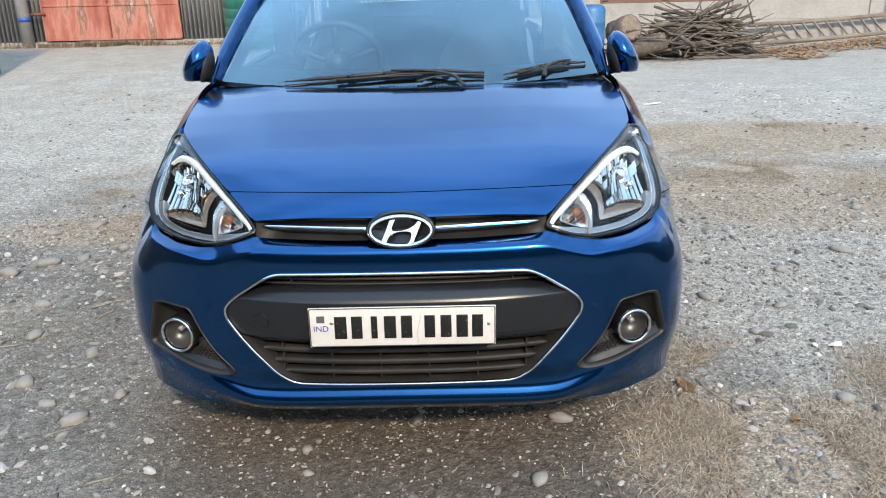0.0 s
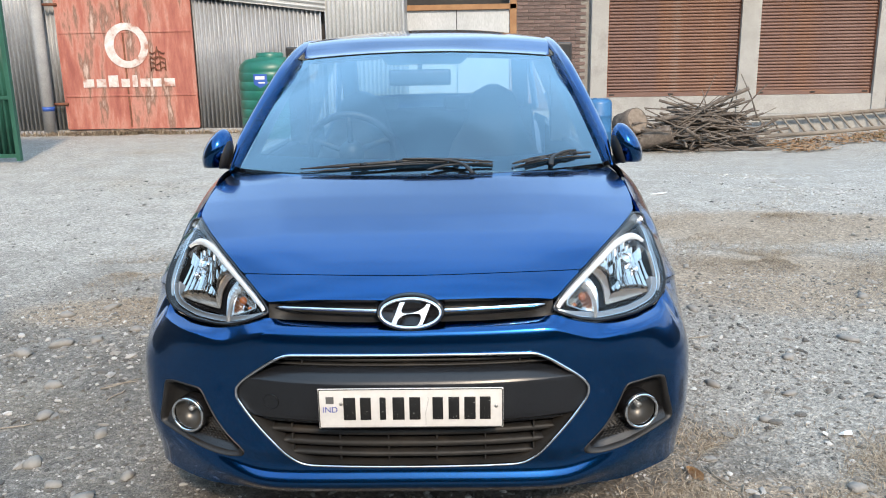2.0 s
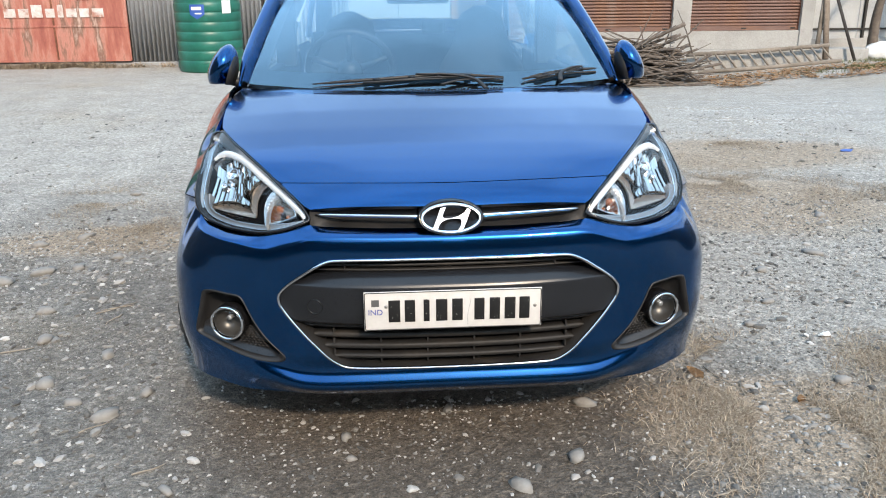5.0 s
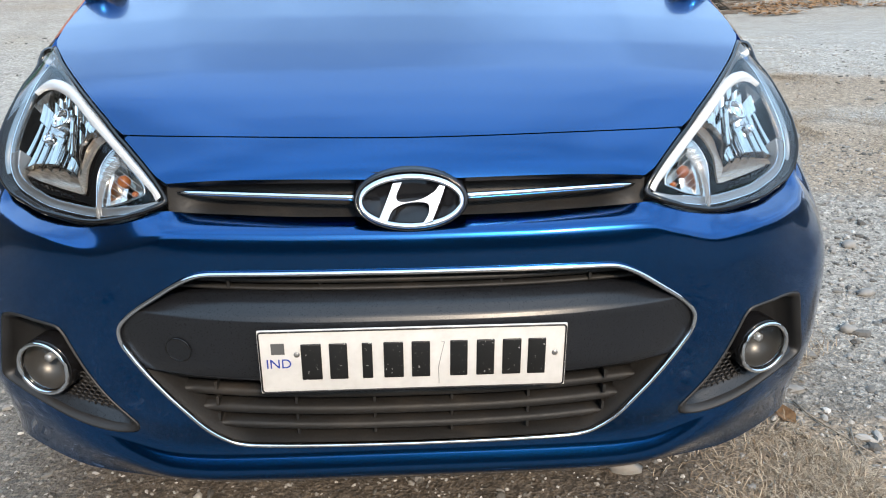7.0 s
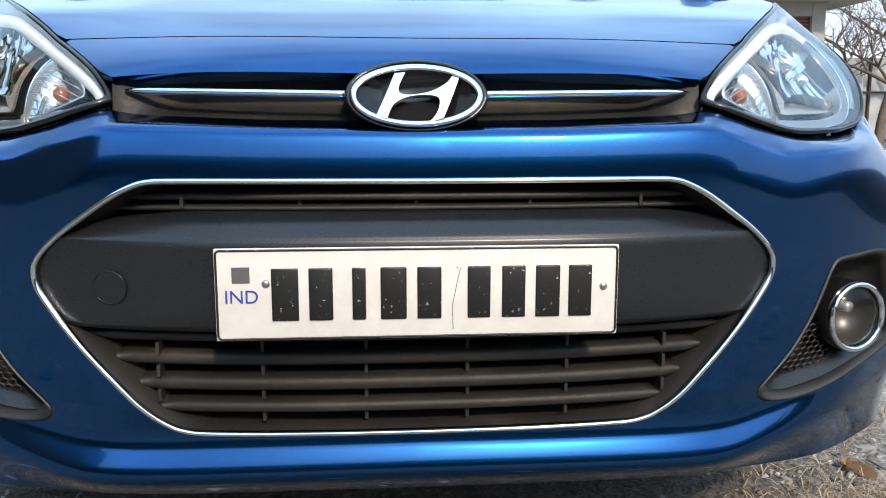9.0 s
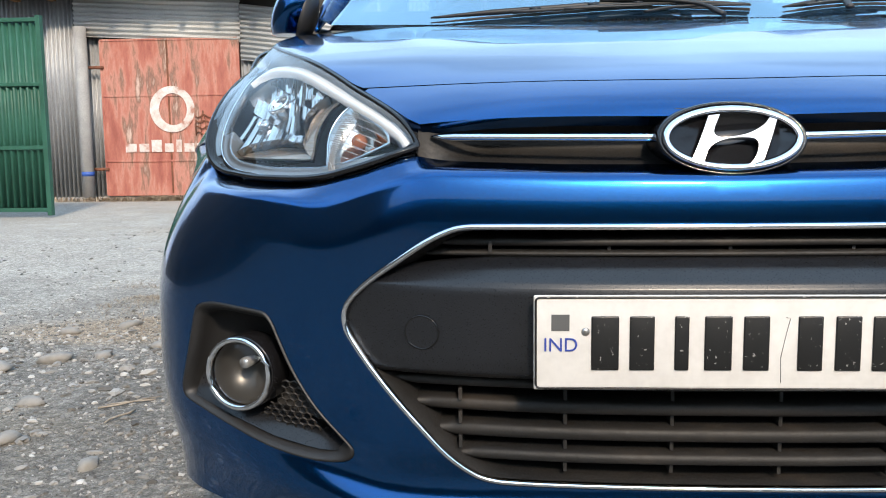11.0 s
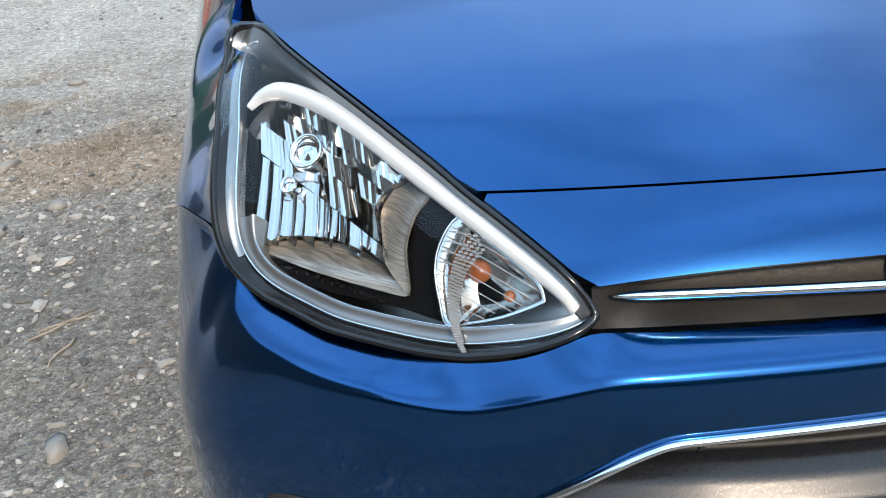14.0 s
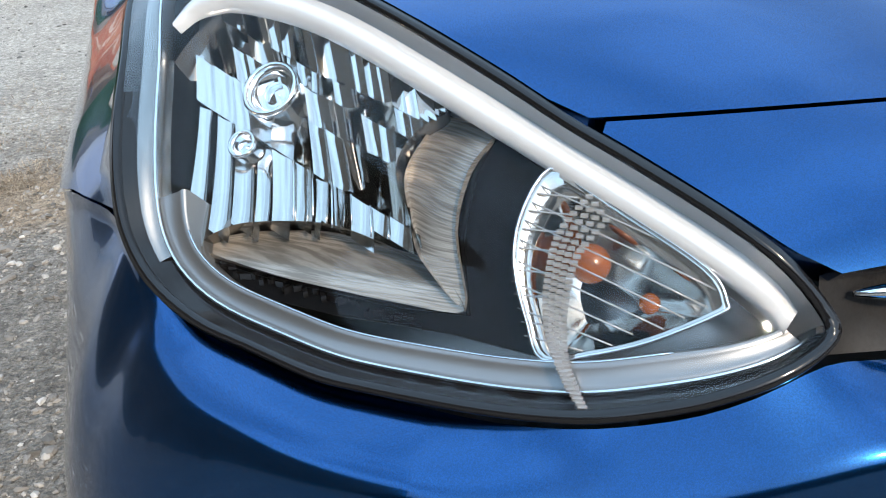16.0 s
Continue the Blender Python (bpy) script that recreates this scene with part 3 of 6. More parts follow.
mesh_ob("roof", *sheet(roof_fn, 28, 30), PAINT, car)
rear_fn = lambda a, t: Vector(((.552 + .05 * t) * a, 2.99 + .48 * t - .06 * a * a, 1.462 - .36 * t - .02 * a * a))
mesh_ob("rear_window", *sheet(rear_fn, 12, 8, -.84, .84, .14, .80), GLASS, car).visible_shadow = False
for a0, a1, t0, t1 in ((-1, 1, 0, .15), (-1, 1, .79, 1.0), (-1, -.83, .14, .8), (.83, 1, .14, .8)):
    part("rear_frame", thick(*sheet(rear_fn, 12, 6, a0, a1, t0, t1), .01), PAINT, car)
boot_fn = lambda a, t: Vector(((.66 - .02 * t) * a, 3.44 + .46 * t, 1.10 - .03 * t - .03 * a * a))
part("boot_lid", thick(*sheet(boot_fn, 12, 6), .015), PAINT, car)
tail_fn = lambda a, t: Vector(((.66 + .04 * math.sin(math.pi * t)) * a, 3.91 + .06 * math.sin(math.pi * t) - .12 * a ** 4, 1.075 - .80 * t))
part("rear_bumper", thick(*sheet(tail_fn, 14, 8), .015), PAINT, car)
block("underbody", -.64, .64, .45, 3.8, .20, .32, PLASTIC, car, bevel=.02)
for sg in (-1, 1):
    for y0, y1 in ((1.12, 2.08), (2.16, 2.9)):
        def side_fn(a, t, y0=y0, y1=y1, sg=sg):
            y = y0 + (y1 - y0) * (a + 1) / 2
            ez = float(np.interp(y, [p.y for p in rail], [p.z for p in rail])) - .02
            ex = float(np.interp(y, [p.y for p in rail], [p.x for p in rail]))
            return Vector((sg * (.71 + (ex - .71) * t), y, 1.02 + max(.01, ez - 1.02) * t))
        mesh_ob("side_window", *sheet(side_fn, 8, 6), GLASS, car).visible_shadow = False
    block("middle_pillar", min(sg * .60, sg * .70), max(sg * .60, sg * .70), 2.08, 2.16, 1.0, 1.48, PLASTIC, car, bevel=.01, m=None)

# scuttle panel and wipers
scuttle_fn = lambda a, t: Vector((.66 * a, .835 + .10 * a * a + .05 * t, 1.012 + .012 * t + .02 * a * a))
part("scuttle", thick(*sheet(scuttle_fn, 24, 2), .01), PLASTIC, car, "black plastic scuttle grille")
for i in range(44):
    x = -.10 + i * .0118
    block("scuttle_slot", x, x + .006, .842 + .10 * (x / .66) ** 2, .862 + .10 * (x / .66) ** 2, 1.020, 1.030, GLOSS_BLACK, car, bevel=0)


def on_ws(x, t, lift=.012):
    return ws_fn(x / (.665 - .113 * t), t) + Vector((0, -.6 * lift, .8 * lift))


for pts, arms in ((((-.43, .012), (-.3, .040), (-.15, .064), (0, .084), (.13, .080), (.262, .058)),
                   (((.19, -.02), (.15, .045), (.06, .078), (-.06, .082)), ((.03, .02), (.10, .045), (.20, .050), (.262, .046)), ((-.14, .045), (-.02, .066), (.10, .066)), ((-.25, .03), (-.1, .05), (.05, .058)))),
                  (((.33, .036), (.42, .060), (.52, .074), (.625, .066)),
                   (((.47, .0), (.48, .05), (.53, .080), (.57, .080)), ((.38, .036), (.46, .056), (.55, .062))))):
    blade = spline([(x, t, 0) for x, t in pts], 6)
    n = len(blade)
    wiper = rod("wiper", [on_ws(v.x, v.y, .012) for v in blade], .0052, PLASTIC, car, "black windscreen wiper", 6, (1, 1.3), taper=[.35 + .65 * min(1, 5 * i / n, 4 * (n - i) / n) for i in range(n)])
    rod("wiper_blade", [on_ws(v.x, v.y - .012, .004) for v in blade], .0034, RUBBER, wiper, sides=5, taper=[.4 + .6 * min(1, 5 * i / n) for i in range(n)])
    for k, arm in enumerate(arms):
        line_a = spline([(x, t, 0) for x, t in arm], 6)
        m = len(line_a)
        rod("wiper_arm", [on_ws(v.x, v.y, .020 if k == 0 else .015) for v in line_a], .0062 if k == 0 else .004, PLASTIC, wiper, sides=6, squash=(1.3, .8), taper=[1.2 - .5 * i / m for i in range(m)])
    for q in (.35, .5, .65, .8):
        v = blade[int(q * (n - 1))]
        rod("wiper_clip", [on_ws(v.x - .012, v.y - .006, .014), on_ws(v.x + .012, v.y - .006, .014)], .0065, GLOSS_BLACK, wiper, sides=6)

# upper grille slot
def slot_fn(a, t):
    x = .395 * a
    z0, z1 = float(np.interp(abs(x), (0, .2, .34, .395), (.729, .733, .738, .741))), .797 - .006 * abs(a)
    deep = .045 * math.sin(math.pi * min(1, max(0, t * 1.05))) ** .6 * (1 - ease(abs(x), .30, .39))
    return Vector((x, .099 + .024 * abs(a) + .008 * t + deep + .005, z0 + (z1 - z0) * t))


mesh_ob("upper_grille", *sheet(slot_fn, 60, 12, -1, 1, -.06, 1.1), DUSTY, car, "black recessed grille slot")
for sg in (-1, 1):
    pts = [(sg * x, .093 + .036 * (x / .378) ** 1.3, .764 + .0065 * (x / .378)) for x in np.linspace(.085, .378, 20)]
    rod("chrome_strip", pts, .0052, CHROME, car, "slim chrome strip", 10, (.9, 1.0), taper=[1] * 18 + [.8, .35])

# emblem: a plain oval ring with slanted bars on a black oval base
def oval(rx, rz, n=48):
    return [(rx * math.cos(2 * math.pi * k / n), rz * math.sin(2 * math.pi * k / n)) for k in range(n)]


EMB = Vector((.002, .079, .764))
bm = bmesh.new()
rings = [[bm.verts.new((EMB.x + x * k, EMB.y + d, EMB.z + z * k)) for x, z in oval(.0935, .0465)] for k, d in ((1.0, .09), (1.0, .010), (.97, .004), (.93, .004), (.90, .012))]
for r0, r1 in zip(rings, rings[1:]):
    for i in range(48):
        bm.faces.new((r0[i], r0[(i + 1) % 48], r1[(i + 1) % 48], r1[i]))
bm.faces.new(rings[-1])
for v in bm.verts:
    v.co.y += .42 * (v.co.z - EMB.z)
emblem = part("emblem", bm, GLOSS_BLACK, car, "oval emblem base in gloss black")
lean_back = lambda x, z, d=0.0: Vector((EMB.x + x, EMB.y + d + .42 * z, EMB.z + z))
vs = []
for x, z in oval(.0815, .0362):
    out_dir = Vector((x / .0815 ** 2, z / .0362 ** 2)).normalized()
    vs += [lean_back(x + out_dir.x * .0048 * math.cos(w), z + out_dir.y * .0048 * math.cos(w), .003 - .0056 * math.sin(w)) for w in np.linspace(0, 2 * math.pi, 10, endpoint=False)]
mesh_ob("emblem_ring", vs, [(i * 10 + k, i * 10 + (k + 1) % 10, ((i + 1) % 48) * 10 + (k + 1) % 10, ((i + 1) % 48) * 10 + k) for i in range(48) for k in range(10)], CHROME, emblem, "chrome ring")
mark = spline([(-.0285, .028, 0), (-.0405, .0, 0), (-.0530, -.027, 0)], 3) + spline([(-.0385, -.0285, 0), (-.0295, -.0105, 0), (-.008, -.0008, 0), (.018, .0002, 0), (.028, -.0035, 0), (.0285, -.013, 0), (.024, -.024, 0), (.0145, -.035, 0)], 3) \
    + spline([(.0335, -.0275, 0), (.0445, -.003, 0), (.0545, .022, 0)], 3) + spline([(.046, .0245, 0), (.0365, .0145, 0), (.0145, .004, 0), (-.0145, .0005, 0), (-.024, .008, 0), (-.0145, .0295, 0)], 3)
skin("emblem_mark", [(v.x, v.y) for v in mark], [], lambda x, z: lean_back(x, z, -.004 + .9 * (z * z + .2 * x * x)), .005, SOFT_CHROME, emblem, "slanted chrome mark joined to the ring", flange=.009, out=(0, -5, 1))

# lower grille
def half_w(z):
    best = 0
    for (x0, z0), (x1, z1) in zip(GRILLE, GRILLE[1:]):
        if min(z0, z1) <= z <= max(z0, z1) and z0 != z1:
            best = max(best, x0 + (x1 - x0) * (z - z0) / (z1 - z0))
    return best


def loop_at(scale, push, zc=.49):
    out = []
    for x, z in GRILLE + [(-x, z) for x, z in GRILLE[-2:0:-1]]:
        v = bumper_at(s_of(abs(x)), z)
        out.append(Vector((x * scale, v.y + push, zc + (z - zc) * scale)))
    return out


def strips(loops):
    vs = [v for l in loops for v in l]
    n = len(loops[0])
    return vs, [(k * n + i, k * n + (i + 1) % n, (k + 1) * n + (i + 1) % n, (k + 1) * n + i) for k in range(len(loops) - 1) for i in range(n)]


def polygon_rod(name, loop, prof, mat, parent, label):
    """A moulding along a closed loop; prof: (in, forward) offsets of its section."""
    n = len(loop)
    c = sum(loop, Vector()) / n
    vs = []
    for i, p in enumerate(loop):
        t = (loop[(i + 1) % n] - loop[i - 1]).normalized()
        f = Vector((0, -1, 0))
        e = t.cross(f).normalized()
        if e.dot(c - p) < 0:
            e = -e
        vs += [p + e * a + f * b for a, b in prof]
    m = len(prof)
    fs = [(i * m + k, i * m + (k + 1) % m, ((i + 1) % n) * m + (k + 1) % m, ((i + 1) % n) * m + k) for i in range(n) for k in range(m)]
    me = mesh_ob(name, vs, fs, mat, parent, label)
    return me


grille = mesh_ob("lower_grille", *strips([loop_at(1.0, .004), loop_at(.985, .01), loop_at(.95, .03), loop_at(.93, .085), loop_at(.5, .12)]), DUSTY, car, "dusty black lower grille")
polygon_rod("chrome_frame", loop_at(1.0, .0), [(-.001, .001), (-.0005, .006), (.003, .0085), (.0065, .006), (.007, .0), (.003, -.003)], CHROME, grille, "thin chrome frame round the grille")
mesh_ob("radiator", *sheet(lambda a, t: Vector((.46 * a, .155 + .03 * a * a, .30 + .38 * t)), 20, 4), RADIATOR, grille, "rusty radiator behind the slats")
for i in range(26):
    z = .335 + i * .0122
    w = .42
    rod("radiator_fin", [(-w, .150, z), (0, .146, z), (w, .150, z)], .0022, RADIATOR, grille, sides=4)


def slat(z, name="slat", tall=.017, front_y=.064, back_y=.10, tilt=.007, mat=DUSTY, margin=.012):
    w0, w1 = half_w(z) - margin, half_w(z) - margin
    vs = []
    n = 28
    for i in range(n + 1):
        a = 2 * i / n - 1
        x = a * w0
        y = front_y + .062 * (abs(x) / .5) ** 2.6
        end = 1 - ease(abs(a), .95, 1.0) * .6
        h = tall / 2 * end
        for dy, dz in ((back_y - front_y, h * .5 + tilt), (.004, h * .8), (0, h * .35), (0, -h * .6), (.004, -h), (back_y - front_y, -h * .7 + tilt)):
            vs.append((x, y + dy, z + dz))
    fs = [(i * 6 + k, i * 6 + (k + 1) % 6, (i + 1) * 6 + (k + 1) % 6, (i + 1) * 6 + k) for i in range(n) for k in range(6)]
    fs += [tuple(range(6)), tuple(n * 6 + k for k in range(6))[::-1]]
    return mesh_ob(name, vs, fs, mat, grille)


for z, th in ((.636, .011), (.621, .008), (.4525, .014), (.4225, .018), (.3885, .019), (.3565, .016)):
    slat(z, tall=th, front_y=.060 if z > .5 else .056)
for z in (.437, .406, .373, .343):
    for x in np.linspace(-.34, .34, 6):
        if abs(x) < half_w(z) - .03:
            block("slat_rib", x - .0022, x + .0022, .068 + .05 * abs(x) ** 2.2, .10, z - .008, z + .008, DUSTY, grille, bevel=0)
for x in np.linspace(-.30, .30, 5):
    block("slat_rib", x - .0022, x + .0022, .07 + .05 * abs(x) ** 2.2, .10, .621, .636, DUSTY, grille, bevel=0)


# the smooth bar across the grille that carries the plate
def bar_fn(a, t):
    prof = ((.070, .618), (.052, .616), (.034, .606), (.0175, .590), (.0135, .583), (.013, .53), (.0145, .49), (.018, .474), (.03, .466), (.07, .464))
    k = t * (len(prof) - 1)
    i = min(int(k), len(prof) - 2)
    y = prof[i][0] + (prof[i + 1][0] - prof[i][0]) * (k - i)
    z = prof[i][1] + (prof[i + 1][1] - prof[i][1]) * (k - i)
    w = max(.36, half_w(z) - .006)
    x = a * w
    sag = .022 * max(0, abs(x) - .30) / .19 if t < .4 else 0
    y += .078 * (abs(x) / .5) ** 3
    return Vector((x, y, z - sag * (1 - t / .4) if t < .4 else z))


plate_bar = mesh_ob("grille_bar", *sheet(bar_fn, 60, 36), SLATE, grille, "smooth dark grey bar across the grille")
cap = [(-.387 + .0215 * math.cos(2 * math.pi * k / 28), .0515, .524 + .0215 * math.sin(2 * math.pi * k / 28)) for k in range(28)]
cap = [(x, bar_fn(x / half_w(z), .5).y - .0005, z) for x, _, z in cap]
rod("tow_hook_cap", cap, .0012, GLOSS_BLACK, plate_bar, "round tow hook cover", 6, None, True)
mesh_ob("tow_cap_face", [(x, y - .0006, z) for x, y, z in cap], [tuple(range(28))], SLATE, plate_bar)

# number plate with embossed plain bars
plate = part("number_plate", add_box(bmesh.new(), -.2485, .2505, -.001, .004, .4645, .5795, .0022), PLATE_WHITE, car, "white number plate with black bars and rivets")
frame_pts = []
for cx, cz, w0 in ((.243, .5720, 0), (-.241, .5720, 90), (-.241, .4720, 180), (.243, .4720, 270)):
    for k in range(6):
        w = radians(w0 + 18 * k)
        frame_pts.append((cx + .005 * math.cos(w), -.0014, cz + .005 * math.sin(w)))
rod("plate_border", frame_pts, .0014, BLACK_INK, plate, "thin black raised border", 6, None, True)
CHARS = ((475, 522), (540, 582), (616, 640), (666, 712), (731, 774), (821, 862), (883, 925), (944, 988), (1004, 1046))
for a, b in CHARS:
    xa, xb = (a - 736) / 720 * .5, (b - 736) / 720 * .5
    ob = part("plate_bar", add_box(bmesh.new(), xa + .001, xb + .001, -.0035, 0, .4895, .5545, .0016), BLACK_INK, plate, "embossed black bar")
block("plate_film", -.2275, -.2060, -.0016, 0, .5365, .5565, GREY_SQ, plate, "small dark grey square", bevel=.0003)
txt = bpy.data.curves.new("plate_text", "FONT")
txt.body, txt.size, txt.align_x, txt.align_y, txt.extrude = "IND", .0235, "CENTER", "CENTER", .0003
tob = new("plate_text", txt)
tob.data.materials.append(BLUE_INK)
dg = bpy.context.evaluated_depsgraph_get()
tme = bpy.data.meshes.new_from_object(tob.evaluated_get(dg))
bpy.data.objects.remove(tob)
tx = new("plate_text", tme)
tx.matrix_world = pose(-.2165, -.0018, .519, 90, 0, 0)
tx.parent = plate
for x, z in ((-.187, .5355), (.2315, .5265)):
    bm = bmesh.new()
    bmesh.ops.create_uvsphere(bm, u_segments=12, v_segments=6, radius=.0052, matrix=Matrix.Translation((x, -.001, z)) @ Matrix.Diagonal((1, .5, 1, 1)))
    part("rivet", bm, SATIN, plate)
# fine hooked scratch on the plate
rod("plate_scratch", [(.046, -.0012, .553), (.051, -.0012, .552), (.047, -.0012, .535), (.041, -.0012, .505), (.042, -.0012, .475)], .0004, GREY_SQ, plate, sides=4)

# fog lamps
for sg in (-1, 1):
    C0 = Vector((.652, .1375, .4455))
    nx, ny = math.sin(radians(16)), -math.cos(radians(16))
    nrm = Vector((nx, ny, .02)).normalized()
    rt = nrm.cross(Vector((0, 0, 1))).normalized()
    up = rt.cross(nrm)
    M = lambda v: Vector((sg * v.x, v.y, v.z))

    def fog_ring(scale, push, cx=.64, cz=.437):
        out = []
        for x, z in FOG:
            v = bumper_at(s_of(x), z)
            w = Vector((cx, bumper_at(s_of(cx), cz).y, cz))
            p = w + (v - w) * scale
            p = p + Vector((-nx, -ny, 0)) * push
            out.append(M(p))
        return out
    housing = mesh_ob("fog_lamp_housing", *strips([fog_ring(1.0, .002), fog_ring(.985, -.003), fog_ring(.955, -.002), fog_ring(.90, .006), fog_ring(.87, .014), fog_ring(.83, .046), fog_ring(.05, .062)]), PLASTIC, car, "black fog lamp surround")

    def disc(r, d, n=40):
        return [M(C0 + rt * (r * math.cos(2 * math.pi * k / n)) + up * (r * math.sin(2 * math.pi * k / n)) + nrm * d) for k in range(n)]
    fog = mesh_ob("fog_lamp", *strips([disc(.053, -.045), disc(.053, -.004), disc(.050, 0), disc(.047, -.004), disc(.0455, -.014)]), GLOSS_BLACK, housing, "round fog lamp")
    rod("fog_ring", disc(.0485, .003), .0042, CHROME, fog, "chrome ring", 8, None, True)
    mesh_ob("fog_reflector", *strips([disc(.0455, -.006), disc(.044, -.02), disc(.034, -.036), disc(.018, -.046), disc(.001, -.048)]), FOG_BOWL, fog)
    mesh_ob("fog_lens", *strips([disc(.046, -.003), disc(.040, .0035), disc(.028, .0075), disc(.014, .0095), disc(.0005, .010)]), LENS, fog, "clear domed glass").visible_shadow = False
    bulb = [M(C0 + up * .012 + nrm * d) for d in (-.045, -.03, -.012)]
    rod("fog_bulb", bulb, .008, GUIDE, fog, sides=10)
    def well(x, z, push):
        return M(bumper_at(s_of(x), z) + Vector((-nx, -ny, 0)) * push)
    shelf_rows = []
    for q in np.linspace(0, 1, 15):
        x = .742 - .238 * q
        low = float(np.interp(x, (.50, .54, .605, .672, .742), (.349, .347, .357, .376, .397)))
        high = float(np.interp(x, (.50, .53, .60, .66, .70, .742), (.352, .368, .386, .402, .414, .425)))
        shelf_rows.append([well(x, low, .008), well(x, low * .6 + high * .4, .016), well(x, high, .030), well(x, high, .05)])
    mesh_ob("lower_panel", [v for r in shelf_rows for v in r], [(i * 4 + k, i * 4 + k + 1, i * 4 + k + 5, i * 4 + k + 4) for i in range(14) for k in range(3)], SLATE, housing, "smooth sloping black panel")
    # honeycomb insert between the lamp and the inner corner
    wires = bmesh.new()
    for row in range(8):
        for col in range(7):
            for a0 in (30, 90, 150):
                c = Vector((.548 + col * .0125 + (.00625 if row % 2 else 0), .372 + row * .0085))
                a, b = ((c.x + .0062 * math.cos(radians(w)), c.y + .0048 * math.sin(radians(w))) for w in (a0, a0 + 60))
                mx, mz = (a[0] + b[0]) / 2, (a[1] + b[1]) / 2
                if mz > .470 - (mx - .545) * .62 + (.02 if mx > .58 else 0) or mz < .358 + (mx - .52) * .16 or math.hypot(mx - .652, mz - .4455) < .058 or not inside((mx - .012, mz), FOG):
                    continue
                v, f = tube([well(*a, .020), well(*b, .020)], .0014, 4)
                bv = [wires.verts.new(p) for p in v]
                for q in f:
                    wires.faces.new([bv[i] for i in q])
    part("mesh_insert", wires, DUSTY, housing, "dusty honeycomb mesh insert", smooth=False)

# door mirrors
for sg in (-1, 1):
    bm = bmesh.new()
    bmesh.ops.create_uvsphere(bm, u_segments=24, v_segments=16, radius=1)
    for v in bm.verts:
        x, y, z = v.co
        zz = max(-.72, z)
        v.co = Vector((sg * (.770 + .054 * x * (1 - .15 * zz) - .024 * zz), 1.06 + (.085 if y < 0 else .03) * y, 1.098 + .082 * zz))
    mir = part("door_mirror", bm, PAINT, car, "blue door mirror housing")
    bm = bmesh.new()
    bmesh.ops.create_uvsphere(bm, u_segments=20, v_segments=12, radius=1)
    for v in bm.verts:
        x, y, z = v.co
        v.co = Vector((sg * (.742 + .026 * x - .012 * z), 1.05 + .06 * y, 1.085 + .07 * max(-.72, z)))
    part("mirror_base", bm, PLASTIC, mir, "black mirror base")
    rod("mirror_arm", [(sg * .69, 1.07, 1.035), (sg * .725, 1.065, 1.04), (sg * .76, 1.06, 1.05)], .018, PLASTIC, mir)

# wheels
def wheel(x, y, sg):
    w = tagged(new("wheel"), "")
    w.parent = car
    n = 72
    prof = ((.0, .195), (.012, .235), (.022, .268), (.03, .281), (.045, .2865), (.075, .2885), (.1, .2885), (.13, .2865), (.145, .281), (.153, .268), (.163, .235), (.17, .195))
    vs, fs = [], []
    for i in range(n):
        a = 2 * math.pi * i / n
        for k, (dx, r) in enumerate(prof):
            g = -.006 if (i % 3 == 0 and 3 <= k <= 8 and k != 5) else 0
            vs.append((sg * (x + .085 - dx), y + (r + g) * math.cos(a), .288 + (r + g) * math.sin(a)))
    m = len(prof)
    fs = [(i * m + k, i * m + k + 1, ((i + 1) % n) * m + k + 1, ((i + 1) % n) * m + k) for i in range(n) for k in range(m - 1)]
    mesh_ob("tyre", vs, fs, RUBBER, w, "black tyre with cross grooves", smooth=False)
    rim = [[(sg * (x + dx), y + r * math.cos(2 * math.pi * i / 36), .288 + r * math.sin(2 * math.pi * i / 36)) for i in range(36)] for dx, r in ((-.07, .198), (.07, .198), (.075, .185), (.06, .17), (.066, .05), (.055, .001))]
    mesh_ob("rim", *strips(rim), ALLOY, w)
    return w


for sg in (-1, 1):
    for y in (.79, 3.215):
        front_wheel = wheel(.715, y, sg)
        if y < 1:
            # the front wheels stand steered towards -x
            c = Matrix.Translation((sg * .715, y, .288))
            front_wheel.matrix_local = c @ Matrix.Rotation(radians(-32), 4, "Z") @ c.inverted()
        bm = bmesh.new()
        for w0 in range(18):
            a0, a1 = math.pi * w0 / 18, math.pi * (w0 + 1) / 18
            q = [bm.verts.new((sg * xx, y + .335 * math.cos(a), .295 + .335 * math.sin(a))) for xx, a in ((.58, a0), (.80, a0), (.80, a1), (.58, a1))]
            bm.faces.new(q)
        part("arch_liner", bm, PLASTIC, car)


# headlights: housing, chrome surround, reflector bowl, indicator and clear cover
LC, LE1, LN = Vector((.58, .265, .794)), Vector((.607, .752, .257)).normalized(), Vector((.412, -.575, .707)).normalized()
LE2 = LN.cross(LE1)
OUT = [Vector(p) for p in spline(lamp_outline(), 4, True)]
OUT_UVW = [((p - LC).dot(LE1), (p - LC).dot(LE2), (p - LC).dot(LN)) for p in OUT]
_ou = np.array(OUT_UVW)


def lamp_w(u, v):
    """Height of the clear cover over the lamp's middle plane."""
    d2 = (_ou[:, 0] - u) ** 2 + (_ou[:, 1] - v) ** 2 + 1.2e-4
    k = d2 ** -1.5
    edge = float((d2 ** -3).sum()) ** (-1 / 6)
    return float((k * _ou[:, 2]).sum() / k.sum()) + .016 * (1 - math.exp(-edge / .022))


_gu, _gv = np.arange(-.30, .34, .004), np.arange(-.20, .16, .004)
LAMP_TABLE = [[lamp_w(u, v) for u in _gu] for v in _gv]


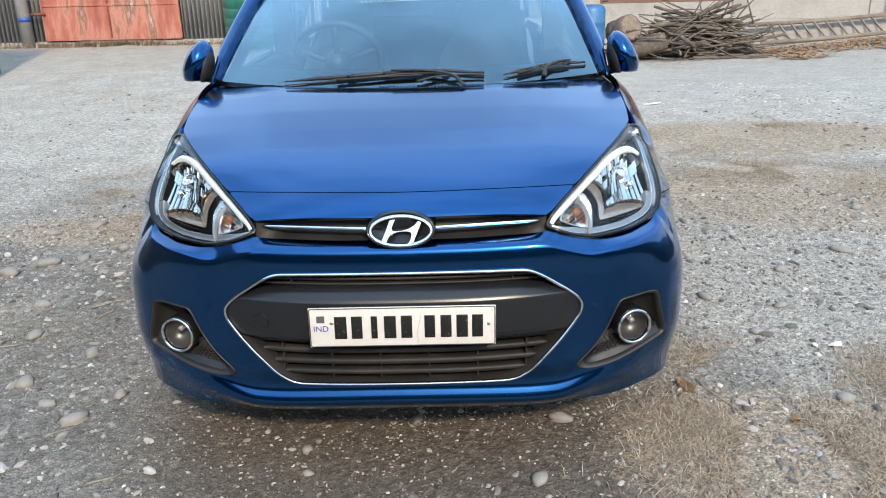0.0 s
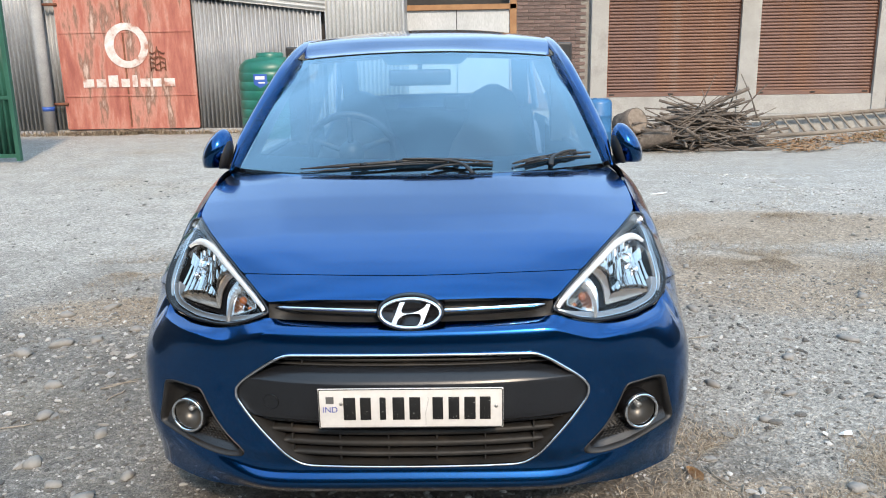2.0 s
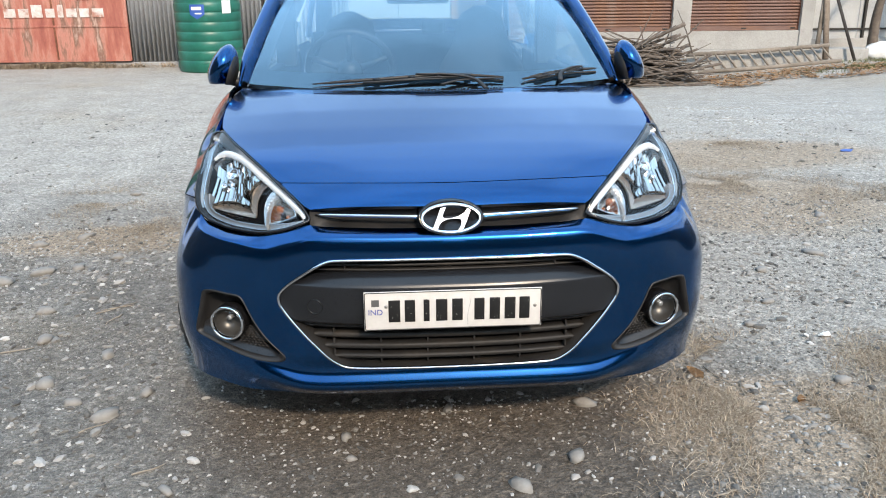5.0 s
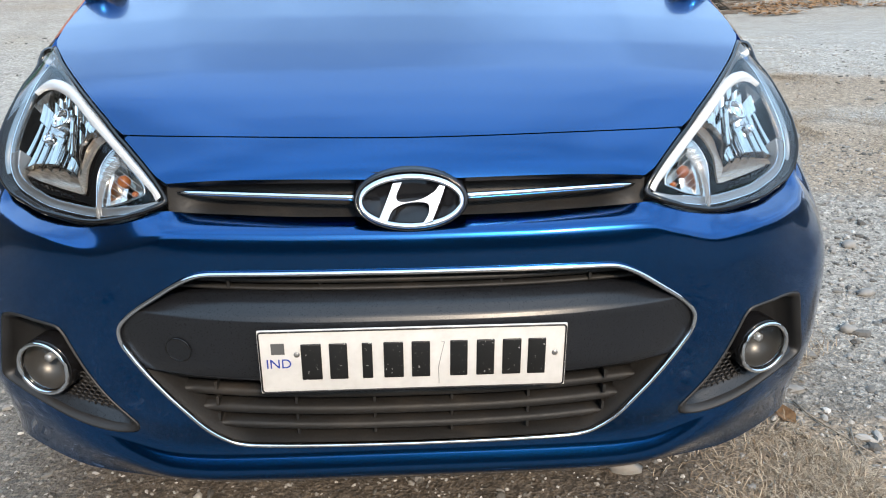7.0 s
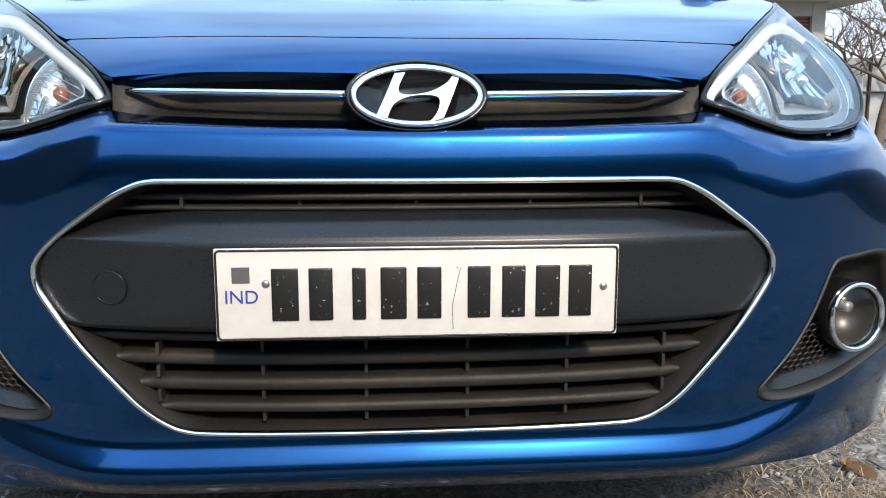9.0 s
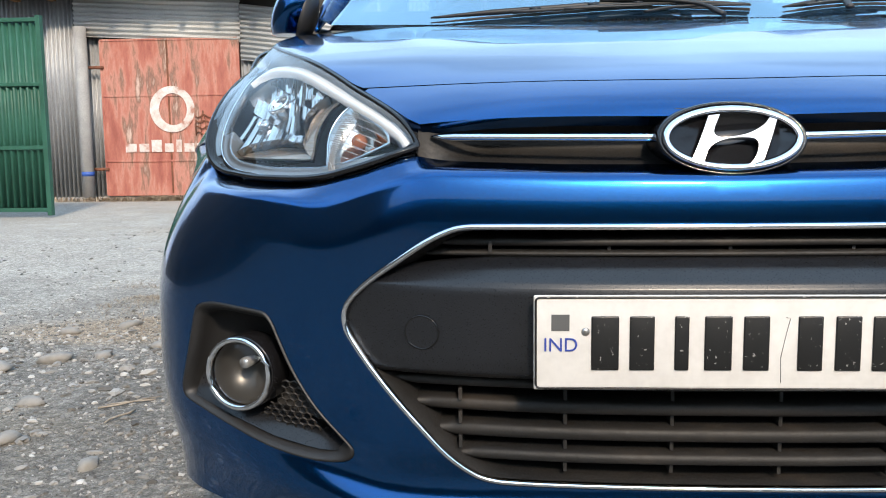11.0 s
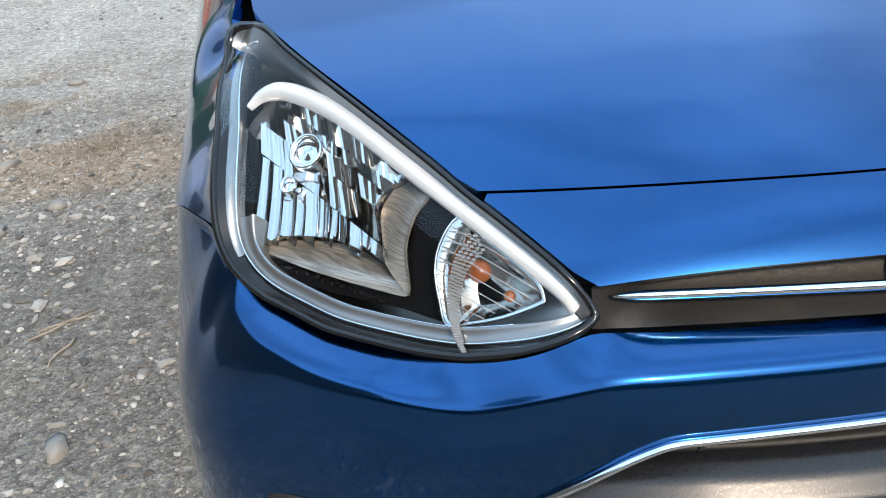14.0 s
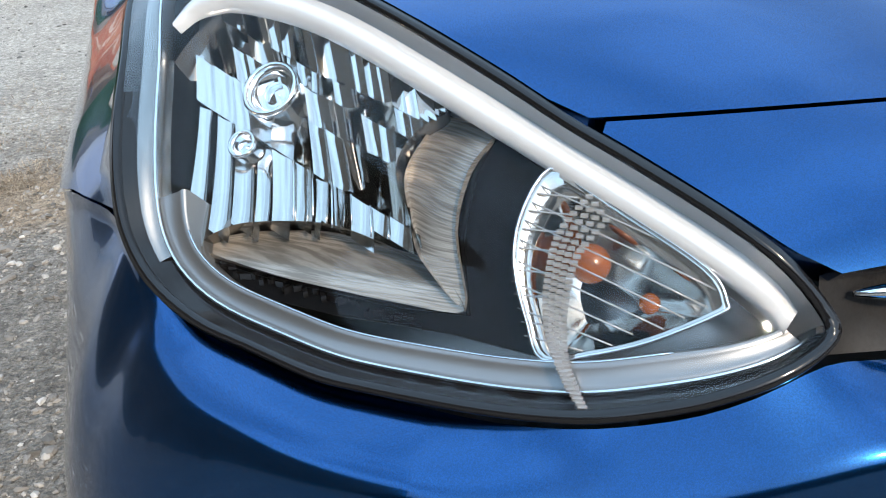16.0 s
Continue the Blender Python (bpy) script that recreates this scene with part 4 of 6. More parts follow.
def lamp_height(u, v):
    """lamp_w, read from the table."""
    a, b = (min(max(u, -.299), .33) + .30) / .004, (min(max(v, -.199), .15) + .20) / .004
    i, j = int(a), int(b)
    a, b = a - i, b - j
    p, q = LAMP_TABLE[j], LAMP_TABLE[j + 1]
    return (p[i] * (1 - a) + p[i + 1] * a) * (1 - b) + (q[i] * (1 - a) + q[i + 1] * a) * b


def headlight(sg):
    def at(u, v, w):
        p = LC + LE1 * u + LE2 * v + LN * w
        return Vector((sg * p.x, p.y, p.z))

    def under(u, v, d):
        return at(u, v, lamp_height(u, v) - d)
    lamp = tagged(new("headlight"), "clear headlight with chrome reflector and amber indicator")
    lamp.parent = car
    loop = [(u, v) for u, v, _ in OUT_UVW]
    
    def inset(d):
        """The outline moved in by d metres."""
        out = []
        n = len(loop)
        for i in range(n):
            a, b = Vector(loop[i - 1]), Vector(loop[(i + 1) % n])
            t = (b - a).normalized()
            q = Vector((-t.y, t.x))
            if not inside((loop[i][0] + q.x * .004, loop[i][1] + q.y * .004), loop):
                q = -q
            out.append((loop[i][0] + q.x * d, loop[i][1] + q.y * d))
        return out

    def clean(poly):
        """Smooths the folds that moving an outline in can leave at tight corners."""
        p = [Vector(q) for q in poly]
        n = len(p)
        for _ in range(3):
            p = [(p[i - 1] + p[i] * 2 + p[(i + 1) % n]) / 4 for i in range(n)]
        return [tuple(q) for q in p]
    far_in = inset(1.0)

    def ring_in(d):
        """The outline moved in by about d: less along the bonnet and at the tip, more along the outer side."""
        n = len(loop)
        out = []
        for i in range(n):
            k = float(np.interp(i, (0, 40, 48, 56, 64, 74, n - 16, n), (.6, .75, 1.2, 1.5, 1.4, 1.0, 1.0, .6)))
            p, q = Vector(loop[i]), Vector(far_in[i])
            out.append(tuple(p + (q - p) * d * k))
        return clean(clean(out))
    L0, L1, L2 = loop, clean(inset(.006)), ring_in(.010)
    L3, L4, L5 = ring_in(.0165), ring_in(.0185), ring_in(.032)
    row = lambda poly, d: [under(u, v, d) for u, v in poly]

    def open_strip(name, rows, a, b, mat, label=""):
        """A band between rows of points, along the stretch a to b of the outline."""
        rows = [r[a:b] for r in rows]
        m = len(rows[0])
        return mesh_ob(name, [p for r in rows for p in r], [(j * m + i, j * m + i + 1, (j + 1) * m + i + 1, (j + 1) * m + i) for j in range(len(rows) - 1) for i in range(m - 1)], mat, lamp, label)
    count = len(loop)
    mesh_ob("seal", *strips([row(L0, .004), row(L0, -.001), row(L1, -.0015), row(L1, .012)]), GLOSS_BLACK, lamp, "black rubber seal")
    open_strip("upper_shelf", [row(L1, .004), row(L2, .010), row(L4, .017), row(L5, .034), row(L5, .06)], 0, 50, LAMP_GREY, "silver shelf under the upper edge")
    open_strip("housing_wall", [row(L1, .004), row(L2, .010), row(L3, .018)], 52, count, GLOSS_BLACK)
    open_strip("outer_bezel", [row(L2, .0098), row(L3, .014), row(L4, .030)], 50, 72, DARK_CHROME, "smoked chrome bezel")
    open_strip("silver_surround", [row(L3, .020), row(L4, .0165), row(ring_in(.021), .018), row(ring_in(.029), .018), row(L5, .0165), row(ring_in(.0335), .019), row(ring_in(.0335), .05)], 66, count - 3, LAMP_GREY, "silver surround inside the lamp")
    open_strip("housing_ledge", [row(L4, .030), row(ring_in(.0195), .06)], 50, 68, LAMP_BLACK)
    rod("chrome_line", row(ring_in(.0172), .0155)[44:count - 2], .0014, CHROME, lamp, sides=6)
    rod("chrome_line", row(ring_in(.0325), .017)[70:count - 14], .0008, CHROME, lamp, sides=6)
    # bright bar under the upper edge
    bar = spline([(.238, .022, 0), (.234, .041, 0), (.216, .057, 0), (.180, .067, 0), (.113, .073, 0), (.011, .068, 0), (-.073, .064, 0), (-.146, .060, 0), (-.194, .056, 0), (-.214, .049, 0)], 6)
    vs, n = [], len(bar)
    for i, p in enumerate(bar):
        h = .0125 * (1 - .35 * i / n) * min(1, .2 + i / 14)
        for dv, dd in ((h, .020), (h * .7, .014), (-h * .7, .014), (-h, .024)):
            q = Vector((0, 1)) if i > 14 else Vector((min(1, (14 - i) / 10), .6 + .4 * i / 14)).normalized()
            vs.append(under(p.x + q.x * dv, p.y + q.y * dv, dd))
    mesh_ob("light_bar", vs, [(i * 4 + k, i * 4 + k + 1, i * 4 + k + 5, i * 4 + k + 4) for i in range(n - 1) for k in range(3)], BRIGHT, lamp, "bright white upper bar")
    # dark inner panel behind everything
    skin("inner_panel", L4, [], lambda u, v: under(u, v, .125), .012, DARK_CHROME, lamp, flange=0)
    mesh_ob("housing_side", *strips([row(L4, .05), row(L4, .125)]), DARK_CHROME, lamp)
    # reflector bowl: upright flutes and small facets, each turned its own way
    bowl = spline([(.210, -.040, 0), (.178, -.074, 0), (.150, -.094, 0), (.122, -.098, 0), (.107, -.079, 0), (.092, -.064, 0), (.056, -.043, 0), (.029, -.033, 0), (-.004, -.027, 0), (-.029, -.024, 0),
                   (-.008, -.007, 0), (.017, .014, 0), (.017, .039, 0), (.008, .064, 0), (.062, .069, 0), (.117, .072, 0), (.170, .072, 0), (.212, .062, 0), (.230, .025, 0), (.224, -.014, 0)], 5, True)
    bowl = [(p.x, p.y) for p in bowl]
    bu, bv = .130, -.005
    facet_rng = random.Random(11)

    def bowl_at(u, v, cup=0.0):
        r = math.hypot((u - bu) / .150, (v - bv) / .090)
        return under(u, v, .026 + .030 * max(0.0, 1 - r * r) + cup)
    vs, fs = [], []
    for v0, v1, pitch, turn, nod, cup in ((-.105, -.012, .0196, .20, .10, .0022), (-.012, .016, .0196, .24, .25, .0020), (.016, .034, .0150, .26, .25, .0014), (.034, .046, .0125, .25, .3, .0010), (.046, .072, .0125, .25, .25, .0012)):
        rows = 8
        for k in range(-8, 36):
            b = len(vs)
            tu, tv, dd = facet_rng.gauss(0, turn * .8), facet_rng.gauss(0, nod), .0014 * facet_rng.random()
            for j in range(rows + 1):
                g = j / rows
                v = v0 + (v1 - v0) * g
                for i in range(5):
                    f = i / 4
                    vs.append(bowl_at(-.10 + (k + f) * pitch + .93 * v, v, cup * (1 - (2 * f - 1) ** 2) + tu * (f - .5) * pitch + tv * (g - .5) * min(.03, v1 - v0) + dd))
            for j in range(rows):
                for i in range(4):
                    v = v0 + (v1 - v0) * (j + .5) / rows
                    if inside((-.10 + (k + (i + .5) / 4) * pitch + .93 * v, v), bowl):
                        a = b + j * 5 + i
                        fs.append((a, a + 1, a + 6, a + 5))
    mesh_ob("reflector", vs, fs, REFLECTOR, lamp, "fluted chrome reflector")
    mesh_ob("reflector_back", *strips([[under(u, v, .030) for u, v in bowl], [under(bu + (u - bu) * .9, bv + (v - bv) * .9, .070) for u, v in bowl], [under(bu + (u - bu) * .1, bv + (v - bv) * .1, .092) for u, v in bowl]]), DARK_CHROME, lamp)
    for k in range(-3, 12):
        pts = [(-.10 + k * .0196 + .93 * v, v) for v in np.linspace(-.1, -.012, 12)]
        pts = [p for p in pts if inside(p, bowl)]
        if len(pts) > 2:
            rod("reflector_ridge", [bowl_at(*p) + (at(0, 0, .001) - at(0, 0, 0)) for p in pts], .0007, CHROME, lamp, sides=4)
    # round bulb shields
    for (u, v), r, d, nm in (((.146, .020), .0215, .050, "bulb_shield"), ((.141, -.022), .0105, .052, "side_bulb_socket")):
        def ringp(rr, dd, n=28):
            return [under(u, v, d) + (at(rr * math.cos(2 * math.pi * k / n), rr * math.sin(2 * math.pi * k / n), dd) - at(0, 0, 0)) for k in range(n)]
        sh = mesh_ob(nm, *strips([ringp(r, -.02), ringp(r, .004), ringp(r * .85, .008), ringp(r * .7, .004), ringp(r * .62, -.004), ringp(r * .3, -.001), ringp(.0003, .001)]), CHROME, lamp, "round chrome bulb shield")
        rod("bulb_ring", ringp(r * .9, .007), r * .10, CHROME, sh, sides=6, closed=True)
    # brushed scoop below the bowl and brushed cheek beside it
    scoop = [(p.x, p.y) for p in spline([(.124, -.098, 0), (.107, -.078, 0), (.092, -.063, 0), (.056, -.042, 0), (.029, -.032, 0), (-.004, -.026, 0), (-.029, -.023, 0), (-.067, -.034, 0), (-.031, -.051, 0), (.013, -.067, 0), (.061, -.083, 0), (.1, -.094, 0)], 4, True)]
    skin("scoop", scoop, [], lambda u, v: under(u, v, .030 + .022 * ease(v + .45 * u, -.058, -.020)), .006, SCOOP, lamp, "brushed grey reflector scoop", flange=.004)
    cheek = [(p.x, p.y) for p in spline([(.019, .036, 0), (.012, .058, 0), (-.027, .060, 0), (-.028, .033, 0), (-.040, 0, 0), (-.067, -.033, 0), (-.029, -.023, 0), (-.008, -.007, 0), (.016, .014, 0)], 4, True)]
    skin("cheek", cheek, [], lambda u, v: under(u, v, .028 + .020 * ease(u, -.04, .02)), .006, SCOOP, lamp, "brushed reflector cheek", flange=.004)
    # black panel between bowl and indicator, and the dark strip below with its moulded relief
    panel = [(-.027, .060), (-.064, .056), (-.067, .027), (-.078, .003), (-.098, -.019), (-.114, -.033), (-.066, -.049), (.001, -.078), (.061, -.098), (.112, -.111), (.134, -.106), (.146, -.094), (.126, -.099), (.1, -.096), (.061, -.085), (.013, -.069), (-.031, -.053), (-.069, -.035), (-.042, 0), (-.030, .033)]
    skin("black_panel", panel, [], lambda u, v: under(u, v, .034), .007, LAMP_BLACK, lamp, flange=.006)
    relief = bmesh.new()
    for q in np.linspace(.04, .96, 26):
        u, v = .118 - .17 * q, -.1045 + .052 * q + facet_rng.gauss(0, .0015)
        bmesh.ops.create_cube(relief, size=1, matrix=Matrix.Translation(under(u, v, .032)) @ Matrix.Rotation(facet_rng.uniform(0, 3), 4, "Z") @ Matrix.Diagonal((facet_rng.uniform(.003, .008), .003, .004, 1)))
    part("moulded_relief", relief, GLOSS_BLACK, lamp, smooth=False)
    # indicator: chrome rim, amber bulb, ribs and a ribbed light guide
    sig = [(p.x, p.y) for p in spline([(-.070, .055, 0), (-.092, .056, 0), (-.116, .054, 0), (-.168, .050, 0), (-.184, .041, 0), (-.184, .034, 0), (-.163, .004, 0), (-.140, -.019, 0), (-.120, -.034, 0), (-.103, -.022, 0), (-.082, -.001, 0), (-.071, .023, 0)], 4, True)]
    ind = mesh_ob("indicator", *strips([[under(u, v, .022) for u, v in sig], [under(u, v, .020) for u, v in [(-.12 + (u + .12) * .95, .015 + (v - .015) * .95) for u, v in sig]],
                                        [under(u, v, .05) for u, v in [(-.12 + (u + .12) * .85, .015 + (v - .015) * .85) for u, v in sig]], [under(u, v, .065) for u, v in [(-.12 + (u + .12) * .3, .015 + (v - .015) * .3) for u, v in sig]]]), REFLECTOR, lamp, "chrome indicator bowl")
    rod("indicator_rim", [under(u, v, .020) for u, v in sig], .0010, CHROME, ind, sides=6, closed=True)
    bm = bmesh.new()
    bmesh.ops.create_uvsphere(bm, u_segments=16, v_segments=10, radius=.0115, matrix=Matrix.Translation(under(-.110, .026, .044)))
    part("amber_bulb", bm, AMBER, ind, "amber indicator bulb")
    bm = bmesh.new()
    bmesh.ops.create_uvsphere(bm, u_segments=12, v_segments=8, radius=.006, matrix=Matrix.Translation(under(-.148, .024, .044)))
    part("amber_spot", bm, AMBER, ind)
    for k in range(15):
        v0 = .050 - .078 * (k + .5) / 15
        us = [u for u, v in sig if abs(v - v0) < .007]
        if us:
            u1, u0 = max(us) - .002, min(us) + .004
            if k % 2:
                u0 = u1 - .022
            rod("indicator_rib", [under(u1 + (u0 - u1) * w, v0 + .010 * w - .003, .022) for w in np.linspace(0, 1, 6)], .0006, GUIDE, ind, sides=4)
    guide = spline([(-.107, .047, 0), (-.104, .023, 0), (-.109, .004, 0), (-.117, -.013, 0), (-.128, -.027, 0), (-.139, -.035, 0), (-.151, -.043, 0)], 6)
    gm = bmesh.new()
    for i, p in enumerate(guide):
        for j in range(4):
            c = under(p.x + .0048 * (1.5 - j), p.y + .0022 * (1.5 - j), .013 if i < 30 else .008)
            bmesh.ops.create_cube(gm, size=1, matrix=Matrix.Translation(c) @ Matrix.Rotation(.4 * sg, 4, "Z") @ Matrix.Diagonal((.0040, .0024, .0016, 1)))
    part("light_guide", gm, GUIDE, ind, "clear ribbed light guide", smooth=False)
    cover = skin("lens_cover", clean(inset(.005)), [], lambda u, v: under(u, v, 0.0), .012, LENS, lamp, "clear glossy plastic cover", flange=0, out=(sg * 2, -3, 3))
    cover.visible_shadow = False


headlight(1)
headlight(-1)

# cabin
seat_z = .62
block("cabin_floor", -.6, .6, 1.0, 3.0, .30, .36, TRIM_IN, car, bevel=.01)
dash_fn = lambda a, t: Vector((.63 * a, .96 + .10 * a * a + .46 * t, 1.008 + .015 * math.sin(math.pi * t) - .16 * max(0, t - .72) / .28))
part("dashboard", thick(*sheet(dash_fn, 16, 10), .03), TRIM_IN, car, "dark grey dashboard")
sw = Vector((-.315, 1.47, 1.045))
tilt = Matrix.Rotation(radians(-62), 3, "X")
wheel_ring = [sw + tilt @ Vector((.178 * math.cos(2 * math.pi * k / 40), .178 * math.sin(2 * math.pi * k / 40), 0)) for k in range(40)]
steer = rod("steering_wheel", wheel_ring, .0145, PLASTIC, car, "dark steering wheel", 8, None, True)
for w in (200, 340, 270):
    rod("wheel_spoke", [sw + tilt @ Vector((r * math.cos(radians(w)), r * math.sin(radians(w)), -.02 + .1 * r)) for r in (.03, .1, .17)], .013, PLASTIC, steer)
bm = bmesh.new()
bmesh.ops.create_uvsphere(bm, u_segments=16, v_segments=8, radius=.055, matrix=Matrix.Translation(sw + tilt @ Vector((0, 0, -.02))))
part("wheel_hub", bm, PLASTIC, steer)


def seat(x, y, top, wide_s):
    st = tagged(new("seat"), "")
    st.parent = car

    def back_fn(a, t):
        w = float(np.interp(t, (0, .3, .55, .68, .76, .84, .90, .95, .98, 1.0), (wide_s, wide_s, wide_s * .94, wide_s * .80, wide_s * .60, wide_s * .52, wide_s * .48, wide_s * .40, wide_s * .28, wide_s * .10)))
        z = .45 + (top - .45) * t
        return Vector((x + a * w, y + .22 * t - .045 * math.cos(a * 1.4) * (1 - .4 * t), z))
    part("backrest", thick(*sheet(back_fn, 12, 24), .09), TRIM_IN, st, "dark cloth backrest with fixed head restraint")
    part("cushion", add_box(bmesh.new(), x - wide_s, x + wide_s, y - .45, y + .05, .38, .52, .04), TRIM_IN, st)


seat(-.335, 1.86, 1.262, .25)
seat(.315, 1.90, 1.285, .25)
part("rear_seat", thick(*sheet(lambda a, t: Vector((.58 * a, 2.72 + .2 * t, .5 + .62 * t)), 10, 6), .1), TRIM_IN, car, "dark rear bench backrest")
for x in (-.29, .13, .36):
    part("head_restraint", add_box(bmesh.new(), x - .07, x + .07, 2.90, 2.98, 1.10, 1.185, .025), TRIM_IN, car)
part("parcel_shelf", add_box(bmesh.new(), -.58, .58, 2.92, 3.45, 1.04, 1.08, .01), TRIM_IN, car)
part("headlining", thick(*sheet(lambda a, t: roof_fn(a * .97, .03 + .94 * t) - Vector((0, 0, .03)), 14, 14), .012), BEIGE_IN, car)
rv = part("rear_view_mirror", add_box(bmesh.new(), -.152, .112, 1.515, 1.545, 1.308, 1.376, .014), PLASTIC, car, "black rear-view mirror")
rod("mirror_stalk", [(-.02, 1.53, 1.37), (-.02, 1.55, 1.385), (-.02, 1.57, 1.40)], .010, PLASTIC, rv)
for sg in (-1, 1):
    part("door_lining", add_box(bmesh.new(), *sorted((sg * .66, sg * .70)), 1.1, 2.9, .35, 1.02, .01), TRIM_IN, car)


# ---- the yard ----
def fall(x, y):
    """Height of the ground: level round the car, falling away towards the shops."""
    return float(np.interp(x, (-1, 4, 7, 10, 13), (0, -.72, -.66, -.42, -.36))) * ease(y, 4.5, 15.3)


GROUND = material("gravelly_dirt", (0.25, 0.235, 0.21), 0.95)
_v = coords(GROUND)
_big = noise_tex(GROUND, _v, 0.35, 5, 0.6)
_mid = noise_tex(GROUND, _v, 2.4, 6, 0.65)
_fin = noise_tex(GROUND, _v, 28, 5, 0.7)
_warp = mix(GROUND, 1.0, noise_tex(GROUND, _v, 9, 4), noise_tex(GROUND, _v, 14, 4))
_vor = GROUND.node_tree.nodes.new("ShaderNodeTexVoronoi")
_vor.inputs["Scale"].default_value = 52
GROUND.node_tree.links.new(mix(GROUND, 0.03, _v, _warp), _vor.inputs["Vector"])
_peb = ramp(GROUND, _vor.outputs["Distance"], [(0.10, (1.12, 1.12, 1.10)), (0.32, (0.97, 0.97, 0.97)), (0.6, (0.62, 0.61, 0.60))])
_cell = GROUND.node_tree.nodes.new("ShaderNodeSeparateColor")
GROUND.node_tree.links.new(_vor.outputs["Color"], _cell.inputs[0])
_vor2 = GROUND.node_tree.nodes.new("ShaderNodeTexVoronoi")
_vor2.inputs["Scale"].default_value = 115
GROUND.node_tree.links.new(mix(GROUND, 0.03, _v, _warp), _vor2.inputs["Vector"])
_cell2 = GROUND.node_tree.nodes.new("ShaderNodeSeparateColor")
GROUND.node_tree.links.new(_vor2.outputs["Color"], _cell2.inputs[0])
_xyz = GROUND.node_tree.nodes.new("ShaderNodeSeparateXYZ")
GROUND.node_tree.links.new(_v, _xyz.inputs[0])


def span(value, lo, hi, wobble=0.0):
    """0 to 1 as the value goes from lo to hi, its edge frayed by the middle noise."""
    n = GROUND.node_tree
    add, rng_n = n.nodes.new("ShaderNodeMath"), n.nodes.new("ShaderNodeMapRange")
    add.operation = "MULTIPLY_ADD"
    n.links.new(_mid, add.inputs[0])
    add.inputs[1].default_value = wobble
    n.links.new(value, add.inputs[2])
    rng_n.interpolation_type = "SMOOTHSTEP"
    n.links.new(add.outputs[0], rng_n.inputs["Value"])
    rng_n.inputs["From Min"].default_value, rng_n.inputs["From Max"].default_value = lo + wobble / 2, hi + wobble / 2
    return rng_n.outputs[0]


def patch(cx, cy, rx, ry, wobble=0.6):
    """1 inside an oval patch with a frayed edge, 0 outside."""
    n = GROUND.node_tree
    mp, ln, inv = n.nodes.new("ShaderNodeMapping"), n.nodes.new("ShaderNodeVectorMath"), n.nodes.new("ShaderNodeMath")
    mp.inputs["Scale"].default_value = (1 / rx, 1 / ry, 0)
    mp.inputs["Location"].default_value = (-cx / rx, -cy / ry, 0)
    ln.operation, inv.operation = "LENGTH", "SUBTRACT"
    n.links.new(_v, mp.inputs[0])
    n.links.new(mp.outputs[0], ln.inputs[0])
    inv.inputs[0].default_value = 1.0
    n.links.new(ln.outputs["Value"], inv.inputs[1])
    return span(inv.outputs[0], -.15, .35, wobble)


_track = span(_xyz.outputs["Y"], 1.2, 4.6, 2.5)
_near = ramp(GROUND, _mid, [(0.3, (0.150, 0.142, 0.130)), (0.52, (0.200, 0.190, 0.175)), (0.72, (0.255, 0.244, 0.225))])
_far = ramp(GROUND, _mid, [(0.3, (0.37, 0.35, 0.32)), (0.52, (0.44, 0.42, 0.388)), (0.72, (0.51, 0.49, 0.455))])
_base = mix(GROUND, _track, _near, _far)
_base = mix(GROUND, patch(2.4, 1.5, 1.7, 1.5), _base, (0.36, 0.342, 0.312))
# brown soil under the car's front, its colour also deepened to carry shade
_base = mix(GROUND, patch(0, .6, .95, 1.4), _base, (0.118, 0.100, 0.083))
for _p in ((2.2, 3.0, 1.0, .8), (1.15, .2, .55, .4), (2.7, 4.6, 1.5, .7), (-1.75, 2.5, .75, .3)):
    _pt = GROUND.node_tree.nodes.new("ShaderNodeMath")
    _pt.operation = "MULTIPLY"
    _pt.inputs[1].default_value = 0.78
    GROUND.node_tree.links.new(patch(*_p), _pt.inputs[0])
    _base = mix(GROUND, _pt.outputs[0], _base, (0.36, 0.285, 0.21))
_straw = ramp(GROUND, _big, [(0.56, (0, 0, 0)), (0.70, (0.4, 0.4, 0.4))])
_col = mix(GROUND, _straw, _base, (0.36, 0.285, 0.18))
_col = mix(GROUND, 0.35, _col, _peb, "MULTIPLY")
_col = mix(GROUND, 0.9, _col, ramp(GROUND, _fin, [(0.3, (0.55, 0.54, 0.52)), (0.7, (1.38, 1.37, 1.35))]), "MULTIPLY")
_col = mix(GROUND, 0.6, _col, ramp(GROUND, _cell.outputs[0], [(0.0, (0.66, 0.65, 0.64)), (0.6, (1.0, 1.0, 1.0)), (0.9, (1.04, 1.04, 1.03)), (1.0, (1.45, 1.44, 1.42))]), "MULTIPLY")
_col = mix(GROUND, 0.6, _col, ramp(GROUND, _cell2.outputs[0], [(0.0, (0.5, 0.49, 0.48)), (0.5, (0.95, 0.95, 0.95)), (1.0, (1.45, 1.44, 1.42))]), "MULTIPLY")
_col = mix(GROUND, 0.75, _col, ramp(GROUND, noise_tex(GROUND, _v, 170, 4, 0.8), [(0.38, (0.5, 0.49, 0.48)), (0.62, (1.45, 1.44, 1.42))]), "MULTIPLY")
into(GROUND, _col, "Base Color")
_h = mix(GROUND, 0.45, mix(GROUND, 0.4, _fin, _vor.outputs["Distance"]), mix(GROUND, 0.5, noise_tex(GROUND, _v, 95, 4, 0.75), _vor2.outputs["Distance"]))
bump(GROUND, _h, 1.0, 0.02)


def line(a, b, step):
    n = max(1, int(round((b - a) / step)))
    return [a + (b - a) * i / n for i in range(n)]


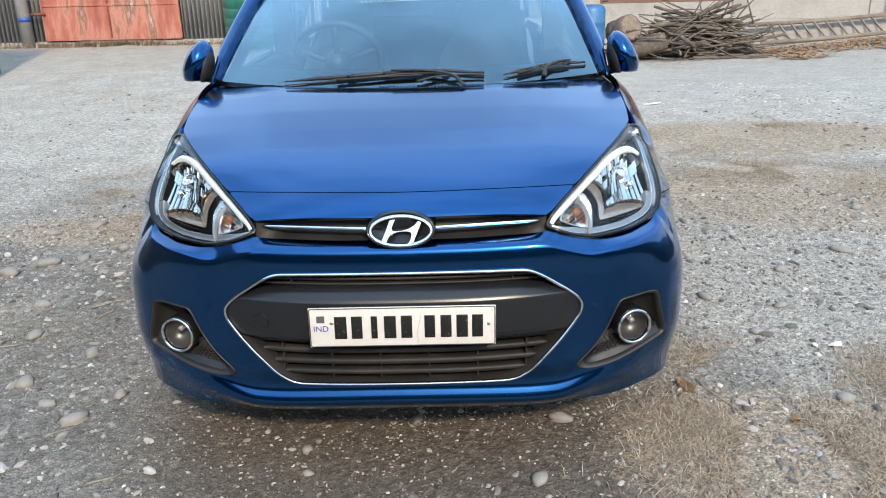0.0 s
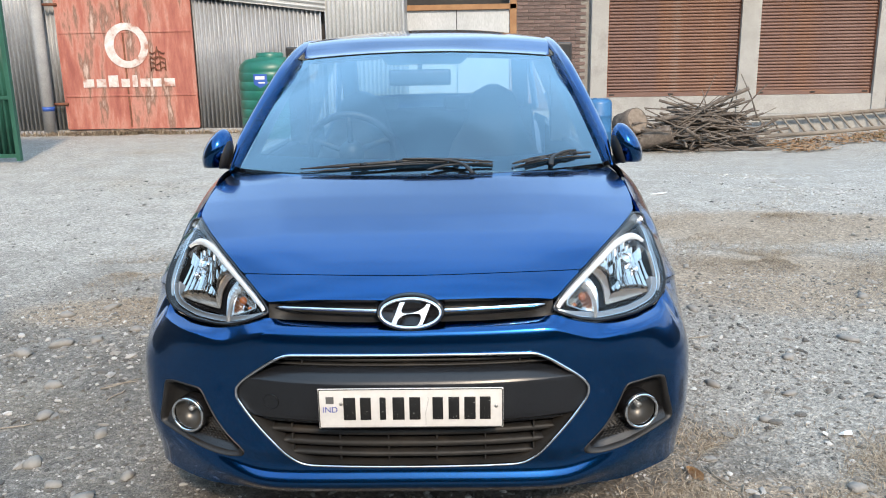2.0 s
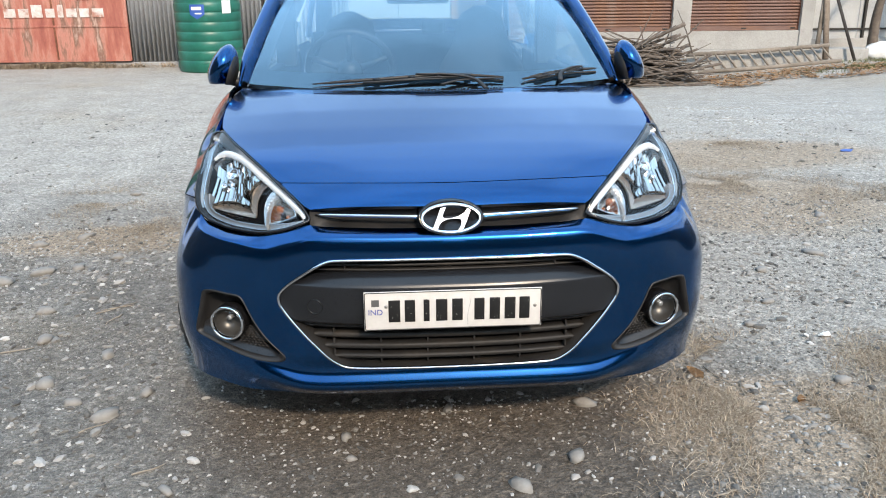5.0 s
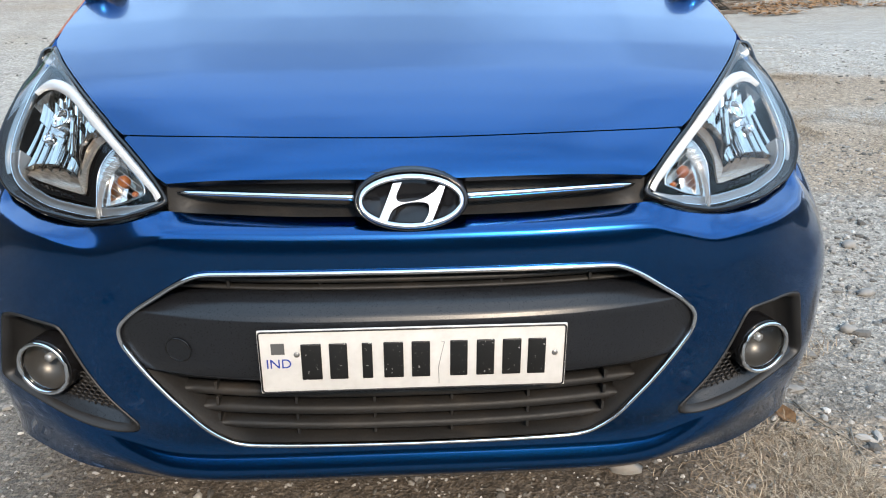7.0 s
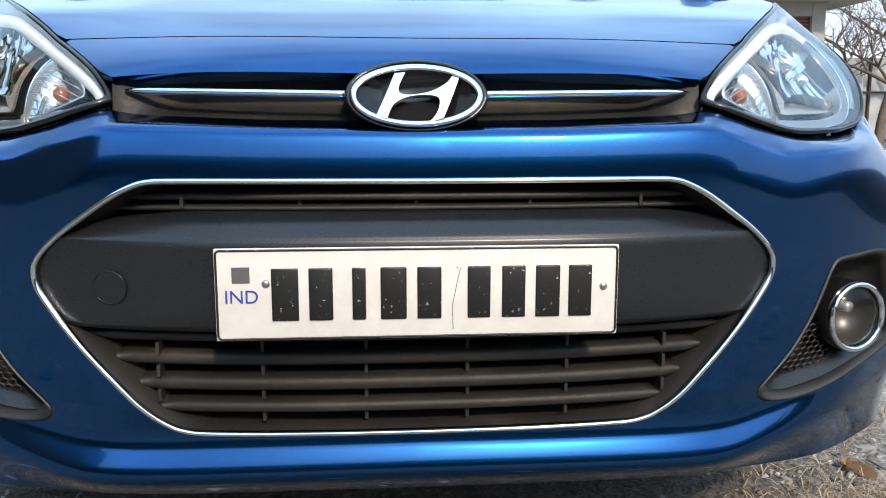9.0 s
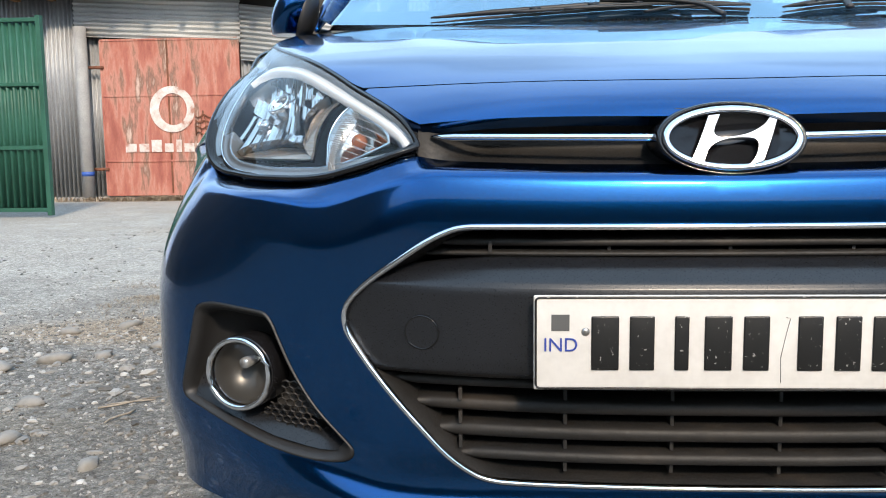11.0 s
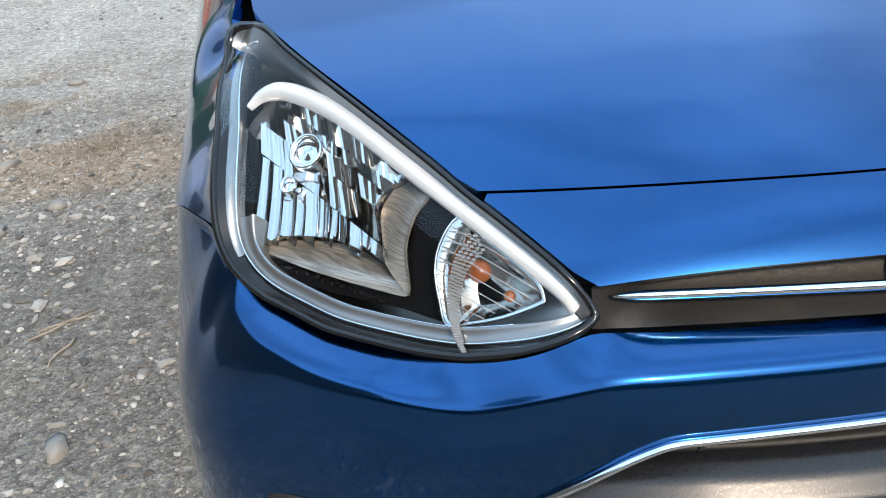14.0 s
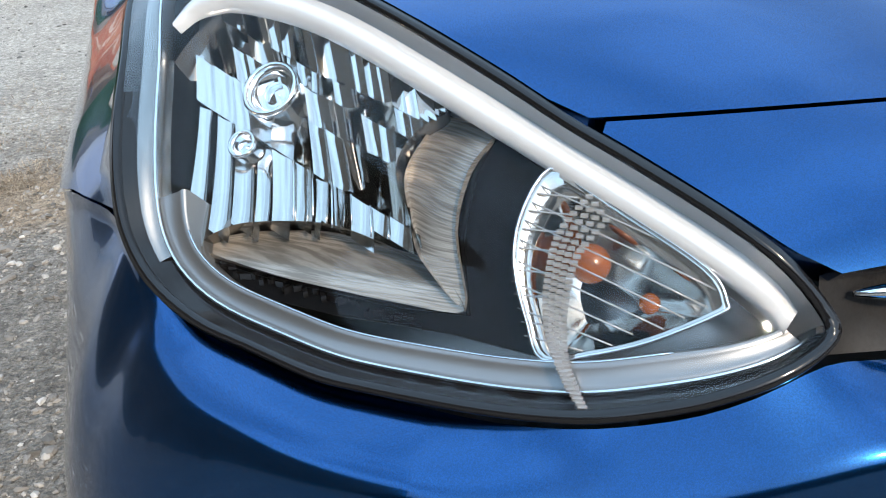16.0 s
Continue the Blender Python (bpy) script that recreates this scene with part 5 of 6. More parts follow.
gx = line(-400, -40, 60) + line(-40, -12, 4) + line(-12, -3.5, .5) + line(-3.5, 3.5, .14) + line(3.5, 14, .5) + line(14, 40, 4) + line(40, 400, 60) + [400]
gy = line(-400, -40, 60) + line(-40, -6, 4) + line(-6, -1.5, .4) + line(-1.5, 4.5, .14) + line(4.5, 18, .45) + line(18, 40, 4) + line(40, 500, 60) + [500]
gv = []
for y in gy:
    for x in gx:
        near = max(0, 1 - math.hypot(x, y - 1.5) / 16)
        gv.append((x, y, fall(x, y) + near * (.016 * noise.noise((x * 1.1, y * 1.1, 0)) + .007 * noise.noise((x * 4, y * 4, 3)))))
gf = [(j * len(gx) + i, j * len(gx) + i + 1, (j + 1) * len(gx) + i + 1, (j + 1) * len(gx) + i) for j in range(len(gy) - 1) for i in range(len(gx) - 1)]
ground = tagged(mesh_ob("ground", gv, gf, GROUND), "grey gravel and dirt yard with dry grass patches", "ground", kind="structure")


def ground_z(x, y):
    near = max(0, 1 - math.hypot(x, y - 1.5) / 16)
    return fall(x, y) + near * (.016 * noise.noise((x * 1.1, y * 1.1, 0)) + .007 * noise.noise((x * 4, y * 4, 3)))


rng = random.Random(7)
STONE = material("river_stone", (0.4, 0.39, 0.37), 0.8)
_n = STONE.node_tree
_i = _n.nodes.new("ShaderNodeNewGeometry")
_sv = noise_tex(STONE, coords(STONE), 40, 5, 0.6)
_sc = ramp(STONE, _i.outputs["Random Per Island"], [(0.0, (0.07, 0.066, 0.06)), (0.35, (0.17, 0.161, 0.147)), (0.7, (0.28, 0.267, 0.245)), (0.94, (0.40, 0.385, 0.36)), (1.0, (0.52, 0.505, 0.48))])
into(STONE, mix(STONE, 0.5, _sc, ramp(STONE, _sv, [(0.3, (0.7, 0.7, 0.7)), (0.7, (1.2, 1.2, 1.2))]), "MULTIPLY"), "Base Color")
bump(STONE, _sv, 0.3, 0.004)


def pebble(r, cx, cy, cz, vs, fs, flat=.6, rnd=rng):
    """Adds one worn stone to the lists: a squashed, uneven ball of 32 faces."""
    b = len(vs)
    rot = rnd.random() * 6.28
    sx, sy = r * (.75 + .75 * rnd.random()), r * (.5 + .45 * rnd.random())
    k, rings = (7, ((.8, -.45), (1.0, .05), (.72, .62))) if r > .011 else (5, ((.95, -.4), (.85, .35)))
    for q, h in rings:
        for i in range(k):
            a = 2 * math.pi * i / k
            w = q * (.62 + .62 * rnd.random())
            x, y = sx * w * math.cos(a), sy * w * math.sin(a)
            vs.append((cx + x * math.cos(rot) - y * math.sin(rot), cy + x * math.sin(rot) + y * math.cos(rot), cz + r * flat * h))
    vs.append((cx, cy, cz + r * flat * (.85 + .2 * rnd.random())))
    t = len(rings)
    for j in range(t - 1):
        for i in range(k):
            fs.append((b + j * k + i, b + j * k + (i + 1) % k, b + (j + 1) * k + (i + 1) % k, b + (j + 1) * k + i))
    for i in range(k):
        fs.append((b + (t - 1) * k + i, b + (t - 1) * k + (i + 1) % k, b + t * k))


vs, fs = [], []
for i in range(46000):
    x, y = rng.uniform(-4.2, 4.6), rng.uniform(-1.4, 7.5)
    if i > 30000:
        x, y = rng.uniform(-2.4, 2.8), rng.uniform(-.9, 3.2)
    if y > 3 and rng.random() < .55:
        continue
    dens = .52 + .9 * noise.noise((x * .7, y * .7, 5)) + (.45 if x > .9 and y < 3.2 else 0) + (.25 if x < -.8 and y < 3 else 0)
    if abs(x) < 1.0 and -.7 < y < .8:
        dens *= .35
    if rng.random() > dens * .8 or (abs(x) < .6 and .5 < y < 3.6):
        continue
    r = .003 + .012 * rng.random() ** 2.3 + (.014 * rng.random() if rng.random() < .08 else 0)
    pebble(r, x, y, ground_z(x, y) + r * .12, vs, fs)
for i in range(52000):
    x, y = rng.uniform(-2.6, 2.9), rng.uniform(-1.0, 3.4)
    if (abs(x) < .62 and .45 < y) or rng.random() > .55 + .9 * noise.noise((x * 1.6, y * 1.6, 11)):
        continue
    r = .002 + .0052 * rng.random() ** 1.5
    pebble(r, x, y, ground_z(x, y) + r * .25, vs, fs, .75)
tagged(mesh_ob("gravel", vs, fs, STONE, smooth=False), "loose grey gravel scattered over the yard", "gravel", kind="stuff")
STONES = ((-2.13, 2.44, .055), (-1.77, 2.0, .042), (-2.07, 1.81, .06), (-1.71, 1.40, .045), (-1.59, 1.08, .045), (-1.30, .93, .036), (-1.05, .58, .042), (-1.29, .52, .036), (-1.92, 1.94, .055), (-1.62, 2.16, .042),
          (-1.92, 2.56, .045), (-1.44, .68, .05), (-1.14, .41, .042), (1.47, .47, .042), (.48, .36, .045), (.38, .03, .04), (-.33, .22, .026), (-.31, .1, .022), (-1.92, 3.58, .04), (.19, -.1, .036),
          (-.84, -.03, .026), (-1.78, 2.75, .03), (-2.6, 1.4, .04), (1.67, 3.33, .04), (1.70, 1.65, .035), (1.25, 1.35, .04), (2.1, 1.9, .04), (1.9, .75, .04), (1.45, 2.4, .045), (2.5, 2.6, .05), (1.35, 1.0, .03), (1.55, 1.25, .032))
for x, y, r in STONES:
    vs, fs = [], []
    pebble(r, 0, 0, 0, vs, fs, .5)
    st = tagged(mesh_ob("stone", vs, fs, STONE), "rounded grey river stone lying on the gravel", "stone", "stones in the yard")
    st.matrix_world = pose(x, y, ground_z(x, y) + r * .15)

# dry sticks lying about
STICK = worn("dry_stick_bark", [(0.3, (0.20, 0.165, 0.125)), (0.7, (0.36, 0.31, 0.25))], 30, (.85, 1.0), 200, .2, dist=.001)
for x0, y0, x1, y1, r in ((-1.36, 1.34, -1.40, 1.22, .004), (-1.34, 1.44, -1.47, 1.38, .003), (-1.47, 1.35, -1.33, 1.47, .0035), (-1.75, .95, -1.6, 1.0, .004), (-1.2, .3, -1.12, .36, .003), (1.3, 1.9, 1.42, 1.94, .004), (-.95, .05, -.86, .1, .003),
                          (1.0, .62, 1.1, .35, .003), (1.1, .5, 1.02, .25, .0025), (1.35, .12, 1.5, .2, .003), (-2.3, 1.1, -2.15, 1.2, .004), (.72, -.2, .85, -.16, .003)):
    pts = [(x0 + (x1 - x0) * q + .008 * math.sin(q * 7 + x0 * 9), y0 + (y1 - y0) * q, ground_z(x0 + (x1 - x0) * q, y0 + (y1 - y0) * q) + r + .004) for q in (0, .25, .5, .75, 1)]
    tagged(rod("stick", pts, r, STICK, sides=5, taper=[1, .95, .85, .75, .5]), "thin dry stick lying on the gravel", "stick", "sticks in the yard")

# dry grass: patches of short straw blades
STRAW = material("dry_straw", (0.42, 0.33, 0.19), 0.85)
_i = STRAW.node_tree.nodes.new("ShaderNodeNewGeometry")
into(STRAW, ramp(STRAW, _i.outputs["Random Per Island"], [(0.0, (0.12, 0.085, 0.058)), (0.5, (0.29, 0.22, 0.15)), (1.0, (0.48, 0.40, 0.30))]), "Base Color")


def blades(name, patches, label, mat, count, tall=(.02, .06), lie=.75, broad=1.0):
    vs, fs = [], []
    for cx, cy, rx, ry, share in patches:
        for i in range(int(count * share)):
            a, q = rng.random() * 6.28, abs(rng.gauss(0, .55))
            x, y = cx + rx * q * math.cos(a), cy + ry * q * math.sin(a)
            if noise.noise((x * 2.2, y * 2.2, 9)) < -.12:
                continue
            z = ground_z(x, y)
            h = rng.uniform(*tall)
            b = rng.random() * 6.28
            lean = lie * rng.uniform(.6, 1.3)
            dx, dy = math.cos(b), math.sin(b)
            w = (.0007 + .0007 * rng.random()) * broad
            tip = (x + dx * h * lean * 1.3, y + dy * h * lean * 1.3, z + h * max(.08, 1 - lean) + .004)
            midp = (x + dx * h * lean * .6, y + dy * h * lean * .6, z + h * max(.1, 1 - lean) * .8 + .006)
            k = len(vs)
            vs += [(x - dy * w, y + dx * w, z), (x + dy * w, y - dx * w, z), (midp[0] + dy * w, midp[1] - dx * w, midp[2]), (midp[0] - dy * w, midp[1] + dx * w, midp[2]), tip]
            fs += [(k, k + 1, k + 2, k + 3), (k + 3, k + 2, k + 4)]
    return tagged(mesh_ob(name, vs, fs, mat, smooth=False), label, "grass", kind="stuff")


blades("dry_grass", ((1.0, .30, .34, .30, 1.1), (1.3, .16, .36, .28, 1.0), (1.75, .62, .34, .26, .6), (1.1, -.12, .5, .3, .6), (2.3, 3.5, 1.2, .9, 1.3), (1.7, 4.3, .9, .9, .8), (3.3, 3.0, 1.0, 1.0, .9), (2.9, 5.0, 1.6, 1.0, .9), (-2.1, 3.4, .6, .8, .5), (-1.6, 2.7, .5, .5, .3), (2.2, -.3, .6, .5, .5), (1.1, .75, .25, .25, .3)),
       "flattened dry straw-coloured grass on gravel", STRAW, 7000, (.014, .055), 1.0)
GREENISH = material("winter_grass", (0.12, 0.13, 0.05), 0.9)
blades("rough_grass", ((12.0, 16.6, 1.8, 1.2, 1.0), (10.4, 15.3, 2.2, .5, .5)), "sparse green and brown grass beside the shops", GREENISH, 5000, (.05, .14), .5, 3.0)
blades("weeds", ((-6.0, 13.2, 2.4, .22, 1.0), (-9.5, 13.2, 1.6, .2, .4)), "dry weeds and litter along the foot of the gate", STRAW, 7000, (.05, .17), .6, 4.5)
LEAF = worn("fallen_leaf", [(0.3, (0.22, 0.12, 0.06)), (0.7, (0.40, 0.24, 0.12))], 20, (.7, .9), 100, .2)
for x, y, r, turn in ((.95, .56, .045, 20), (1.02, -.28, .03, 70), (1.25, .34, .03, 130)):
    vs, fs = [(0, -r, .010)], []
    for q in (-.5, 0, .5, .85):
        w = r * .5 * (1 - q * q) ** .5
        vs += [(-w, q * r, .016 + .01 * q), (0, q * r, .008), (w, q * r, .020)]
    vs.append((0, r, .022))
    fs = [(0, 2, 1), (0, 3, 2)] + [(1 + 3 * k + j, 2 + 3 * k + j, 5 + 3 * k + j, 4 + 3 * k + j) for k in range(3) for j in range(2)] + [(10, 11, 13), (11, 12, 13)]
    lf = tagged(part("fallen_leaf", thick(vs, fs, .0012), LEAF, smooth=False), "curled brown fallen leaf on the gravel", "leaf", "fallen leaves")
    lf.matrix_world = pose(x, y, ground_z(x, y) - .003, 0, 0, turn)
vs, fs = [], []
for i in range(2600):
    x, y = rng.uniform(6.6, 11.8), rng.uniform(14.0, 16.0)
    if noise.noise((x * .8, y * .8, 2)) < -.25:
        continue
    z = ground_z(x, y) + rng.uniform(.005, .05)
    a, r = rng.random() * 6.28, rng.uniform(.03, .07)
    k = len(vs)
    for q in range(4):
        vs.append((x + r * math.cos(a + q * 1.57) * (1 if q % 2 else .55), y + r * math.sin(a + q * 1.57) * (1 if q % 2 else .55), z + rng.uniform(0, .03)))
    fs.append((k, k + 1, k + 2, k + 3))
tagged(mesh_ob("leaf_litter", vs, fs, LEAF, smooth=False), "brown leaf litter below the ladder", "leaves", kind="stuff")

# scraps of paper and plastic
PAPER = worn("white_paper_scrap", [(0.3, (0.72, 0.72, 0.70)), (0.7, (0.82, 0.82, 0.80))], 15, (.6, .8), 80, .2)
BLUE_SCRAP = material("blue_plastic_scrap", (0.03, 0.09, 0.35), 0.5)
for x, y, w, d, r, m, nm in ((1.61, .865, .075, .035, 35, PAPER, "white"), (1.16, .858, .07, .05, 10, STONE, "pale"), (1.98, .9, .07, .03, -15, PAPER, "white"), (1.53, .86, .03, .025, 60, PAPER, "white"), (1.72, .42, .05, .02, -10, PAPER, "white"),
                            (3.75, 4.55, .12, .07, 10, BLUE_SCRAP, "blue"), (1.95, 6.55, .3, .12, 0, PAPER, "white"), (2.2, 6.3, .2, .06, 20, PAPER, "white")):
    bm = bmesh.new()
    n = 5
    for i in range(n):
        a = 2 * math.pi * i / n
        q = rng.uniform(.6, 1.3)
        bm.verts.new((w / 2 * q * math.cos(a), d / 2 * q * math.sin(a), rng.uniform(.006, .022)))
    bm.verts.ensure_lookup_table()
    f = bm.faces.new(bm.verts)
    r2 = bmesh.ops.extrude_face_region(bm, geom=[f])
    bmesh.ops.translate(bm, verts=[e for e in r2["geom"] if isinstance(e, bmesh.types.BMVert)], vec=(0, 0, -.006))
    ob = tagged(part("scrap", bm, m, smooth=False), nm + " torn scrap lying on the gravel", "litter", "scraps in the yard")
    ob.matrix_world = pose(x, y, ground_z(x, y), 0, 0, r)
vs, fs = [], []
for cx, cy, rx, ry, cnt in ((3.9, 8.5, .9, .6, 110), (3.8, 6.6, .8, .45, 80), (5.4, 7.2, 1.2, .6, 60), (6.6, 9.0, 1.5, .8, 60)):
    for i in range(cnt):
        a, q = rng.random() * 6.28, rng.random() ** .6
        x, y = cx + rx * q * math.cos(a), cy + ry * q * math.sin(a)
        pebble(rng.uniform(.008, .026), x, y, ground_z(x, y) + .002, vs, fs, .3)
LIME = worn("lime_crumb", [(0.3, (0.44, 0.43, 0.41)), (0.7, (0.58, 0.57, 0.55))], 15, (.8, .95), 80, .2)
tagged(mesh_ob("lime_crumbs", vs, fs, LIME), "white lime crumbs strewn on the track", "rubble", kind="stuff")

# ---- sheet-metal front with the red gate ----
TIN = worn("galvanised_sheet", [(0.3, (0.246, 0.254, 0.262)), (0.55, (0.344, 0.353, 0.361)), (0.75, (0.426, 0.435, 0.435))], 2.2, (.35, .55), 60, .1, metal=.35, stretch=(1, 1, .25))
TIN_WHITE = worn("pale_sheet", [(0.3, (0.396, 0.403, 0.396)), (0.6, (0.475, 0.482, 0.475)), (0.8, (0.533, 0.533, 0.518))], 1.4, (.4, .6), 60, .08, metal=.15, stretch=(1, 1, .3))
RED = worn("faded_red_paint", [(0.3, (0.281, 0.085, 0.064)), (0.44, (0.391, 0.135, 0.098)), (0.53, (0.468, 0.215, 0.165)), (0.61, (0.205, 0.110, 0.080)), (0.69, (0.53, 0.385, 0.32))], 1.9, (.6, .85), 45, .2, stretch=(2.6, 1, .55))
RUST = worn("rusty_iron", [(0.3, (0.10, 0.04, 0.025)), (0.6, (0.20, 0.075, 0.04)), (0.8, (0.29, 0.13, 0.07))], 8, (.75, .95), 90, .4)
GATE_WHITE = worn("chalky_white_paint", [(0.35, (0.66, 0.63, 0.60)), (0.54, (0.56, 0.48, 0.44)), (0.66, (0.40, 0.20, 0.15))], 6, (.7, .9), 60, .1)
POLE = worn("grey_post", [(0.3, (0.26, 0.26, 0.26)), (0.7, (0.36, 0.36, 0.35))], 4, (.6, .8), 60, .2)
WOOD = worn("weathered_wood", [(0.3, (0.150, 0.124, 0.098)), (0.6, (0.240, 0.206, 0.169)), (0.8, (0.300, 0.262, 0.217))], 3, (.75, .95), 60, .4, stretch=(1, 1, 1))
BROWN_WOOD = worn("brown_timber", [(0.3, (0.24, 0.115, 0.045)), (0.7, (0.36, 0.19, 0.085))], 4, (.6, .85), 70, .2)
GREEN = worn("green_plastic_tank", [(0.3, (0.006, 0.096, 0.068)), (0.6, (0.010, 0.136, 0.096)), (0.8, (0.024, 0.176, 0.128))], 4, (.3, .45), 90, .05)
DARKGREEN = worn("dark_green_sheet", [(0.3, (0.012, 0.075, 0.05)), (0.7, (0.02, 0.11, 0.075))], 3, (.45, .65), 60, .1)
BLUE_DRUM = worn("blue_plastic_drum", [(0.3, (0.02, 0.11, 0.26)), (0.7, (0.04, 0.17, 0.36))], 4, (.35, .5), 60, .05)
# dark timber and iron, and the sheet painted as shade behind the doors
BLACKISH = worn("blackish_timber_and_shade", [(0.3, (0.02, 0.018, 0.016)), (0.7, (0.045, 0.04, 0.035))], 4, (.7, .9), 60, .2)


def corrugated(name, x0, x1, z0, z1, y, mat, parent=None, pitch=.080, amp=.027, flat=False, slope=0.0, label=""):
    """A corrugated sheet facing -y; flat: ribs lie level instead of upright. slope: fall of its foot from x0 to x1."""
    vs, fs = [], []
    if not flat:
        n = int((x1 - x0) / pitch * 6)
        for i in range(n + 1):
            x = x0 + (x1 - x0) * i / n
            d = amp * math.sin(2 * math.pi * (x - x0) / pitch)
            for z in (z0 + slope * (i / n), z1):
                vs += [(x, y + d, z), (x, y + d + .004, z)]
        for i in range(n):
            a, b = i * 4, (i + 1) * 4
            fs += [(a, b, b + 2, a + 2), (a + 1, a + 3, b + 3, b + 1), (a, a + 1, b + 1, b), (a + 2, b + 2, b + 3, a + 3)]
    else:
        n = int((z1 - z0) / pitch * 6)
        for i in range(n + 1):
            z = z0 + (z1 - z0) * i / n
            d = amp * math.sin(2 * math.pi * (z - z0) / pitch)
            for x, sl in ((x0, 0), (x1, slope)):
                vs += [(x, y + d, z + sl), (x, y + d + .004, z + sl)]
        for i in range(n):
            a, b = i * 4, (i + 1) * 4
            fs += [(a, a + 2, b + 2, b), (a + 1, b + 1, b + 3, a + 3), (a, b, b + 1, a + 1), (a + 2, a + 3, b + 3, b + 2)]
    return mesh_ob(name, vs, fs, mat, parent, label)


wall_tin = tagged(new("wall_west"), "galvanised corrugated sheet wall", "wall", kind="structure")
x = -12.2
while x < -7.75:
    corrugated("sheet", x, min(x + .8, -7.66), .02, 4.2, 13.50 + .012 * (int(x * 10) % 2), TIN, wall_tin)
    x += .78
corrugated("sheet", -7.66, -7.2, .05, 2.9, 13.62, TIN, wall_tin)
for x in (-4.69, -3.91, -3.13):
    corrugated("sheet", x, min(x + .80, -2.24), .0, 2.75, 13.52 + .01 * (x < -4), TIN, wall_tin)
for x in (-2.25, -1.53):
    corrugated("sheet", x, x + .73, .0, 4.6, 13.50, TIN_WHITE, wall_tin)
corrugated("sheet", -7.64, -4.66, 2.90, 3.62, 13.46, TIN_WHITE, wall_tin, flat=True, slope=-.16, pitch=.085)
corrugated("sheet", -4.66, -2.24, 2.44, 3.40, 13.44, TIN_WHITE, wall_tin, flat=True, slope=-.30, pitch=.085)
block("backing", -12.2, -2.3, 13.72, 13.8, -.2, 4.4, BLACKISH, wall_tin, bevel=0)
block("kerb_stones", -12.2, -.8, 13.50, 13.9, -.2, .06, POLE, wall_tin, bevel=.02)

post = tagged(rod("gate_post", [(-7.50, 13.38, -.05), (-7.50, 13.38, 1.5), (-7.50, 13.38, 3.05)], .105, POLE, sides=16), "round grey concrete gate post", "post")
rod("post_band", [(-7.50, 13.38, .44), (-7.50, 13.38, .52)], .108, BLUE_SCRAP, post, "faded blue band", 16)

gate = tagged(new("gate"), "faded red steel gate with white painted ring and bars", "gate")
GX0, GX1, GZ0, GZ1, GY = -7.19, -4.715, .10, 2.82, 13.46
zs = (.10, .70, 1.85, 2.82)
xs = (GX0, GX0 + 1.20, GX1)
for i in range(2):
    for k in range(3):
        block("sheet_panel", xs[i] + .004, xs[i + 1] - .004, GY, GY + .012, zs[k] + .004, zs[k + 1] - .004, RED, gate, bevel=.002)
for z in zs:
    block("rail", GX0, GX1, GY - .014, GY + .03, z - .018, z + .018, RED, gate, bevel=.004)
for x in (*xs, GX0 + 1.52):
    block("stile", x - .016, x + .016, GY - .012, GY + .03, GZ0, GZ1, RED if x != xs[1] else RUST, gate, bevel=.004)
rc = Vector((-5.935, GY - .018, 1.605))
bm = bmesh.new()
n = 48
for r, sc in ((.405, 1), (.25, 1)):
    for k in range(n):
        a = 2 * math.pi * k / n
        bm.verts.new((rc.x + r * math.cos(a) + (.015 if r < .3 else 0), rc.y, rc.z + r * math.sin(a) * (1.0 if r > .3 else 1.12)))
bm.verts.ensure_lookup_table()
for k in range(n):
    bm.faces.new((bm.verts[k], bm.verts[(k + 1) % n], bm.verts[n + (k + 1) % n], bm.verts[n + k]))
part("painted_ring", bm, GATE_WHITE, gate, "white painted ring", smooth=False)
for i, (xa, xb, za, zb) in enumerate(((-6.825, -6.60, .855, 1.005), (-6.575, -6.375, .855, 1.005), (-6.35, -6.14, .855, 1.07), (-6.11, -5.93, .855, 1.005), (-5.90, -5.78, .855, 1.07), (-5.755, -5.55, .855, 1.005), (-5.525, -5.335, .855, 1.005), (-5.305, -5.085, .855, 1.005))):
    block("painted_bar", xa + .012, xb - .012, GY - .0195, GY - .0165, za, zb, GATE_WHITE, gate, bevel=0)
for k in range(4):
    rod("scroll_iron", [(-5.52 + .28 * q, GY - .022, 1.18 + .1 * k + .025 * math.sin(q * 9 + k)) for q in np.linspace(0, 1, 12)], .011, RUST, gate, sides=6)
for q in (0, .33, .66, 1):
    rod("scroll_iron", [(-5.52 + .28 * q, GY - .024, 1.14), (-5.52 + .28 * q, GY - .024, 1.36), (-5.38, GY - .024, 1.58 if 0 < q < 1 else 1.40)], .009, RUST, gate, sides=6)
for z in (.56, 2.35):
    rod("hinge", [(-7.40, GY - .02, z), (-7.28, GY - .03, z), (-7.14, GY - .02, z)], .028, RUST, gate)

# shelf of tanks over the gate
shelf = tagged(new("tank_shelf"), "dark timber shelf with brown rafters above the gate", "shelf")
part("deck", add_box(bmesh.new(), -9.2, -3.6, 12.75, 14.6, 0, .13, .01, Matrix.Translation((0, 0, 3.62)) @ Matrix.Shear("XY", 4, (0, 0))), BLACKISH, shelf, smooth=False)
for i in range(8):
    block("rafter", -8.7 + i * .63, -8.6 + i * .63, 12.68, 14.2, 3.52, 3.62, BROWN_WOOD, shelf, bevel=.006)
for x in (-9.1, -3.7):
    block("shelf_post", x - .06, x + .06, 13.86, 13.98, -.1, 3.6, BROWN_WOOD, shelf, bevel=.006)


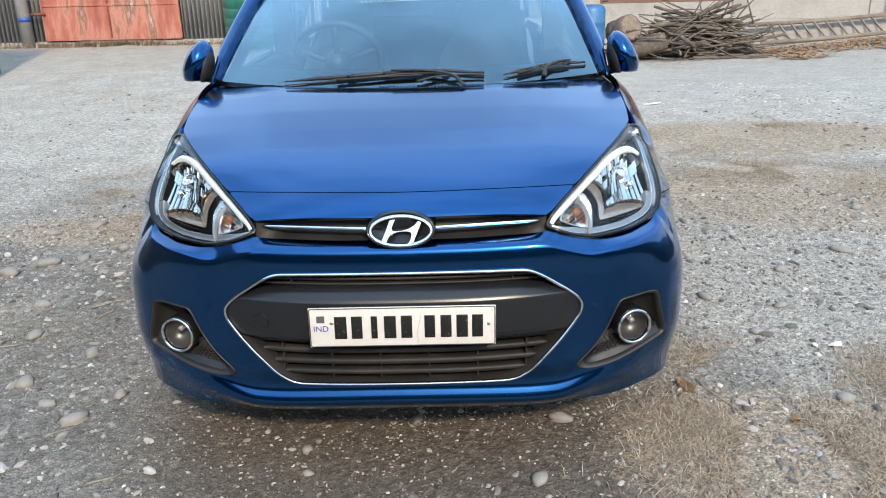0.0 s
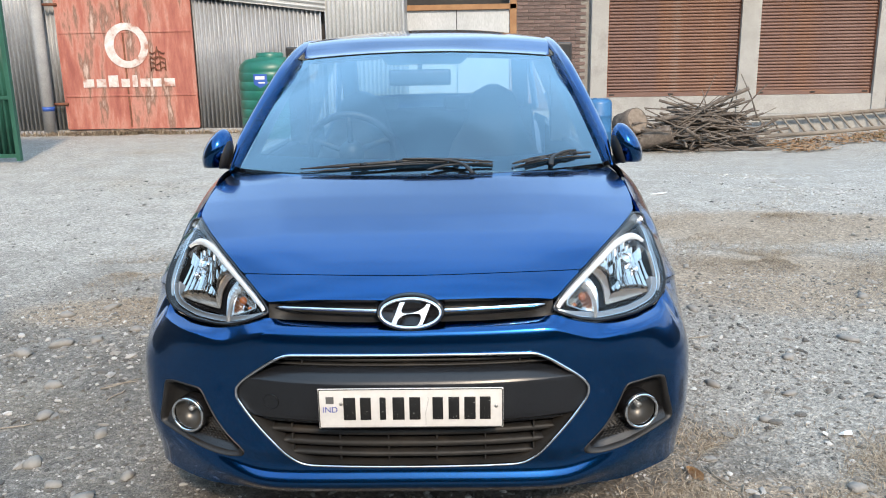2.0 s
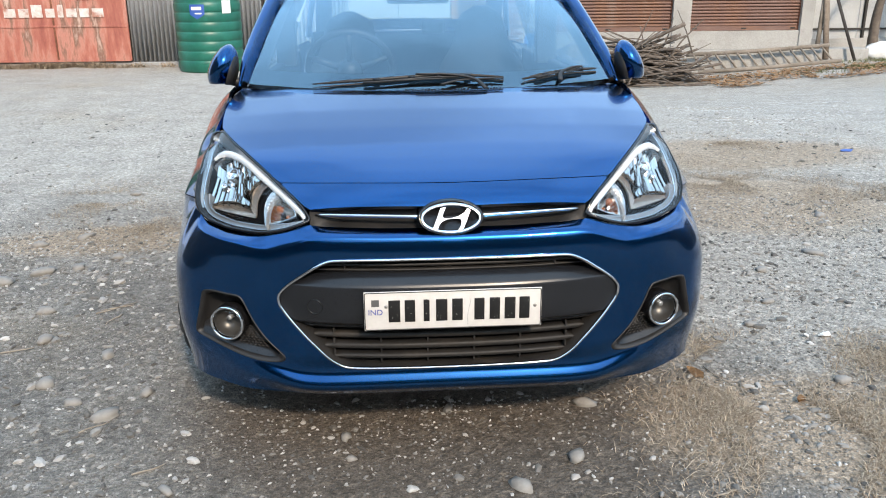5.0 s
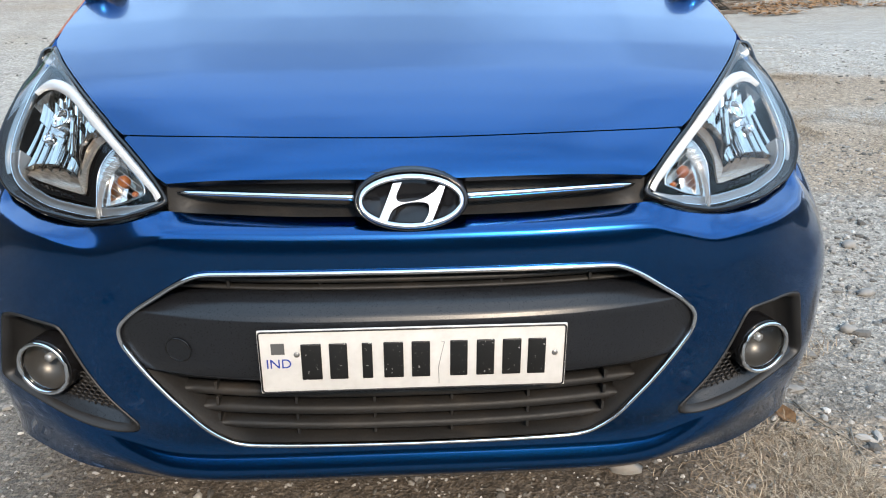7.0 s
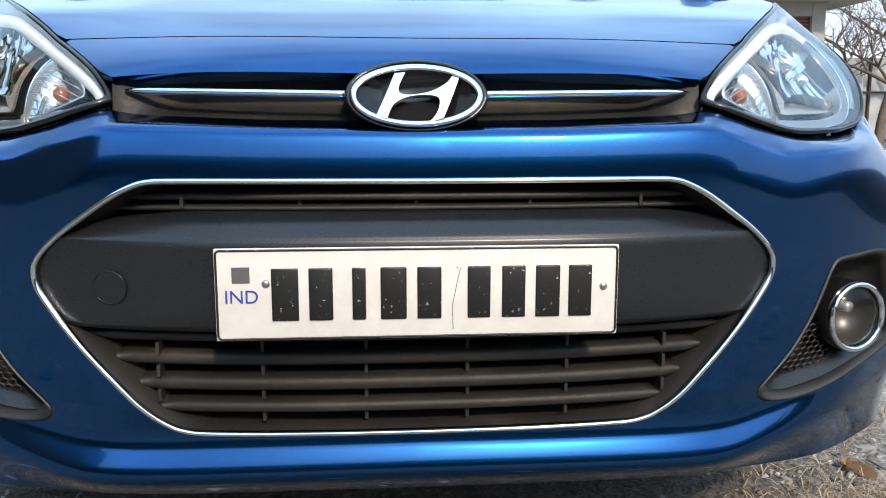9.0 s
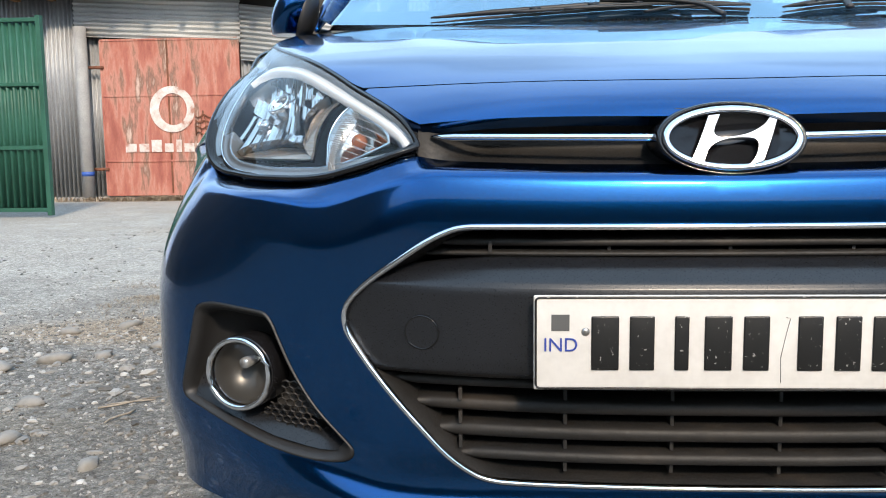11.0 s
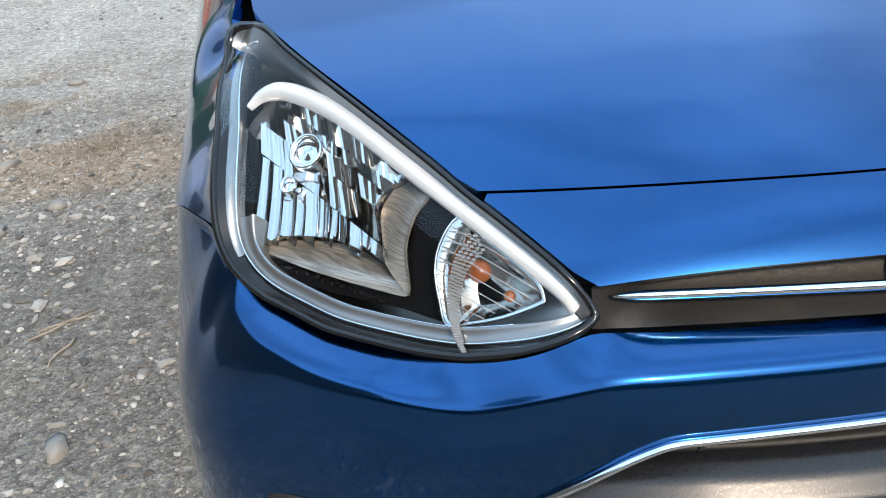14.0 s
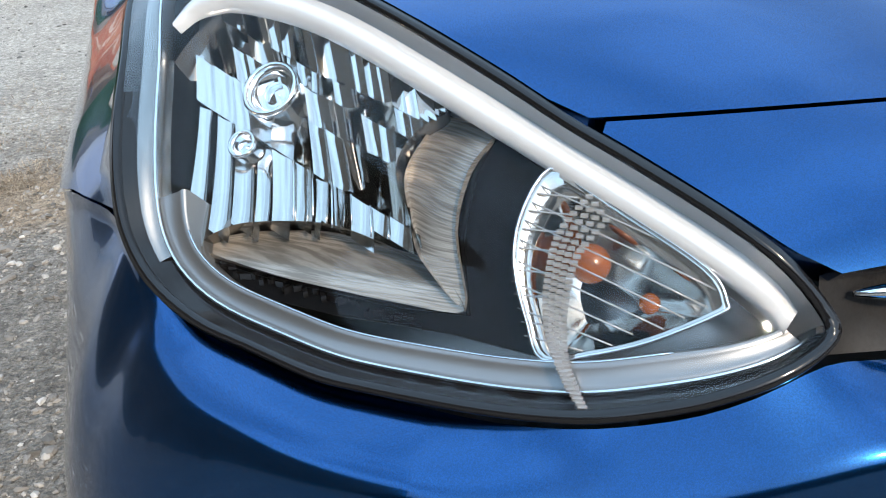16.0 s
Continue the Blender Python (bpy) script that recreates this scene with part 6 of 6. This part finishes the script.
def tank(r, h, label, x, y, z, badge=True):
    """A ribbed plastic water tank with a domed, ribbed top and a lid."""
    t = tagged(new("water_tank"), label, "water tank")
    n = 40
    prof = [(0.001, 0), (r * .96, 0), (r, .03)]
    bands = max(3, int(h / .19))
    for k in range(bands):
        z0, z1 = .05 + (h * .78 - .05) * k / bands, .05 + (h * .78 - .05) * (k + 1) / bands
        prof += [(r, z0 + .012), (r * 1.015, z0 + .03), (r * 1.015, z1 - .03), (r, z1 - .012), (r * .985, z1)]
    prof += [(r * 1.0, h * .80), (r * .96, h * .86), (r * .82, h * .91), (r * .5, h * .945), (r * .42, h * .95)]
    vs = [(pr * math.cos(2 * math.pi * i / n), pr * math.sin(2 * math.pi * i / n), pz + (.018 if .5 * r < pr < .93 * r and pz > h * .85 and i % 8 < 3 else 0)) for pr, pz in prof for i in range(n)]
    fs = [(k * n + i, k * n + (i + 1) % n, (k + 1) * n + (i + 1) % n, (k + 1) * n + i) for k in range(len(prof) - 1) for i in range(n)]
    mesh_ob("shell", vs, fs, GREEN, t)
    lp = ((r * .43, h * .93), (r * .43, h * .985), (r * .40, h), (.001, h * 1.005))
    vs = [(pr * (1 + (.02 if i % 2 and k < 2 else 0)) * math.cos(2 * math.pi * i / n), pr * math.sin(2 * math.pi * i / n), pz) for k, (pr, pz) in enumerate(lp) for i in range(n)]
    mesh_ob("lid", vs, [(k * n + i, k * n + (i + 1) % n, (k + 1) * n + (i + 1) % n, (k + 1) * n + i) for k in range(3) for i in range(n)], GREEN, t, "round screw lid")
    if badge:
        bd = []
        for a0, a1, z0, z1, m, nm in ((-.42, .02, .60, .76, BLUE_SCRAP, "badge"), (-.36, -.06, .70, .735, PAPER, "badge_bar"), (-.26, -.06, .655, .67, PAPER, "badge_bar"), (.55, .85, .66, .80, PAPER, "badge")):
            k = 8
            rr = r * (1.024 if m is not PAPER or nm == "badge" else 1.028)
            q = []
            for i in range(k + 1):
                a = -math.pi / 2 + .08 + a0 + (a1 - a0) * i / k
                low = z0 + (.05 * abs(2 * i / k - 1) if nm == "badge" and m is BLUE_SCRAP else 0)
                q += [(rr * math.cos(a), rr * math.sin(a), h * low), (rr * math.cos(a), rr * math.sin(a), h * z1)]
            mesh_ob(nm, q, [(2 * i, 2 * i + 2, 2 * i + 3, 2 * i + 1) for i in range(k)], m, t)
    t.matrix_world = pose(x, y, z)
    return t


tank(.535, 1.44, "green ribbed plastic water tank standing by the sheet wall", -3.08, 12.45, ground_z(-3.08, 12.45) - .005)
for i, x in enumerate((-8.4, -7.1, -5.85, -4.55)):
    tank(.52, 1.25, "green plastic water tank on the timber shelf", x, 13.55, 3.75, False)

# sheet doors in a timber frame
doors = tagged(new("door_1"), "pair of pale sheet-metal doors in a brown timber frame", "door", kind="structure")
for x0, x1 in ((-.84, .145), (.16, 1.17)):
    block("leaf", x0, x1, 14.46, 14.50, -.2, 2.16, TIN_WHITE, doors, bevel=.004)
block("timber", -.90, 1.32, 14.40, 14.52, 2.17, 2.27, BROWN_WOOD, doors, bevel=.006)
block("timber", 1.18, 1.31, 14.40, 14.52, -.3, 4.2, BROWN_WOOD, doors, bevel=.006)
block("timber", -.93, -.85, 14.42, 14.52, -.3, 4.2, BROWN_WOOD, doors, bevel=.006)
rod("latch", [(.10, 14.42, 1.52), (.155, 14.41, 1.50), (.21, 14.42, 1.52)], .02, PAPER, doors)
# near-black sheet painted as the shade inside the opening over the doors
block("room_shade_sheet", -.9, 1.2, 14.9, 15.0, -.3, 4.4, BLACKISH, doors, bevel=0)
block("timber", -.93, 1.31, 14.40, 14.6, 4.1, 4.2, BROWN_WOOD, doors, bevel=.006)
block("side_wall", -.86, -.80, 13.5, 14.5, -.2, 4.6, TIN, doors, bevel=0)

# ---- the shops ----
CONCRETE = worn("painted_concrete", [(0.3, (0.304, 0.297, 0.277)), (0.55, (0.370, 0.363, 0.343)), (0.75, (0.264, 0.251, 0.231))], 1.6, (.75, .95), 40, .25)
BRICK = worn("old_brick", [(0.3, (0.115, 0.078, 0.068)), (0.55, (0.155, 0.11, 0.097)), (0.75, (0.22, 0.18, 0.165))], 6, (.8, .95), 80, .3)
_r = BRICK.node_tree.nodes.new("ShaderNodeObjectInfo")
_b = BRICK.node_tree.nodes["Principled BSDF"]
_prev = _b.inputs["Base Color"].links[0].from_socket
into(BRICK, mix(BRICK, .8, _prev, ramp(BRICK, _r.outputs["Random"], [(0, (.7, .68, .66)), (.5, (1, 1, 1)), (1, (1.35, 1.3, 1.28))]), "MULTIPLY"), "Base Color")
MORTAR = worn("mortar", [(0.3, (0.22, 0.20, 0.18)), (0.7, (0.30, 0.28, 0.25))], 9, (.9, 1), 80, .3)
SHUTTER = worn("rusty_shutter", [(0.25, (0.216, 0.133, 0.104)), (0.45, (0.169, 0.097, 0.079)), (0.6, (0.209, 0.108, 0.068)), (0.75, (0.238, 0.180, 0.158))], 1.1, (.55, .8), 60, .1, metal=.1, stretch=(1, 1, 2.5))
SHY = 17.10
shop = tagged(new("wall_north"), "grey concrete shop front with pillars and plinth", "wall", kind="structure")
for x0, x1 in ((3.17, 3.55), (6.50, 6.93), (9.55, 9.86)):
    block("pillar", x0, x1, SHY - .10, SHY + .25, -.12, 3.25, CONCRETE, shop, bevel=.012)
block("plinth", 3.17, 9.86, SHY - .06, SHY + .3, -.12, .295, CONCRETE, shop, bevel=.01)
block("plinth_step", 3.1, 11.2, SHY - .28, SHY + .3, -1.1, -.12, CONCRETE, shop, bevel=.02)
block("lintel", 3.17, 9.86, SHY - .08, SHY + .3, 2.95, 3.25, CONCRETE, shop, bevel=.01)
block("roof_slab", 2.9, 10.7, SHY - 1.0, SHY + 3.0, 3.25, 3.62, CONCRETE, shop, bevel=.02)
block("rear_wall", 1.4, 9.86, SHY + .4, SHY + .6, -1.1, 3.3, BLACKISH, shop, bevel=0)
block("end_wall", 9.66, 9.86, SHY + .2, SHY + 3, -1.1, 3.3, MORTAR, shop, bevel=0)
for i, (x0, x1) in enumerate(((3.565, 6.49), (6.945, 9.54))):
    sh = tagged(new("roller_shutter"), "closed rusty brown roller shutter", "shutter", "shop shutters")
    block("bottom_rail", x0, x1, SHY + .015, SHY + .05, .30, .40, SHUTTER, sh, bevel=.004)
    prof = ((.012, .0), (-.012, .008), (-.018, .030), (-.012, .050), (.004, .060), (.02, .066))
    me = None
    n = 36
    for k in range(n):
        z = .40 + k * .0715
        if me is None:
            vs = [(x, SHY + .03 + dy + t, dz) for x in (x0, x1) for t in (0, .004) for dy, dz in prof]
            m = len(prof)
            fs = [(k2, k2 + 1, 2 * m + k2 + 1, 2 * m + k2) for k2 in range(m - 1)] + [(m + k2 + 1, m + k2, 3 * m + k2, 3 * m + k2 + 1) for k2 in range(m - 1)]
            ob = mesh_ob("slat", vs, fs, SHUTTER, sh)
            me = ob.data
        else:
            ob = new("slat", me)
            ob.parent = sh
        ob.matrix_local = Matrix.Translation((0, 0, z))
    for x in (x0 - .005, x1 + .005):
        block("guide", x - .02, x + .02, SHY - .01, SHY + .06, .30, 2.97, RUST, sh, bevel=.003)
    for x in (x0 + .12, x1 - .12, (x0 + x1) / 2):
        block("lock", x - .06, x + .06, SHY + .0, SHY + .02, .335, .365, BLACKISH, sh, bevel=.003)

# woodpile: every branch by itself
BARK = worn("dry_branch_bark", [(0.3, (0.07, 0.054, 0.043)), (0.55, (0.145, 0.12, 0.10)), (0.8, (0.25, 0.218, 0.185))], 9, (.85, 1.0), 90, .5, stretch=(1, 1, 1))
ENDGRAIN = worn("sawn_wood_end", [(0.3, (0.16, 0.125, 0.095)), (0.7, (0.26, 0.21, 0.165))], 12, (.8, .95), 60, .3)
prng = random.Random(21)
for i in range(190):
    L = prng.uniform(.9, 2.1)
    layer = prng.random() ** 1.25
    cx = 5.25 + prng.gauss(0, .55) * (1.25 - layer * .9)
    cz = -.66 + layer * .80
    cy = 15.35 + prng.uniform(-.55, .55) * (1.1 - layer * .7)
    yaw = prng.gauss(0, .55) + (math.pi if prng.random() < .5 else 0)
    pitch = prng.gauss(.02, .22) * (.6 + layer)
    d = Vector((math.cos(yaw) * math.cos(pitch), math.sin(yaw) * math.cos(pitch) * .7, math.sin(pitch)))
    side = Vector((prng.gauss(0, .09), prng.gauss(0, .06), prng.gauss(0, .09)))
    c = Vector((cx, cy, cz))
    pts = [c - d * L / 2, c - d * L / 6 + side, c + d * L / 6 + side * prng.uniform(-.4, 1), c + d * L / 2 + side * prng.uniform(-1, 1)]
    pts = [(p.x, p.y, max(p.z, ground_z(p.x, p.y) + .03)) for p in pts]
    r = prng.uniform(.010, .030) if prng.random() < .88 else prng.uniform(.035, .055)
    path = spline(pts, 3)
    tagged(rod("branch", path, r, BARK, sides=6, taper=[1.15 - .6 * k / len(path) for k in range(len(path))]), "dry grey-brown branch in the firewood heap", "firewood", "firewood heap")
for dx, L, a in ((-.1, 1.0, 62), (.55, .8, 70), (1.25, .95, 112), (.2, .6, 100)):
    p = Vector((5.1 + dx, 15.2, -.05))
    d = Vector((math.cos(radians(a)), .1, math.sin(radians(a))))
    tagged(rod("branch", [p, p + d * L * .5 + Vector((.03, 0, 0)), p + d * L], .018, BARK, sides=6, taper=[1, .8, .4]), "thin branch sticking out of the firewood heap", "firewood", "firewood heap")
for x, y, z, r, L, a in ((3.72, 15.2, -.12, .27, .5, 25), (4.15, 15.0, -.42, .17, .8, 70), (4.0, 15.3, -.5, .2, .7, 50)):
    d = Vector((math.sin(radians(a)) * .6, -math.cos(radians(a)) * .5, .18)).normalized()
    c = Vector((x, y, z))
    lg = tagged(rod("log", [c - d * L / 2, c - d * L * .2, c + d * L * .2, c + d * L / 2], r, BARK, sides=14, taper=[1, .96, 1.02, .97]), "thick sawn log beside the firewood heap", "log")
    e1 = d.cross(Vector((0, 0, 1))).normalized()
    e2 = e1.cross(d)
    mesh_ob("cut_end", [c + d * (L / 2 + .003) + (e1 * math.cos(2 * math.pi * k / 14) + e2 * math.sin(2 * math.pi * k / 14)) * r * .9 for k in range(14)], [tuple(range(14))], ENDGRAIN, lg, "sawn end")

# drum behind the car
n = 32
prof = ((.001, 0), (.27, 0), (.285, .03), (.285, .30), (.295, .32), (.285, .34), (.285, .60), (.295, .62), (.285, .64), (.285, .84), (.26, .90), (.20, .93), (.001, .93))
vs = [(2.98 + r * math.cos(2 * math.pi * i / n), 14.8 + r * math.sin(2 * math.pi * i / n), ground_z(2.98, 14.8) + z * 1.06) for r, z in prof for i in range(n)]
fs = [(k * n + i, k * n + (i + 1) % n, (k + 1) * n + (i + 1) % n, (k + 1) * n + i) for k in range(len(prof) - 1) for i in range(n)]
drum = tagged(new("drum"), "blue plastic drum standing beside the firewood", "drum")
mesh_ob("body", vs, fs, BLUE_DRUM, drum)
block("bung", 2.86, 2.94, 14.62, 14.70, ground_z(2.98, 14.8) + .97, ground_z(2.98, 14.8) + 1.01, BLUE_DRUM, drum)

# ladder on its side against the step
ladder = tagged(new("ladder"), "weathered wooden ladder lying on its long edge", "ladder")
bl, tl, br, tr = Vector((7.0, 16.45, -.575)), Vector((6.75, 16.62, -.20)), Vector((10.35, 16.45, -.355)), Vector((10.1, 16.62, -.02))
for a, b, nm in ((bl, br, "stile"), (tl, tr, "stile")):
    rod(nm, [a, a.lerp(b, .5) + Vector((0, 0, -.02)), b], .045, WOOD, ladder, sides=8, squash=(.7, 1))
for k in range(13):
    q = (k + .6) / 13.4
    rod("rung", [bl.lerp(br, q), tl.lerp(tr, q)], .024, WOOD, ladder, sides=6)

# green gate leaf standing open
leaf = tagged(new("gate_leaf"), "dark green corrugated sheet gate leaf standing open", "gate")
corrugated("sheet", -7.7, -6.02, .10, 2.5, 9.33, DARKGREEN, leaf, pitch=.09)
for x in (-7.68, -5.985):
    block("frame_upright", x - .03, x + .03, 9.28, 9.36, .03, 2.55, DARKGREEN, leaf, bevel=.005)
for z in (.10, .9, 1.7, 2.5):
    block("frame_rail", -7.7, -5.96, 9.29, 9.33, z - .025, z + .025, DARKGREEN, leaf, bevel=.005)
tagged(rod("gate_post", [(-7.85, 9.32, -.05), (-7.85, 9.32, 2.7)], .08, POLE, sides=12), "grey steel post carrying the green gate", "post")

# beyond the shops: sheet fence, planks, sack and bare trees
fence = tagged(new("fence"), "pale sheet fence on dark iron rails", "fence")
for i in range(14):
    block("panel", 10.0 + i * .93, 10.91 + i * .93, 20.2, 20.23, -.1, 2.3, TIN_WHITE, fence, bevel=.003)
for z in (.14, 1.4):
    block("rail", 9.9, 23, 20.13, 20.19, z - .025, z + .025, BLACKISH, fence, bevel=.004)
for i in range(8):
    block("upright", 11.4 + i * 1.5, 11.46 + i * 1.5, 20.12, 20.2, -.6, 2.3, BLACKISH, fence, bevel=.004)
tagged(block("low_wall", 9.9, 23, 20.1, 20.4, -.9, -.1, CONCRETE, bevel=.02), "rough grey rubble wall under the sheet fence", "wall", kind="structure")
for a, b, r, m, lb in (((9.95, 16.9, -.35), (10.12, 17.05, 2.0), .06, WOOD, "grey weathered plank leaning by the shop corner"), ((10.15, 16.8, -.35), (10.05, 17.0, 1.5), .075, ENDGRAIN, "pale split plank leaning by the shop corner"), ((10.75, 16.6, -.38), (10.1, 17.0, 1.6), .04, BLACKISH, "dark pole leaning by the shop corner")):
    tagged(rod("leaning_plank", [a, b], r, m, sides=6, squash=(1, .45)), lb, "plank")
bm = bmesh.new()
bmesh.ops.create_icosphere(bm, subdivisions=3, radius=1)
for v in bm.verts:
    k = 1 + .22 * noise.noise(v.co * 2.2)
    v.co = Vector((v.co.x * .48 * k, v.co.y * .3 * k, max(-.16, v.co.z * .24 * k)))
sack = tagged(part("sack", bm, PAPER), "white woven sack lying on the grass", "sack")
sack.matrix_world = pose(11.75, 17.2, ground_z(11.75, 17.2) + .15, 0, 0, 12)

TWIG = worn("bare_bark", [(0.3, (0.085, 0.065, 0.05)), (0.7, (0.18, 0.145, 0.115))], 6, (.85, 1), 60, .4)


def tree(x, y, h, seed, label):
    r = random.Random(seed)
    t = tagged(new("tree"), label, "tree")
    z0 = ground_z(x, y) - .05
    trunk = [Vector((x, y, z0)), Vector((x + r.gauss(0, .06), y, z0 + h * .22)), Vector((x + r.gauss(0, .1), y + r.gauss(0, .1), z0 + h * .42))]
    rod("trunk", spline(trunk, 4), .11, TWIG, t, sides=9, taper=[1.25 - .55 * k / 8 for k in range(9)])
    vs, fs = [], []

    def grow(p, d, L, rad, depth):
        side = Vector((r.gauss(0, .2), r.gauss(0, .2), r.gauss(.05, .15))) * L
        path = [p, p + d * L * .5 + side * .4, p + d * L + side]
        v, f = tube(spline(path, 2), rad, 5 if depth > 1 else 3, None, False, [1 - .13 * k for k in range(5)])
        b = len(vs)
        vs.extend(v)
        fs.extend([tuple(i + b for i in q) for q in f])
        if depth:
            for _ in range(r.choice((2, 3, 3))):
                nd = (d + Vector((r.gauss(0, .55), r.gauss(0, .55), r.gauss(.12, .4)))).normalized()
                grow(path[2] if r.random() < .6 else path[1], nd, L * r.uniform(.6, .82), rad * .62, depth - 1)
    for k in range(4):
        a = 6.28 * k / 4 + r.random()
        grow(trunk[-1] if k else trunk[-1], Vector((math.cos(a) * .75, math.sin(a) * .75, r.uniform(.5, 1.1))).normalized(), h * .22, .055, 5)
    mesh_ob("crown", vs, fs, TWIG, t, "bare winter twigs")


tree(11.9, 17.9, 4.6, 3, "bare leafless tree beside the shop wall")
tree(13.8, 19.3, 5.2, 5, "bare leafless tree in front of the sheet fence")
tree(10.9, 19.5, 4.2, 8, "thin bare leafless tree behind the shop corner")

# brick infill beside the shop, brick by brick
brick_wall = tagged(new("wall_brick"), "old dark brick wall beside the shop", "wall", kind="structure")
block("mortar_bed", 1.36, 3.17, SHY + .07, SHY + .3, -1.0, 4.2, MORTAR, brick_wall, bevel=0)
me = None
for row in range(40):
    z = .02 + row * .078
    for k in range(8):
        x = 1.30 + k * .236 + (.118 if row % 2 else 0)
        if x + .226 > 3.17:
            continue
        if me is None:
            ob = part("brick", add_box(bmesh.new(), 0, .226, 0, .08, 0, .068, .004), BRICK, brick_wall, smooth=False)
            me = ob.data
        else:
            ob = new("brick", me)
            ob.parent = brick_wall
        ob.matrix_local = Matrix.Translation((x, SHY + .045 + .006 * ((row * 7 + k * 3) % 5) / 5, z))

# plain unseen walls, added to close the yard and darken the car's reflections
REFLECT_WALL = worn("unseen_reflection_wall", [(0.3, (0.075, 0.07, 0.062)), (0.7, (0.125, 0.115, 0.10))], .8, (.85, 1), 12, .3)
for nm, x0, x1, y0, y1, h in (("reflect_wall_south", -11.5, 18, -13.4, -13.0, 4.2), ("reflect_wall_east", 18, 18.3, -13, 13, 3.0), ("reflect_wall_far_west", -11.5, -11.1, -13, 7.5, 8.5)):
    tagged(block(nm, x0, x1, y0, y1, -1, h, REFLECT_WALL, bevel=0), "plain rough brown wall, added unseen to darken the car's reflections", "wall", kind="structure")
